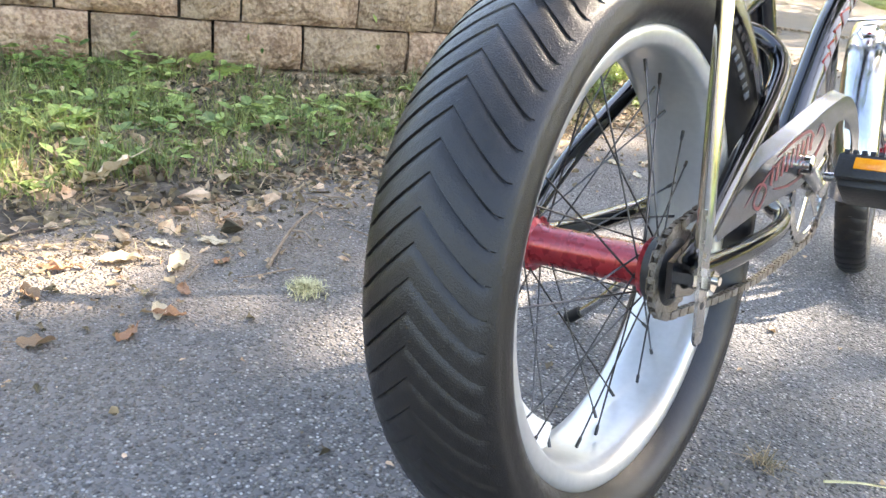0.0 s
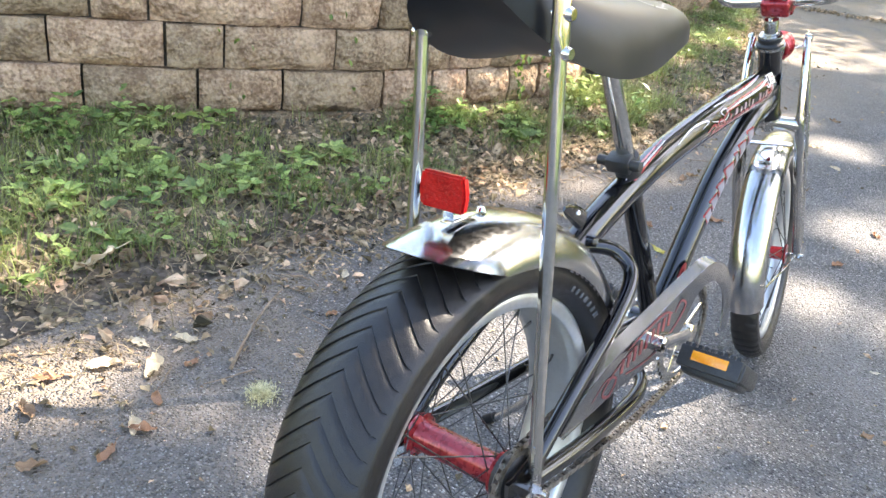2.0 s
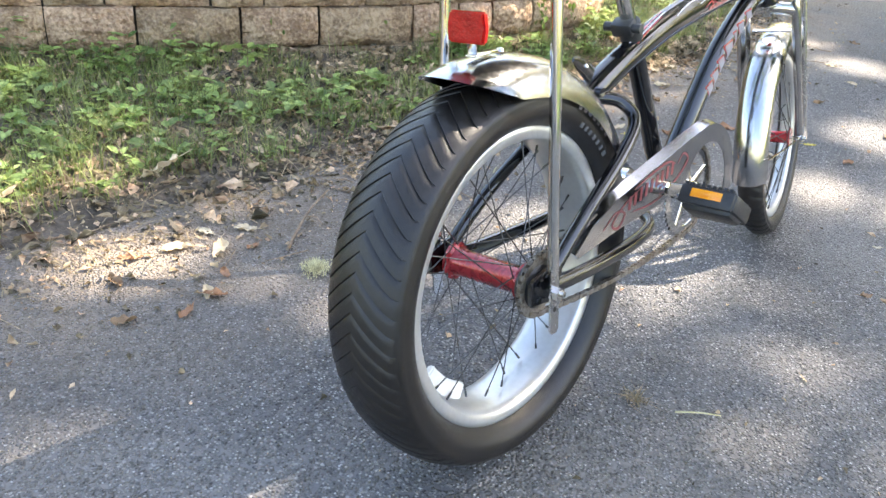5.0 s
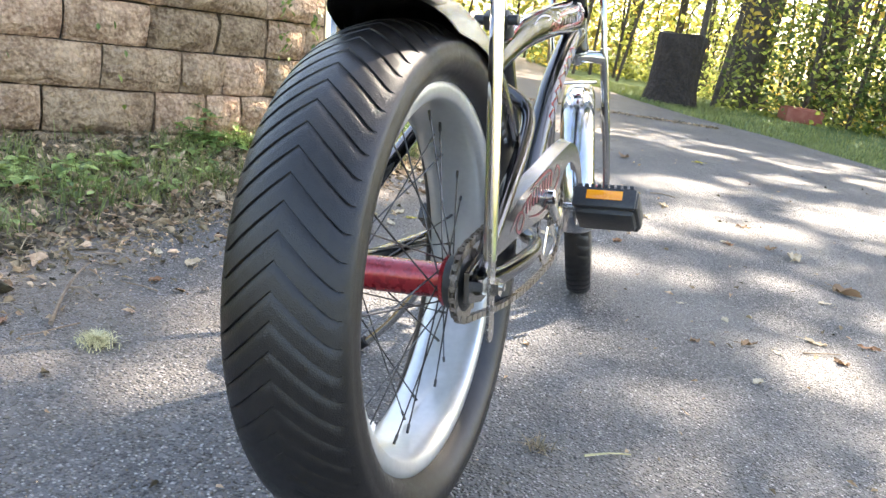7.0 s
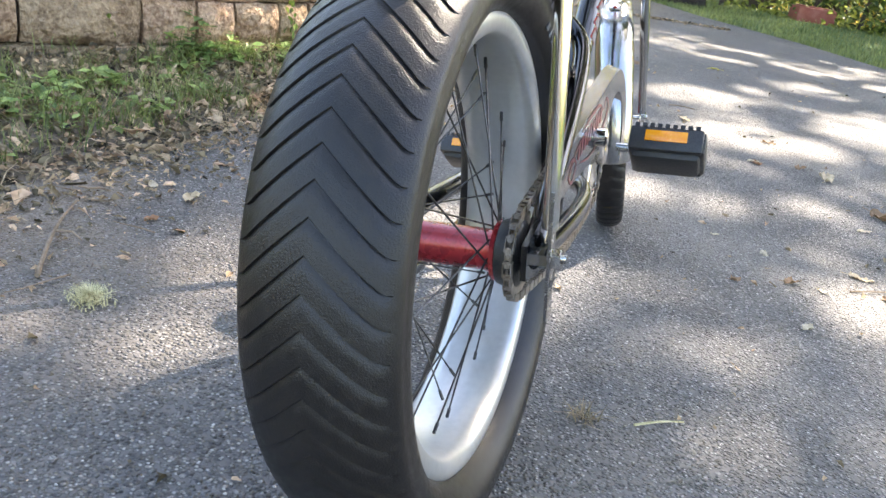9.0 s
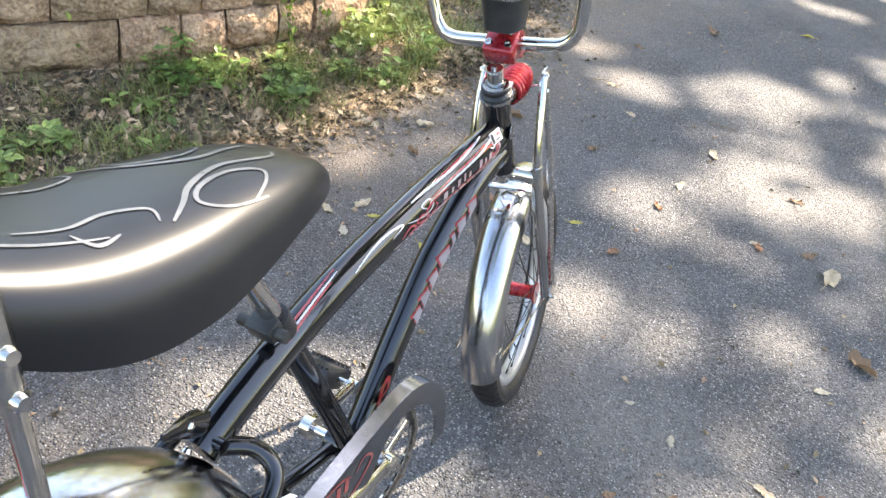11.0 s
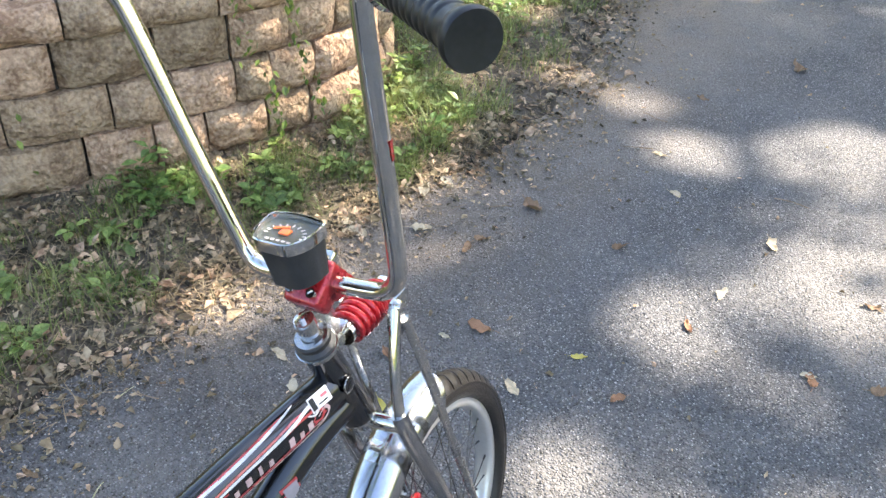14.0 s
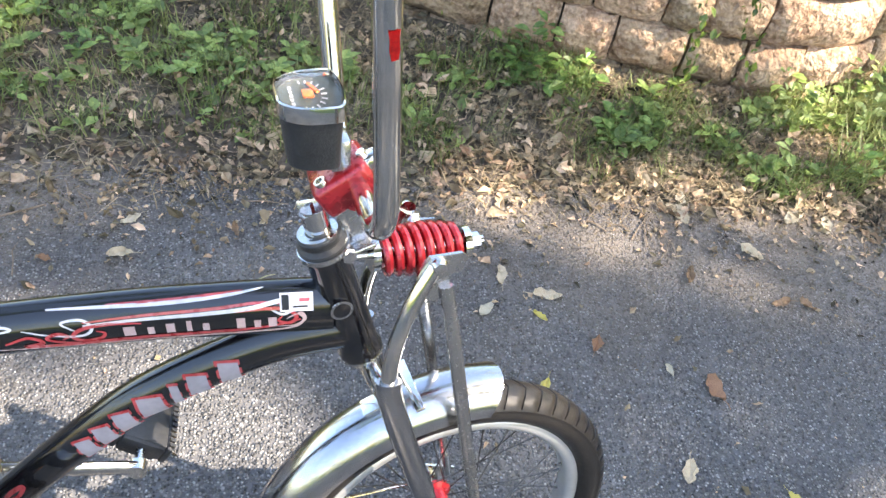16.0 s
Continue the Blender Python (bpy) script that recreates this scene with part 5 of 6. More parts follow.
def fender(c, r, half, a0, a1, drop, tip=0.0, steps=46, round_end=0.0):
    """A domed mudguard from angle a0 to a1 (degrees, up from the front); tip: degrees by which its tail runs on along the crown."""
    bm = bmesh.new()
    prof = []
    for j in range(-10, 11):
        a = j / 10 * radians(88)
        prof.append((half * math.sin(a), drop * (1 - math.cos(a)) ** 1.15, abs(j) / 10))
    for off in (0.0, -0.0016):
        rows = []
        for i in range(steps + 1):
            row = []
            for y, d, e in prof:
                end = a1 + tip * (1 - e ** 2.6)
                beg = a0 - round_end * (1 - e ** 2)
                a = radians(beg + (end - beg) * i / steps)
                flare = 0.004 * max(0, (i / steps - 0.82) / 0.18) ** 2 if tip else 0
                q = r + off - d + flare
                row.append(bm.verts.new((c[0] + q * math.cos(a), c[1] + y, c[2] + q * math.sin(a))))
            rows.append(row)
        for u, v in zip(rows, rows[1:]):
            for j in range(len(prof) - 1):
                f = (u[j], u[j + 1], v[j + 1], v[j])
                bm.faces.new(f if off == 0 else f[::-1])
    bmesh.ops.recalc_face_normals(bm, faces=bm.faces)
    return bm


rear_fender = part("rear_fender", fender((0, -0.006, RC.z), 0.350, 0.074, 28, 91.5, 0.058, 16), M_FENDER, bike, "polished chrome ducktail rear fender")
for at_, way_ in (((0.035, -0.006, 0.662), (0.1, 0, 1)), ((0.255, 0.0, 0.555), (0.74, 0, 0.67))):
    part("screw", lathe(bmesh.new(), [(0.0, 0.006), (0.005, 0.005), (0.007, 0.0), (0.0, 0.0)], at_, way_, 12), M_CHROME, rear_fender)
bm = sweep(bmesh.new(), [(0.212, -0.017, 0.6215), (0.222, -0.016, 0.617), (0.250, -0.012, 0.602), (0.282, -0.008, 0.582)], [(0.004, 0.002), (0.009, 0.003), (0.014, 0.0035), (0.016, 0.004)], 12, up=(0.55, 0, 0.83))
tab = part("fender_tab", bm, M_BLACK, bike, "pointed black tab joining fender and frame")
bm = lathe(bmesh.new(), [(0.0, 0.006), (0.004, 0.005), (0.0065, 0.001), (0.0065, -0.001), (0.0, -0.001)], (0.2545, -0.0125, 0.6025), (0.45, -0.1, 0.88), 14)
part("bolt", bm, M_CHROME, tab)

# tail reflector
bm = bmesh.new()
outline = []
for x, z in ((-0.031, -0.021), (0.031, -0.021), (0.034, 0.0), (0.030, 0.022), (-0.030, 0.022), (-0.034, 0.0)):
    outline.append((x, z))
plate(bm, outline, -0.006, 0.006)
bmesh.ops.bevel(bm, geom=bm.edges[:], offset=0.003, segments=2, affect="EDGES")
bm.transform(Matrix.Translation((-0.046, -0.014, 0.7075)) @ Matrix.Rotation(radians(4), 4, "Y") @ Matrix.Rotation(radians(-90), 4, "Z"))
tail = part("tail_reflector", bm, M_REFLECT, bike, "red rectangular tail reflector")
bm = bmesh.new()
box(bm, (0.003, 0.016, 0.04), pose(-0.038, -0.012, 0.688, 0, -12, 0), 0.001)
box(bm, (0.055, 0.016, 0.003), pose(-0.012, -0.010, 0.667, 0, 0, 0), 0.001)
part("bracket", bm, M_CHROME, tail)

# crank set, chain and guard
BB = Vector((0.572, 0, 0.306))
bm = bmesh.new()
cog(bm, BB, 0.091, 44, -0.0600, -0.0630, 0.076, 0.004)
for k in range(5):
    a = 2 * math.pi * k / 5 + 0.4
    sweep(bm, [(BB.x, -0.0615, BB.z), (BB.x + 0.078 * math.cos(a), -0.0615, BB.z + 0.078 * math.sin(a))], [(0.0025, 0.011), (0.0025, 0.007)], 8)
part("chainring", bm, M_CHROME, bike, "bright toothed chainring")
PR, PL = Vector((0.392, 0, 0.368)), Vector((0.752, 0, 0.244))
bm = bmesh.new()
for end, s, ys in ((PR, -1, (0.072, 0.10)), (PL, 1, (0.080, 0.122))):
    a, b = Vector((BB.x, s * ys[0], BB.z)), Vector((end.x, s * ys[1], end.z))
    sweep(bm, [a, a.lerp(b, 0.5), b], [(0.009, 0.0165), (0.0085, 0.0135), (0.008, 0.0135)], 12)
    for p, r in ((a, 0.019), (b, 0.0135)):
        lathe(bm, [(0.0, -0.010), (r, -0.010), (r, 0.008), (r * 0.7, 0.011), (0.0, 0.011)], p, (0, s, 0), 20)
sweep(bm, [(BB.x, 0.07, BB.z), (BB.x, -0.07, BB.z)], 0.009, 12)
part("crank", bm, M_CHROME, bike, "chrome one-piece crank arms")


def pedal(c, s, tilt):
    """A ribbed block pedal with an amber reflector on its front and rear."""
    m = Matrix.Translation(c) @ Matrix.Rotation(radians(tilt), 4, "Y")
    bm = bmesh.new()
    box(bm, (0.078, 0.086, 0.010), m @ pose(0, 0, 0.009), 0.003)
    box(bm, (0.066, 0.094, 0.026), m @ pose(0, 0, -0.012), 0.009)
    for x in (-0.040, 0.040):
        box(bm, (0.011, 0.098, 0.034), m @ pose(x, 0, 0.0), 0.004)
    box(bm, (0.084, 0.014, 0.032), m @ pose(0, s * 0.046, 0), 0.006)
    box(bm, (0.07, 0.012, 0.028), m @ pose(0, -s * 0.044, 0), 0.005)
    for k in range(9):
        for x in (-0.041, 0.041):
            box(bm, (0.009, 0.006, 0.005), m @ pose(x, -0.04 + k * 0.01, 0.0185))
    p = part("pedal", bm, M_PLASTIC, bike, "black ribbed plastic pedal")
    for x in (-0.0458, 0.0458):
        bm = box(bmesh.new(), (0.003, 0.056, 0.0155), m @ pose(x, 0, 0.003), 0.001)
        part("reflector", bm, M_AMBER, p, "amber pedal reflector")
    bm = sweep(bmesh.new(), [Vector(c) + Vector((0, -s * 0.07, 0)), Vector(c)], 0.0065, 10)
    part("spindle", bm, M_STEEL, p)


pedal((PR.x + 0.010, -0.192, PR.z - 0.014), -1, 34)
pedal((PL.x, 0.205, PL.z), 1, 32)

# chain: alternating link plates round both cogs, the lower run sagging
bm = bmesh.new()
loop = []
r1, r2 = 0.047, 0.093
for k in range(13):
    a = radians(97 + k * 166 / 12)
    loop.append((RC.x + r1 * math.cos(a), RC.z + r1 * math.sin(a), -0.085))
for k in range(1, 22):
    f = k / 22
    loop.append((RC.x + (BB.x - RC.x) * f, RC.z - r1 + (BB.z - r2 - RC.z + r1) * f - 0.016 * math.sin(math.pi * f), -0.085 + 0.0235 * f))
for k in range(19):
    a = radians(-90 + k * 180 / 18)
    loop.append((BB.x + r2 * math.cos(a), BB.z + r2 * math.sin(a), -0.0615))
for k in range(1, 22):
    f = k / 22
    loop.append((BB.x + (RC.x - BB.x) * f, BB.z + r2 + (RC.z + r1 - BB.z - r2) * f, -0.0615 - 0.0235 * f))
loop = [np.array(p) for p in loop]
seg = [np.linalg.norm(loop[(i + 1) % len(loop)] - loop[i]) for i in range(len(loop))]
total, pitch, at = sum(seg), 0.0127, 0.0
count = int(total / pitch)
cum = np.concatenate([[0], np.cumsum(seg)])
ring = loop + [loop[0]]
for i in range(count):
    a, b = (np.array([np.interp(s % total, cum, [q[k] for q in ring]) for k in range(3)]) for s in (i * total / count, (i + 1) * total / count))
    d = b - a
    ang_ = math.atan2(d[1], d[0])
    m = Matrix.Translation(((a[0] + b[0]) / 2, (a[2] + b[2]) / 2, (a[1] + b[1]) / 2)) @ Matrix.Rotation(-ang_, 4, "Y")
    w = 0.0042 if i % 2 else 0.0028
    for s in (1, -1):
        box(bm, (0.0165, 0.0011, 0.0082), m @ pose(0, s * w, 0))
    box(bm, (0.0075, 0.0058, 0.0072), m @ pose(-0.0063, 0, 0))
part("chain", bm, M_CHAIN, bike, "worn oily drive chain")

# chain guard: a plate that narrows to the rear, hooked round the chainring, with an inward top flange
GC = (0.586, 0.309)
arc = [(GC[0] + 0.131 * math.cos(a), GC[1] + 0.131 * math.sin(a)) for a in (radians(q) for q in range(100, -25, -9))]
inner = [(GC[0] + 0.096 * math.cos(a), GC[1] + 0.096 * math.sin(a)) for a in (radians(q) for q in range(-22, 150, 9))]
upper = [(0.118, 0.330), (0.17, 0.364), (0.245, 0.388), (0.40, 0.413), (0.50, 0.430)]
lower = [(0.486, 0.346), (0.40, 0.333), (0.26, 0.332), (0.125, 0.321)]
bm = plate(bmesh.new(), upper + arc + inner + lower, -0.0880, -0.0905)
guard = part("chain_guard", bm, M_GUARD, bike, "silver chain guard with red scroll print")
bm = bmesh.new()
edge = upper + arc[:9]
a = [bm.verts.new((x, -0.0895, z)) for x, z in edge]
b = [bm.verts.new((x - 0.002, -0.070, z + 0.007)) for x, z in edge]
c = [bm.verts.new((x - 0.002, -0.069, z + 0.0055)) for x, z in edge]
for i in range(len(edge) - 1):
    bm.faces.new((a[i], a[i + 1], b[i + 1], b[i]))
    bm.faces.new((b[i], b[i + 1], c[i + 1], c[i]))
part("flange", bm, M_GUARD, guard)
bm = bmesh.new()
nn = Vector((0, -1, 0))


def guard_line(knots, width):
    pts = [Vector((q[0], -0.0905, q[1])) for q in smooth(knots, 6)]
    k = len(pts) - 1
    ribbon(bm, pts, [nn] * len(pts), [width * (0.3 + 0.7 * math.sin(math.pi * i / k)) for i in range(k + 1)])


guard_line([(0.20, 0.345), (0.24, 0.365), (0.27, 0.355), (0.25, 0.335), (0.23, 0.347), (0.27, 0.372), (0.33, 0.388)], 0.005)
guard_line([(0.30, 0.350), (0.36, 0.345), (0.42, 0.352), (0.47, 0.372), (0.50, 0.395), (0.48, 0.41), (0.46, 0.395)], 0.006)
guard_line([(0.30, 0.390), (0.36, 0.402), (0.42, 0.408), (0.45, 0.398)], 0.005)
for i in range(9):
    pts = [Vector((0.285 + i * 0.019 + 0.004 * f, -0.0905, 0.357 + i * 0.0028 + 0.024 * f)) for f in (0, 0.5, 1)]
    ribbon(bm, pts, [nn] * 3, [0.009] * 3)
part("red_print", bm, M_DULLRED, guard, "dull red scrolls and bars")

# kickstand
bm = bmesh.new()
sweep(bm, smooth([(0.43, 0.045, 0.285), (0.44, 0.10, 0.225), (0.44, 0.20, 0.105), (0.445, 0.265, 0.048)], 5), 0.0075, 12, up=(1, 0, 0))
box(bm, (0.045, 0.05, 0.02), pose(0.43, 0.03, 0.292), 0.004)
stand = part("kickstand", bm, M_CHROME, bike, "chrome kickstand with black foot")
bm = sweep(bmesh.new(), [(0.443, 0.25, 0.062), (0.445, 0.275, 0.044)], 0.0105, 12, up=(1, 0, 0))
part("rubber_foot", bm, M_GRIP, stand)

# ---------------------------------------------------------------- steered parts
FC = Vector((1.1940, 0, 0.258))
fm = on_fork(rim_mesh(FC, 0.207, 0.018, 0.190))
front_wheel = part("front_wheel", fm, M_ALLOY, bike, "silver front wheel rim")
part("tyre", on_fork(tyre_mesh(FC, 0.256, 0.0305, 0.203, 56, 0.05, 0.0036, 0.027)), M_RUBBER, front_wheel, "black front tyre with cross grooves")
bm = bmesh.new()
lathe(bm, [(0.0, 0.045), (0.024, 0.045), (0.024, 0.041), (0.016, 0.037), (0.015, 0.0), (0.016, -0.037), (0.024, -0.041), (0.024, -0.045), (0.0, -0.045)], FC, seg=28)
part("hub", on_fork(bm), M_RED, front_wheel, "red anodised front hub")
bm = bmesh.new()
sweep(bm, [FC + Vector((0, 0.082, 0)), FC - Vector((0, 0.082, 0))], 0.0045, 12)
for s in (1, -1):
    sweep(bm, [FC + Vector((0, s * 0.064, 0)), FC + Vector((0, s * 0.075, 0))], 0.011, 6)
part("axle", on_fork(bm), M_CHROME, front_wheel)
spokes(front_wheel, FC, 0.022, 0.190, 0.042, -0.042, 32, FORK)
front_fender = part("front_fender", on_fork(fender(FC, 0.286, 0.040, 86, 190, 0.045, 0, 46, 4)), M_FENDER, bike, "polished chrome front fender")
bm = bmesh.new()
for s in (1, -1):
    sweep(bm, [FC + Vector((0, s * 0.066, 0)), FC + Vector((-0.15, s * 0.056, 0.008)), FC + Vector((-0.262, s * 0.043, 0.012))], 0.0022, 8)
part("stay_wire", on_fork(bm), M_CHROME, front_fender)
bm = bmesh.new()
box(bm, (0.034, 0.026, 0.003), Matrix.Translation(FC) @ pose(-0.128, 0, 0.2585, 0, -27, 0), 0.001)
box(bm, (0.012, 0.088, 0.004), Matrix.Translation(FC) @ pose(-0.083, 0, 0.280, 0, -20, 0), 0.001)
part("bracket", on_fork(bm), M_CHROME, front_fender)

# springer fork
bm = bmesh.new()
sweep(bm, [(0.975, 0, 0.81), (1.052, 0, 0.582)], 0.0125, 16)
part("steerer", on_fork(bm), M_STEEL, bike, "steel steering column")
bm = bmesh.new()
sweep(bm, smooth([(1.056, -0.060, 0.592), (1.050, -0.03, 0.597), (1.048, 0, 0.598), (1.050, 0.03, 0.597), (1.056, 0.060, 0.592)], 4), [(0.011, 0.014)] * 17, 12, up=(1, 0, 0))
part("fork_crown", on_fork(bm), M_CHROME, bike, "chrome fork crown")
for s in (1, -1):
    bm = sweep(bmesh.new(), smooth([(1.058, s * 0.060, 0.612), (1.060, s * 0.061, 0.585), (1.083, s * 0.063, 0.505), (1.118, s * 0.066, 0.395), (1.160, s * 0.068, 0.275)], 5),
               [(0.010, 0.0155)] * 15 + [(0.009, 0.013)] * 6, 14)
    leg = part("fork_leg", raked(bm), M_FENDER, bike, "silver steel fork leg")
    bm = sweep(bmesh.new(), smooth([(1.058, s * 0.060, 0.605), (1.061, s * 0.060, 0.66), (1.076, s * 0.058, 0.72), (1.097, s * 0.054, 0.765)], 5), [(0.0075, 0.010)] * 16, 12)
    part("upper_blade", on_fork(bm), M_CHROME, leg, "polished upper fork blade")
    bm = sweep(bmesh.new(), [(1.112, s * 0.056, 0.738), (1.142, s * 0.064, 0.60), (1.210, s * 0.071, 0.256)], [(0.0055, 0.008), (0.006, 0.009), (0.006, 0.008)], 12)
    part("front_strut", raked(bm), M_STEEL, bike, "slim steel spring strut")
    bm = plate(bmesh.new(), [(1.150, 0.262), (1.170, 0.285), (1.222, 0.266), (1.224, 0.246), (1.165, 0.258)], s * 0.0735, s * 0.0775)
    part("rocker", raked(bm), M_CHROME, bike, "small chrome rocker link")
    o = [(1.083, 0.725), (1.076, 0.742), (1.083, 0.766), (1.090, 0.776), (1.126, 0.778), (1.134, 0.772), (1.126, 0.752), (1.116, 0.752), (1.116, 0.728), (1.104, 0.716)]
    bm = plate(bmesh.new(), [(x, min(z, 0.752) if s > 0 else z) for x, z in o], s * 0.050, s * 0.054)
    bk_ = part("spring_bracket", on_fork(bm), M_STEEL, bike, "grey steel spring bracket plate")
    bm = bmesh.new()
    lathe(bm, [(0.0, 0.010), (0.007, 0.009), (0.010, 0.004), (0.010, 0.0), (0.0, 0.0)], (1.100, s * 0.054, 0.766), (0, s, 0), 16)
    part("bolt", on_fork(bm), M_CHROME, bk_)
bm = sweep(bmesh.new(), smooth([(1.108, -0.052, 0.760), (1.108, -0.04, 0.748), (1.108, 0, 0.742), (1.108, 0.04, 0.748), (1.108, 0.052, 0.760)], 5), [(0.007, 0.0016)] * 21, 10, up=(1, 0, 0))
part("bracket_hoop", on_fork(bm), M_STEEL, bike, "curved steel hoop between the brackets")
# red coil spring on a chrome rod
S0, S1 = Vector((1.046, 0, 0.748)), Vector((1.151, 0, 0.752))
bm = bmesh.new()
d = (S1 - S0).normalized()
e1 = Vector((0, 1, 0))
e2 = d.cross(e1)
turns, pts = 8, []
for i in range(181):
    f = i / 180
    r = 0.0170 + 0.0085 * math.sin(math.pi * (0.16 + 0.78 * f))
    a = 2 * math.pi * turns * f
    pts.append(S0 + d * ((S1 - S0).length * (0.06 + 0.88 * f)) + e1 * r * math.cos(a) + e2 * r * math.sin(a))
sweep(bm, pts, 0.0050, 8, up=(0.97, 0.01, 0.2))
spring = part("coil_spring", on_fork(bm), M_RED, bike, "red barrel coil spring of the fork")
bm = sweep(bmesh.new(), [S0 - d * 0.03, S1 + d * 0.022], 0.006, 12)
for p, r in ((S0, 0.020), (S1, 0.019)):
    lathe(bm, [(0.0, -0.004), (r, -0.004), (r, 0.004), (0.0, 0.004)], p, d, 24)
sweep(bm, [S1 + d * 0.008, S1 + d * 0.017], 0.010, 6)
part("spring_rod", on_fork(bm), M_CHROME, spring, "chrome rod with end caps and nut")
bm = bmesh.new()
box(bm, (0.052, 0.030, 0.006), pose(1.020, 0, 0.760, 0, -22, 0), 0.002)
sweep(bm, smooth([(0.962, 0, 0.809), (0.986, 0, 0.811), (1.006, 0, 0.809), (1.020, 0, 0.795), (1.030, 0, 0.768)], 4), [(0.013, 0.0013)] * 17, 10, up=(0.3, 0, 0.95))
lathe(bm, [(0.0135, -0.006), (0.022, -0.006), (0.022, 0.004), (0.0135, 0.004)], (0.9845, 0, 0.781), hd, 24)
for s in (1, -1):
    lathe(bm, [(0.0, 0.007), (0.008, 0.007), (0.008, 0.0), (0.0, 0.0)], (1.014, s * 0.016, 0.762), (0, s, 0), 6)
part("yoke", on_fork(bm), M_STEEL, bike, "steel yoke with hexagon bolts")

# stem, handlebar, grips
bm = bmesh.new()
sweep(bm, [(0.989, 0, 0.77), (0.977, 0, 0.814)], 0.0135, 20)
lathe(bm, [(0.0, 0.0), (0.005, 0.0), (0.005, 0.006), (0.0, 0.007)], (0.974, 0, 0.813), (-0.31, 0, 0.95), 6)
part("stem_quill", steered(bm), M_CHROME, bike, "chrome stem quill")
bm = bmesh.new()
MS = pose(1.006, -0.002, 0.848, 0, -38, 0)
box(bm, (0.062, 0.054, 0.038), MS, 0.007, 3)
sweep(bm, [(1.019, -0.029, 0.846), (1.019, 0.025, 0.846)], 0.0205, 24)
box(bm, (0.030, 0.052, 0.02), pose(1.037, -0.002, 0.834, 0, -38, 0), 0.004)
stem = part("stem_clamp", steered(bm), M_RED, bike, "red handlebar clamp")
for y in (-0.018, 0.014):
    bm = lathe(bmesh.new(), [(0.0, 0.0015), (0.0035, 0.0015), (0.004, 0.0045), (0.0062, 0.0045), (0.0068, -0.002), (0.0, -0.002)], (0.9815, y, 0.8525), (-0.616, 0, 0.788), 14)
    part("socket_bolt", steered(bm), M_CHROME, stem)
bm = bmesh.new()
box(bm, (0.026, 0.018, 0.018), pose(1.027, -0.012, 0.872, 0, -38, 0), 0.004, 2)
lathe(bm, [(0.0, 0.006), (0.005, 0.006), (0.006, 0.0), (0.0, 0.0)], (1.0215, -0.012, 0.879), (-0.616, 0, 0.788), 14)
part("dial_bracket", steered(bm), M_CHROME, stem, "small chrome bracket of the dial")

RIGHT_BAR = [(1.019, 0.0, 0.846), (1.019, -0.070, 0.846), (1.019, -0.100, 0.850), (1.019, -0.120, 0.869), (1.016, -0.129, 0.905), (1.001, -0.148, 1.04), (0.985, -0.167, 1.176),
             (0.978, -0.176, 1.216), (0.960, -0.192, 1.239), (0.925, -0.222, 1.247), (0.868, -0.290, 1.242), (0.791, -0.399, 1.227)]
LEFT_BAR = [(1.019, 0.0, 0.846), (1.019, 0.070, 0.846), (1.019, 0.100, 0.850), (1.019, 0.118, 0.866), (1.016, 0.127, 0.905), (1.001, 0.146, 1.04), (0.984, 0.159, 1.176),
            (0.975, 0.165, 1.214), (0.957, 0.177, 1.240), (0.922, 0.200, 1.250), (0.853, 0.252, 1.249), (0.768, 0.348, 1.237)]
TILT = Matrix.Translation((1.019, 0, 0.856)) @ Matrix.Rotation(radians(-3.4), 4, "X") @ Matrix.Translation((-1.019, 0, -0.856))
whole = [tuple(p) for p in smooth(LEFT_BAR, 6)[:0:-1]] + [tuple(p) for p in smooth(RIGHT_BAR, 6)]
bm = sweep(bmesh.new(), whole, 0.0115, 18, up=(1, 0, 0))
bm.transform(TILT)
handlebar = part("handlebar", steered(bm), M_CHROME, bike, "tall chrome handlebar")
for s in (1, -1):
    a, b = (Vector((0.862, -0.298, 1.2415)), Vector((0.788, -0.402, 1.226))) if s < 0 else (Vector((0.849, 0.256, 1.2485)), Vector((0.764, 0.353, 1.236)))
    d = (b - a).normalized()
    L_ = (b - a).length
    bm = bmesh.new()
    prof = [(0.0, 0.0), (0.0155, 0.0)]
    for k in range(9):
        h = 0.006 + k * (L_ - 0.030) / 9
        low = 0.0142 if s > 0 else 0.0153
        prof += [((0.016 + low) / 2, h), (0.0160, h + 0.001), (0.0160, h + 0.0065), (low, h + 0.0075), (low, h + 0.0095)]
    prof += [(0.0156, L_ - 0.02), (0.0162, L_ - 0.014), (0.0202, L_ - 0.006), (0.0209, L_), (0.0196, L_ + 0.003), (0.008, L_ + 0.002), (0.0, L_ + 0.002)]
    lathe(bm, prof, a, d, 28)
    bm.transform(TILT)
    grip = part("grip", steered(bm), M_GRIP, handlebar, "black ribbed rubber grip")
    bm = bmesh.new()
    lathe(bm, [(0.0118, -0.014), (0.0165, -0.014), (0.020, -0.009), (0.0205, -0.004), (0.017, 0.0), (0.0118, 0.0)], a, d, 28)
    bm.transform(TILT)
    part("collar", steered(bm), M_CHROME, grip, "chrome grip collar")
bm = bmesh.new()
lathe(bm, [(0.0212, -0.006), (0.0218, -0.005), (0.0218, 0.002), (0.0203, 0.005)], Vector((0.764, 0.353, 1.236)), Vector((-0.085, 0.097, -0.0125)), 24)
bm.transform(TILT)
part("end_ring", steered(bm), M_CHROME, handlebar, "chrome ring on the grip end")
bm = bmesh.new()
pts = [Vector((1.0025, -0.1462, 1.030 + 0.008 * i)) + Vector((-0.0011 * i, -0.0012 * i, 0)) for i in range(4)]
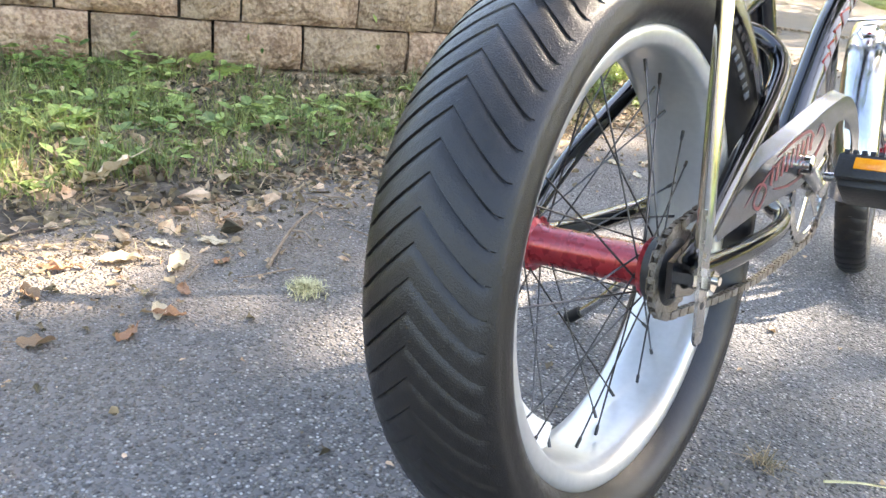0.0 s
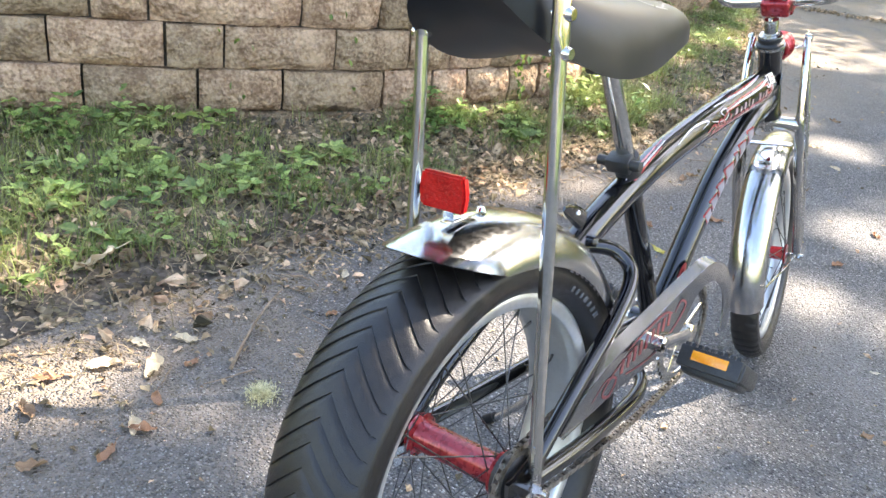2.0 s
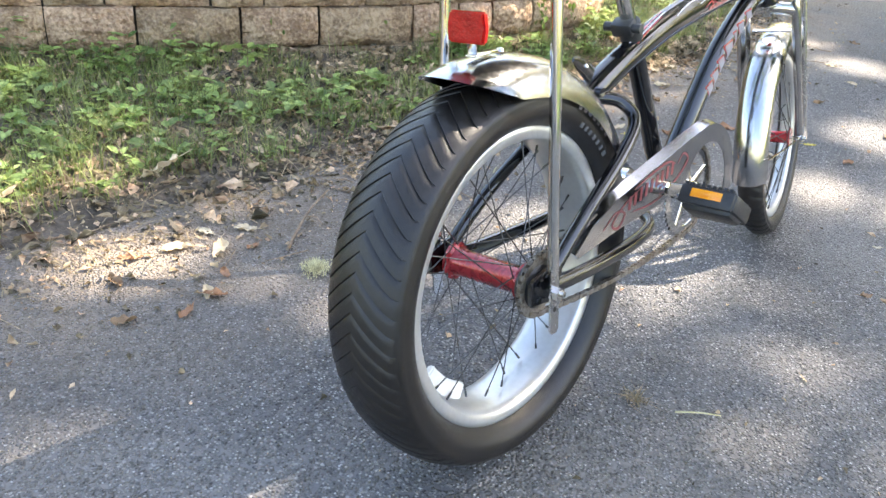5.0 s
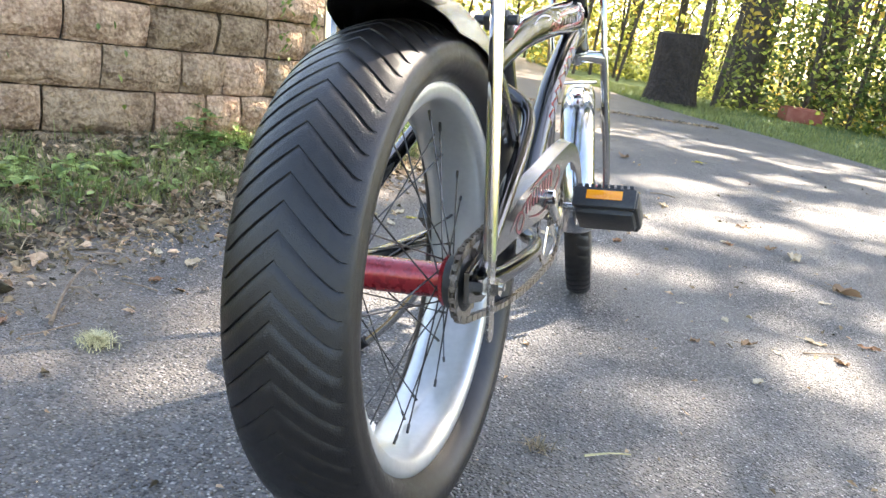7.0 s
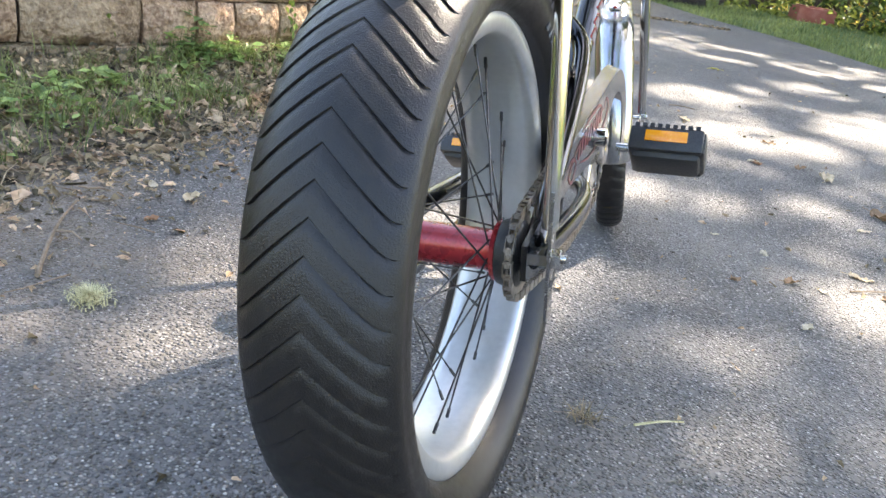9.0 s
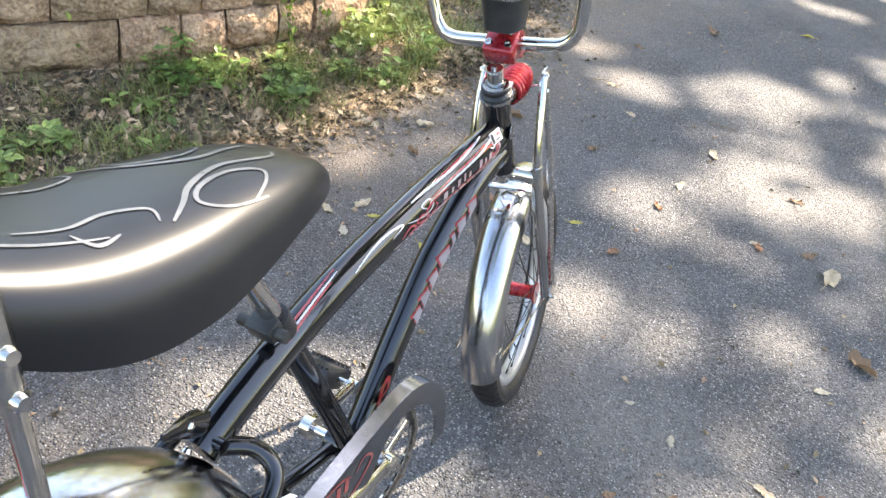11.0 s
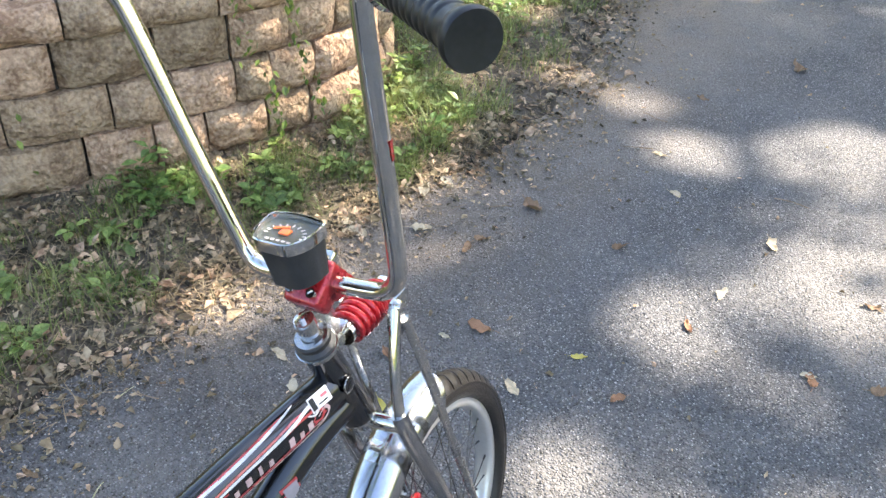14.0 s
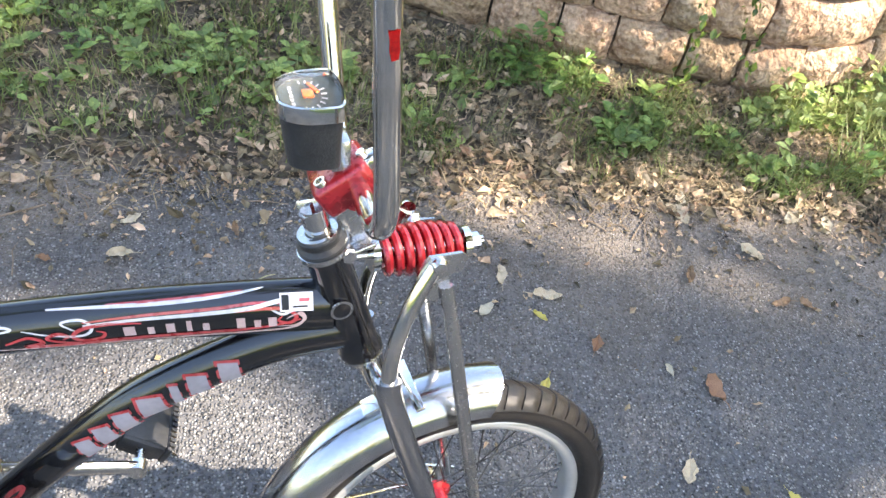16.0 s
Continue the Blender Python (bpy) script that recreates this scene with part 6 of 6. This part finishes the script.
nrm = Vector((0.25, -1, 0)).normalized()
ribbon(bm, [p + nrm * 0.0115 for p in pts], [nrm] * 4, [0.006, 0.009, 0.008, 0.010], 0.0006)
bm.transform(TILT)
part("red_sticker", steered(bm), M_REFLECT, handlebar, "small red sticker")

# speedometer on the stem
MO = pose(0.968, -0.012, 0.941, 0, -5, 0)


def dial_outline(k):
    pts = [(-0.032, 0.0), (-0.030, -0.024), (-0.012, -0.038), (0.012, -0.041), (0.026, -0.036), (0.031, 0.0), (0.026, 0.036), (0.012, 0.041), (-0.012, 0.038), (-0.030, 0.024)]
    return [(p[0] * k, p[1] * k) for p in smooth(pts, 3, True)]


def prism(bm, layers):
    """Stack of dial outlines: (scale, height) from below."""
    rows = [[bm.verts.new((x, y, h)) for x, y in dial_outline(k)] for k, h in layers]
    n = len(rows[0])
    for a, b in zip(rows, rows[1:]):
        for i in range(n):
            bm.faces.new((a[i], a[(i + 1) % n], b[(i + 1) % n], b[i]))
    bm.faces.new(rows[0][::-1])
    bm.faces.new(rows[-1])
    bmesh.ops.recalc_face_normals(bm, faces=bm.faces)
    bm.transform(MO)
    return bm


speedo = part("speedometer", steered(prism(bmesh.new(), [(0.70, -0.060), (0.78, -0.058), (0.90, -0.012), (0.93, -0.006), (0.93, 0.0)])), M_PLASTIC, bike, "black handlebar speedometer with chrome bezel")
bm = bmesh.new()
rows = [[bm.verts.new((x, y, h)) for x, y in dial_outline(k)] for k, h in ((0.92, -0.008), (0.985, -0.006), (1.0, 0.002), (0.985, 0.009), (0.945, 0.010), (0.90, 0.002))]
n = len(rows[0])
for a, b in zip(rows, rows[1:]):
    for i in range(n):
        bm.faces.new((a[i], a[(i + 1) % n], b[(i + 1) % n], b[i]))
bmesh.ops.recalc_face_normals(bm, faces=bm.faces)
bm.transform(MO)
part("bezel", steered(bm), M_CHROME, speedo, "chrome bezel")
part("dial", steered(prism(bmesh.new(), [(0.89, 0.0005), (0.89, 0.002)])), M_DIAL, speedo, "dark dial face")
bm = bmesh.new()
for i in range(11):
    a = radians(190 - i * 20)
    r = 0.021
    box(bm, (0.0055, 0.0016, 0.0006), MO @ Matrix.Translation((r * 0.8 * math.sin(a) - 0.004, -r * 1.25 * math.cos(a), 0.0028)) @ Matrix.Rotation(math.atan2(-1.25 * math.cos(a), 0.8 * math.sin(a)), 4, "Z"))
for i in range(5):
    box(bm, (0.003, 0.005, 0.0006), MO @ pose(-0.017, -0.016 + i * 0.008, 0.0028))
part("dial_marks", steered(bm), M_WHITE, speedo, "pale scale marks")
bm = bmesh.new()
box(bm, (0.010, 0.014, 0.003), MO @ pose(-0.002, 0, 0.004), 0.001)
box(bm, (0.003, 0.020, 0.0015), MO @ pose(0.004, 0.010, 0.0045, 0, 0, 20))
part("needle", steered(bm), M_ORANGE, speedo, "orange needle")
glass = part("glass", steered(prism(bmesh.new(), [(0.895, 0.0068), (0.895, 0.0086)])), M_GLASS, speedo, "clear cover glass")
glass.visible_shadow = False
bm = bmesh.new()
box(bm, (0.02, 0.030, 0.034), pose(0.998, -0.008, 0.884, 0, -5, 0), 0.003)
part("mount", steered(bm), M_STEEL, speedo, "grey bracket")


# ---------------------------------------------------------------- small things on the ground
def fallen_leaf(size, mat, label, curl, seed):
    """A dry leaf: ragged lobed outline, folded along the midrib, curled and crumpled, with a stalk."""
    r = random.Random(seed)
    bm = bmesh.new()
    n = 10
    ribs = []
    left, right_ = ([r.uniform(0.5, 1.35) for _ in range(n + 3)] for _ in range(2))
    left, right_ = ([0.28 * q[i] + 0.44 * q[i + 1] + 0.28 * q[i + 2] for i in range(n + 1)] for q in (left, right_))
    fold, twist = r.uniform(0.25, 0.7), r.uniform(-0.5, 0.5)
    for i in range(n + 1):
        f = i / n
        w = 0.30 * math.sin(math.pi * min(1, f * 0.94 + 0.03)) ** 0.6
        row = []
        for v in (-1, -0.5, 0, 0.5, 1):
            ww = w * (left[i] if v < 0 else right_[i])
            x = (f - 0.5) * size + 0.10 * size * abs(v) * (0.5 - f)
            y = v * ww * size + 0.10 * size * math.sin(f * 3 + seed)
            z = 0.02 * size + curl * size * (fold * abs(v) * ww * 2.2 + (f - 0.5) ** 2 * 0.9 + twist * v * (f - 0.5)) + size * 0.20 * noise.noise((f * 5, v * 2.5, seed))
            row.append(bm.verts.new((x, y, max(z, 0.0))))
        ribs.append(row)
    for a, b in zip(ribs, ribs[1:]):
        for j in range(4):
            bm.faces.new((a[j], b[j], b[j + 1], a[j + 1]))
    tail = ribs[0][2].co
    sweep(bm, [tail, tail + Vector((-0.16 * size, 0.02 * size, 0)), tail + Vector((-0.32 * size, 0.08 * size, 0.0))], 0.011 * size, 5)
    ob = finish("fallen_leaf", bm, mat)
    return tagged(ob, label, "fallen leaf", "fallen leaves on the asphalt")


M_TAN = material("tan_leaf", (0.50, 0.38, 0.23), (0.62, 0.52, 0.36), 0.8, scale=30, fine=120, trans=0.15)
M_BROWN = material("brown_leaf", (0.19, 0.115, 0.062), (0.31, 0.20, 0.115), 0.8, scale=30, fine=120, trans=0.1)
M_RUST = material("rust_leaf", (0.24, 0.115, 0.058), (0.35, 0.195, 0.105), 0.8, scale=30, fine=120, trans=0.1)
M_PALE = material("pale_leaf", (0.44, 0.37, 0.25), (0.56, 0.50, 0.37), 0.75, scale=30, fine=120, trans=0.15)
M_YELLOW = material("yellow_leaf", (0.55, 0.45, 0.08), (0.62, 0.52, 0.16), 0.75, scale=30, fine=120, trans=0.2)
KINDS = [(M_TAN, "curled tan dry leaf on the asphalt", 0.35), (M_BROWN, "crumpled dark brown leaf on the asphalt", 0.55), (M_RUST, "rust-red dry leaf on the asphalt", 0.45),
         (M_PALE, "pale bleached leaf on the asphalt", 0.25), (M_YELLOW, "small yellow leaf on the asphalt", 0.2)]
SPOTS = {0: [(0.05, 0.84, 0.075), (1.56, 0.66, 0.06), (1.46, 0.72, 0.055), (2.27, -0.585, 0.10), (1.97, 0.93, 0.07), (1.83, 1.0, 0.05), (2.8, -0.07, 0.06), (0.63, 0.77, 0.05), (-0.08, 0.70, 0.05), (1.27, -0.61, 0.05), (3.07, 0.45, 0.05), (2.13, 0.80, 0.06), (2.86, 0.29, 0.04), (1.75, 0.21, 0.05), (0.16, 0.88, 0.05), (-0.02, 0.90, 0.06), (1.62, -0.85, 0.05)],
         1: [(1.90, -0.735, 0.09), (2.14, 0.635, 0.05), (2.21, 0.63, 0.04), (4.21, 0.33, 0.09), (2.47, 0.61, 0.07), (1.04, -0.33, 0.03), (1.93, 0.72, 0.05), (2.5, 0.86, 0.06), (-0.26, 0.72, 0.045), (3.62, 0.52, 0.05), (1.11, -0.45, 0.04), (0.87, 0.85, 0.04), (2.36, -0.51, 0.05), (1.16, -0.66, 0.04), (2.46, 0.29, 0.05), (2.7, -0.40, 0.04), (1.95, 0.94, 0.06), (4.62, -1.42, 0.08), (-0.20, 0.86, 0.05), (0.24, 0.93, 0.04)],
         2: [(-0.153, 0.665, 0.05), (1.64, 0.52, 0.045), (2.26, -0.03, 0.045), (2.28, -0.36, 0.05), (1.88, 0.40, 0.06), (-0.07, 0.68, 0.045), (0.48, 0.756, 0.03), (0.0, 0.74, 0.04), (0.12, 0.80, 0.035), (-0.12, 0.93, 0.05), (1.89, -0.01, 0.04), (1.34, -0.74, 0.05)],
         3: [(0.87, -0.472, 0.035), (1.277, -0.392, 0.035), (1.108, -0.515, 0.03), (2.31, 0.93, 0.07), (2.39, 0.90, 0.06), (2.0, 1.0, 0.06), (2.46, -0.045, 0.06), (1.41, 0.62, 0.04), (1.79, 0.45, 0.03), (0.64, 0.88, 0.045), (1.33, -0.27, 0.025), (1.71, -0.66, 0.04), (2.29, -0.35, 0.04), (1.41, 1.22, 0.06), (0.77, 1.48, 0.06), (0.08, 0.93, 0.05)],
         4: [(1.5, 0.41, 0.05), (4.7, -0.08, 0.07), (1.96, 0.14, 0.04), (1.53, 0.60, 0.035)]}
lr = random.Random(3)
for kind, spots in SPOTS.items():
    mat, label, curl = KINDS[kind]
    protos = [fallen_leaf(1.0, mat, label, curl * lr.uniform(0.7, 1.2), kind * 10 + v) for v in range(4)]
    for i, (x, y, s) in enumerate(spots):
        src = protos[i % 4]
        m = Matrix.Translation((x, y, 0.001)) @ Matrix.Rotation(lr.uniform(0, 6.28), 4, "Z") @ Matrix.Diagonal((s * 1.15, s * lr.uniform(0.7, 1.15), s, 1))
        if i < 4:
            src.matrix_world = m
        else:
            ob = copy_thing(src, Matrix.Identity(4))
            ob.matrix_world = m
# one large bleached leaf upright in the grass
big = fallen_leaf(0.125, M_TAN, "large bleached leaf propped up in the grass", 0.2, 77)
big.matrix_world = pose(0.16, 1.245, verge_z(0.16, 1.245) + 0.03, 35, 25, 150)
# maple seedling in front of the wall
seedling = tagged(empty("seedling", Matrix.Translation((0.81, 1.735, verge_z(0.81, 1.735)))), "maple seedling with three broad green leaves", "seedling")
bm = sweep(bmesh.new(), [(0, 0, -0.01), (0.005, -0.01, 0.06), (0.0, -0.02, 0.11)], [0.002, 0.0018, 0.0014], 6, up=(1, 0, 0))
part("stem", bm, M_TWIG, seedling)
for yaw, off, size, tip_ in ((20, (-0.045, 0.0, 0.125), 0.085, 20), (-40, (0.035, -0.02, 0.085), 0.08, -10), (110, (0.01, 0.01, 0.06), 0.06, 5)):
    bm = bmesh.new()
    mid = bm.verts.new((0, 0, 0))
    rim_ = []
    for k_ in range(20):
        a = 2 * math.pi * k_ / 20
        r_ = size * (0.33 + 0.22 * abs(math.cos(2.5 * a)) + (0.03 if k_ % 2 else 0))
        rim_.append(bm.verts.new((r_ * math.cos(a), r_ * math.sin(a), -0.25 * r_ * r_ / size + 0.004 * math.sin(5 * a))))
    for k_ in range(20):
        bm.faces.new((mid, rim_[k_], rim_[(k_ + 1) % 20]))
    bm.transform(Matrix.Translation(off) @ Euler((radians(-25), radians(tip_), radians(yaw))).to_matrix().to_4x4())
    part("leaf", bm, M_WEED, seedling)
# twig and moss by the verge
bm = bmesh.new()
sweep(bm, smooth([(0.457, 0.912, 0.006), (0.38, 0.87, 0.012), (0.30, 0.82, 0.016), (0.23, 0.775, 0.01), (0.166, 0.729, 0.006)], 5), [0.0022 + 0.0020 * i / 20 for i in range(21)], 7, up=(0, 0, 1))
sweep(bm, [(0.30, 0.82, 0.016), (0.31, 0.79, 0.02), (0.305, 0.765, 0.012)], [0.003, 0.002, 0.001], 6, up=(0, 0, 1))
tagged(finish("stick", bm, M_TWIG), "forked dry stick lying on the asphalt edge", "stick")
for way, thick_, mat_ in ((((0.307, -0.21), (0.335, -0.245), (0.36, -0.277)), 0.0022, M_MOSS), (((3.076, 0.023), (3.09, -0.03), (3.095, -0.089)), 0.003, M_TWIG), (((1.716, 0.901), (1.74, 0.885), (1.759, 0.865)), 0.003, M_TWIG),
                         (((4.277, -1.178), (4.40, -1.28), (4.56, -1.365)), 0.006, M_TWIG), (((0.731, 0.678), (0.725, 0.63), (0.728, 0.589)), 0.0022, M_TWIG), (((1.159, -0.576), (1.19, -0.625), (1.225, -0.664)), 0.0024, M_TWIG),
                         (((1.112, 0.897), (1.14, 0.897), (1.164, 0.90)), 0.0018, M_MOSS), (((0.914, 0.699), (0.935, 0.71), (0.954, 0.718)), 0.0018, M_MOSS)):
    bm = sweep(bmesh.new(), smooth([(x, y, thick_ + 0.003 * (k_ == 1)) for k_, (x, y) in enumerate(way)], 3), [thick_ * (1.0 - 0.08 * i) for i in range(7)], 6, up=(0, 0, 1))
    tagged(finish("straw" if mat_ is M_MOSS else "stick", bm, mat_), "pale dry straw lying on the asphalt" if mat_ is M_MOSS else "thin dry twig lying on the asphalt", "straw" if mat_ is M_MOSS else "stick", "twigs on the asphalt")
tuft = []
for i in range(60):
    a, r_ = rng.uniform(0, 6.28), abs(rng.normal(0, 0.014))
    tuft.append((0.285 + r_ * math.cos(a), -0.14 + r_ * math.sin(a), 0.001, rng.uniform(0.01, 0.03), rng.uniform(0, 6.28), rng.uniform(0.8, 2.0)))
blades("straw_tuft", tuft, M_DRY, "", "", 0.002)
tagged(bpy.data.objects["straw_tuft"], "flattened tuft of dead grass on the asphalt", "grass tuft")
moss = []
for i in range(420):
    a, r_ = rng.uniform(0, 6.28), abs(rng.normal(0, 0.022))
    moss.append((0.16 + r_ * math.cos(a), 0.62 + r_ * math.sin(a), 0.001, max(0.004, 0.024 - r_ * 0.35) * rng.uniform(0.6, 1.2), rng.uniform(0, 6.28), rng.uniform(0.3, 1.6)))
blades("moss_tuft", moss, M_MOSS, "", "", 0.0022)
tagged(bpy.data.objects["moss_tuft"], "tuft of pale dry moss on the asphalt", "moss")
# garden hose end on the wall
hose = tagged(empty("garden_hose", Matrix.Identity(4)), "green garden hose with brass end lying on the wall", "hose")
q0 = L1.at(5.12) - L1.normal(5.12) * 0.16
bm = sweep(bmesh.new(), smooth([(q0[0] - 0.36, q0[1] + 0.10, 0.60), (q0[0] - 0.28, q0[1] + 0.09, 0.66), (q0[0] - 0.14, q0[1] + 0.05, 0.672), (q0[0], q0[1] + 0.02, 0.655)], 6), 0.011, 12, up=(0, 0, 1))
part("tube", bm, M_HOSE, hose)
bm = bmesh.new()
d = Vector((0.96, -0.25, 0.05))
lathe(bm, [(0.0, -0.02), (0.013, -0.02), (0.015, -0.012), (0.015, 0.012), (0.012, 0.014), (0.012, 0.03), (0.016, 0.032), (0.016, 0.05), (0.0, 0.052)], (q0[0] + 0.01, q0[1] + 0.018, 0.654), d, 18)
part("coupling", bm, M_BRASS, hose, "brass hose coupling")
# weathered red box at the wood's edge
bm = bmesh.new()
box(bm, (0.35, 0.55, 0.2), pose(12.6, -1.0, 0.09, 0, 0, 20), 0.02)
box(bm, (0.29, 0.49, 0.02), pose(12.6, -1.0, 0.195, 0, 0, 20), 0.005)
tagged(finish("planter_box", bm, M_BRICKRED), "weathered red planter box at the wood's edge", "planter")

# ---------------------------------------------------------------- wall blocks, last
retaining_wall("retaining_wall", L1, [
    (-0.09, 0.065, (3.305, 3.575, 3.949, 4.30, 4.60, 4.90, 5.15), False),
    (0.065, 0.215, (3.425, 3.796, 4.09, 4.48, 4.685, 4.85, 5.062, 5.235, 5.42), False),
    (0.215, 0.365, (3.327, 3.69, 3.887, 4.28, 4.577, 4.765, 4.965, 5.09, 5.261), False),
    (0.365, 0.515, (3.459, 3.642, 4.15, 4.445, 4.725, 4.96, 5.17, 5.37), False),
    (0.515, 0.625, (3.602, 4.053, 4.49, 4.93, 5.30, 5.46, 5.80), True)], "weathered tan split-face block retaining wall")
retaining_wall("far_retaining_wall", L2, [
    (-0.08, 0.07, (1.2, 1.6, 1.9), False), (0.07, 0.215, (1.1, 1.5, 1.9, 2.2), False), (0.215, 0.36, (1.3, 1.6, 2.0), False), (0.36, 0.47, (1.0, 1.45, 1.9), True)],
    "further stretch of tan block retaining wall")
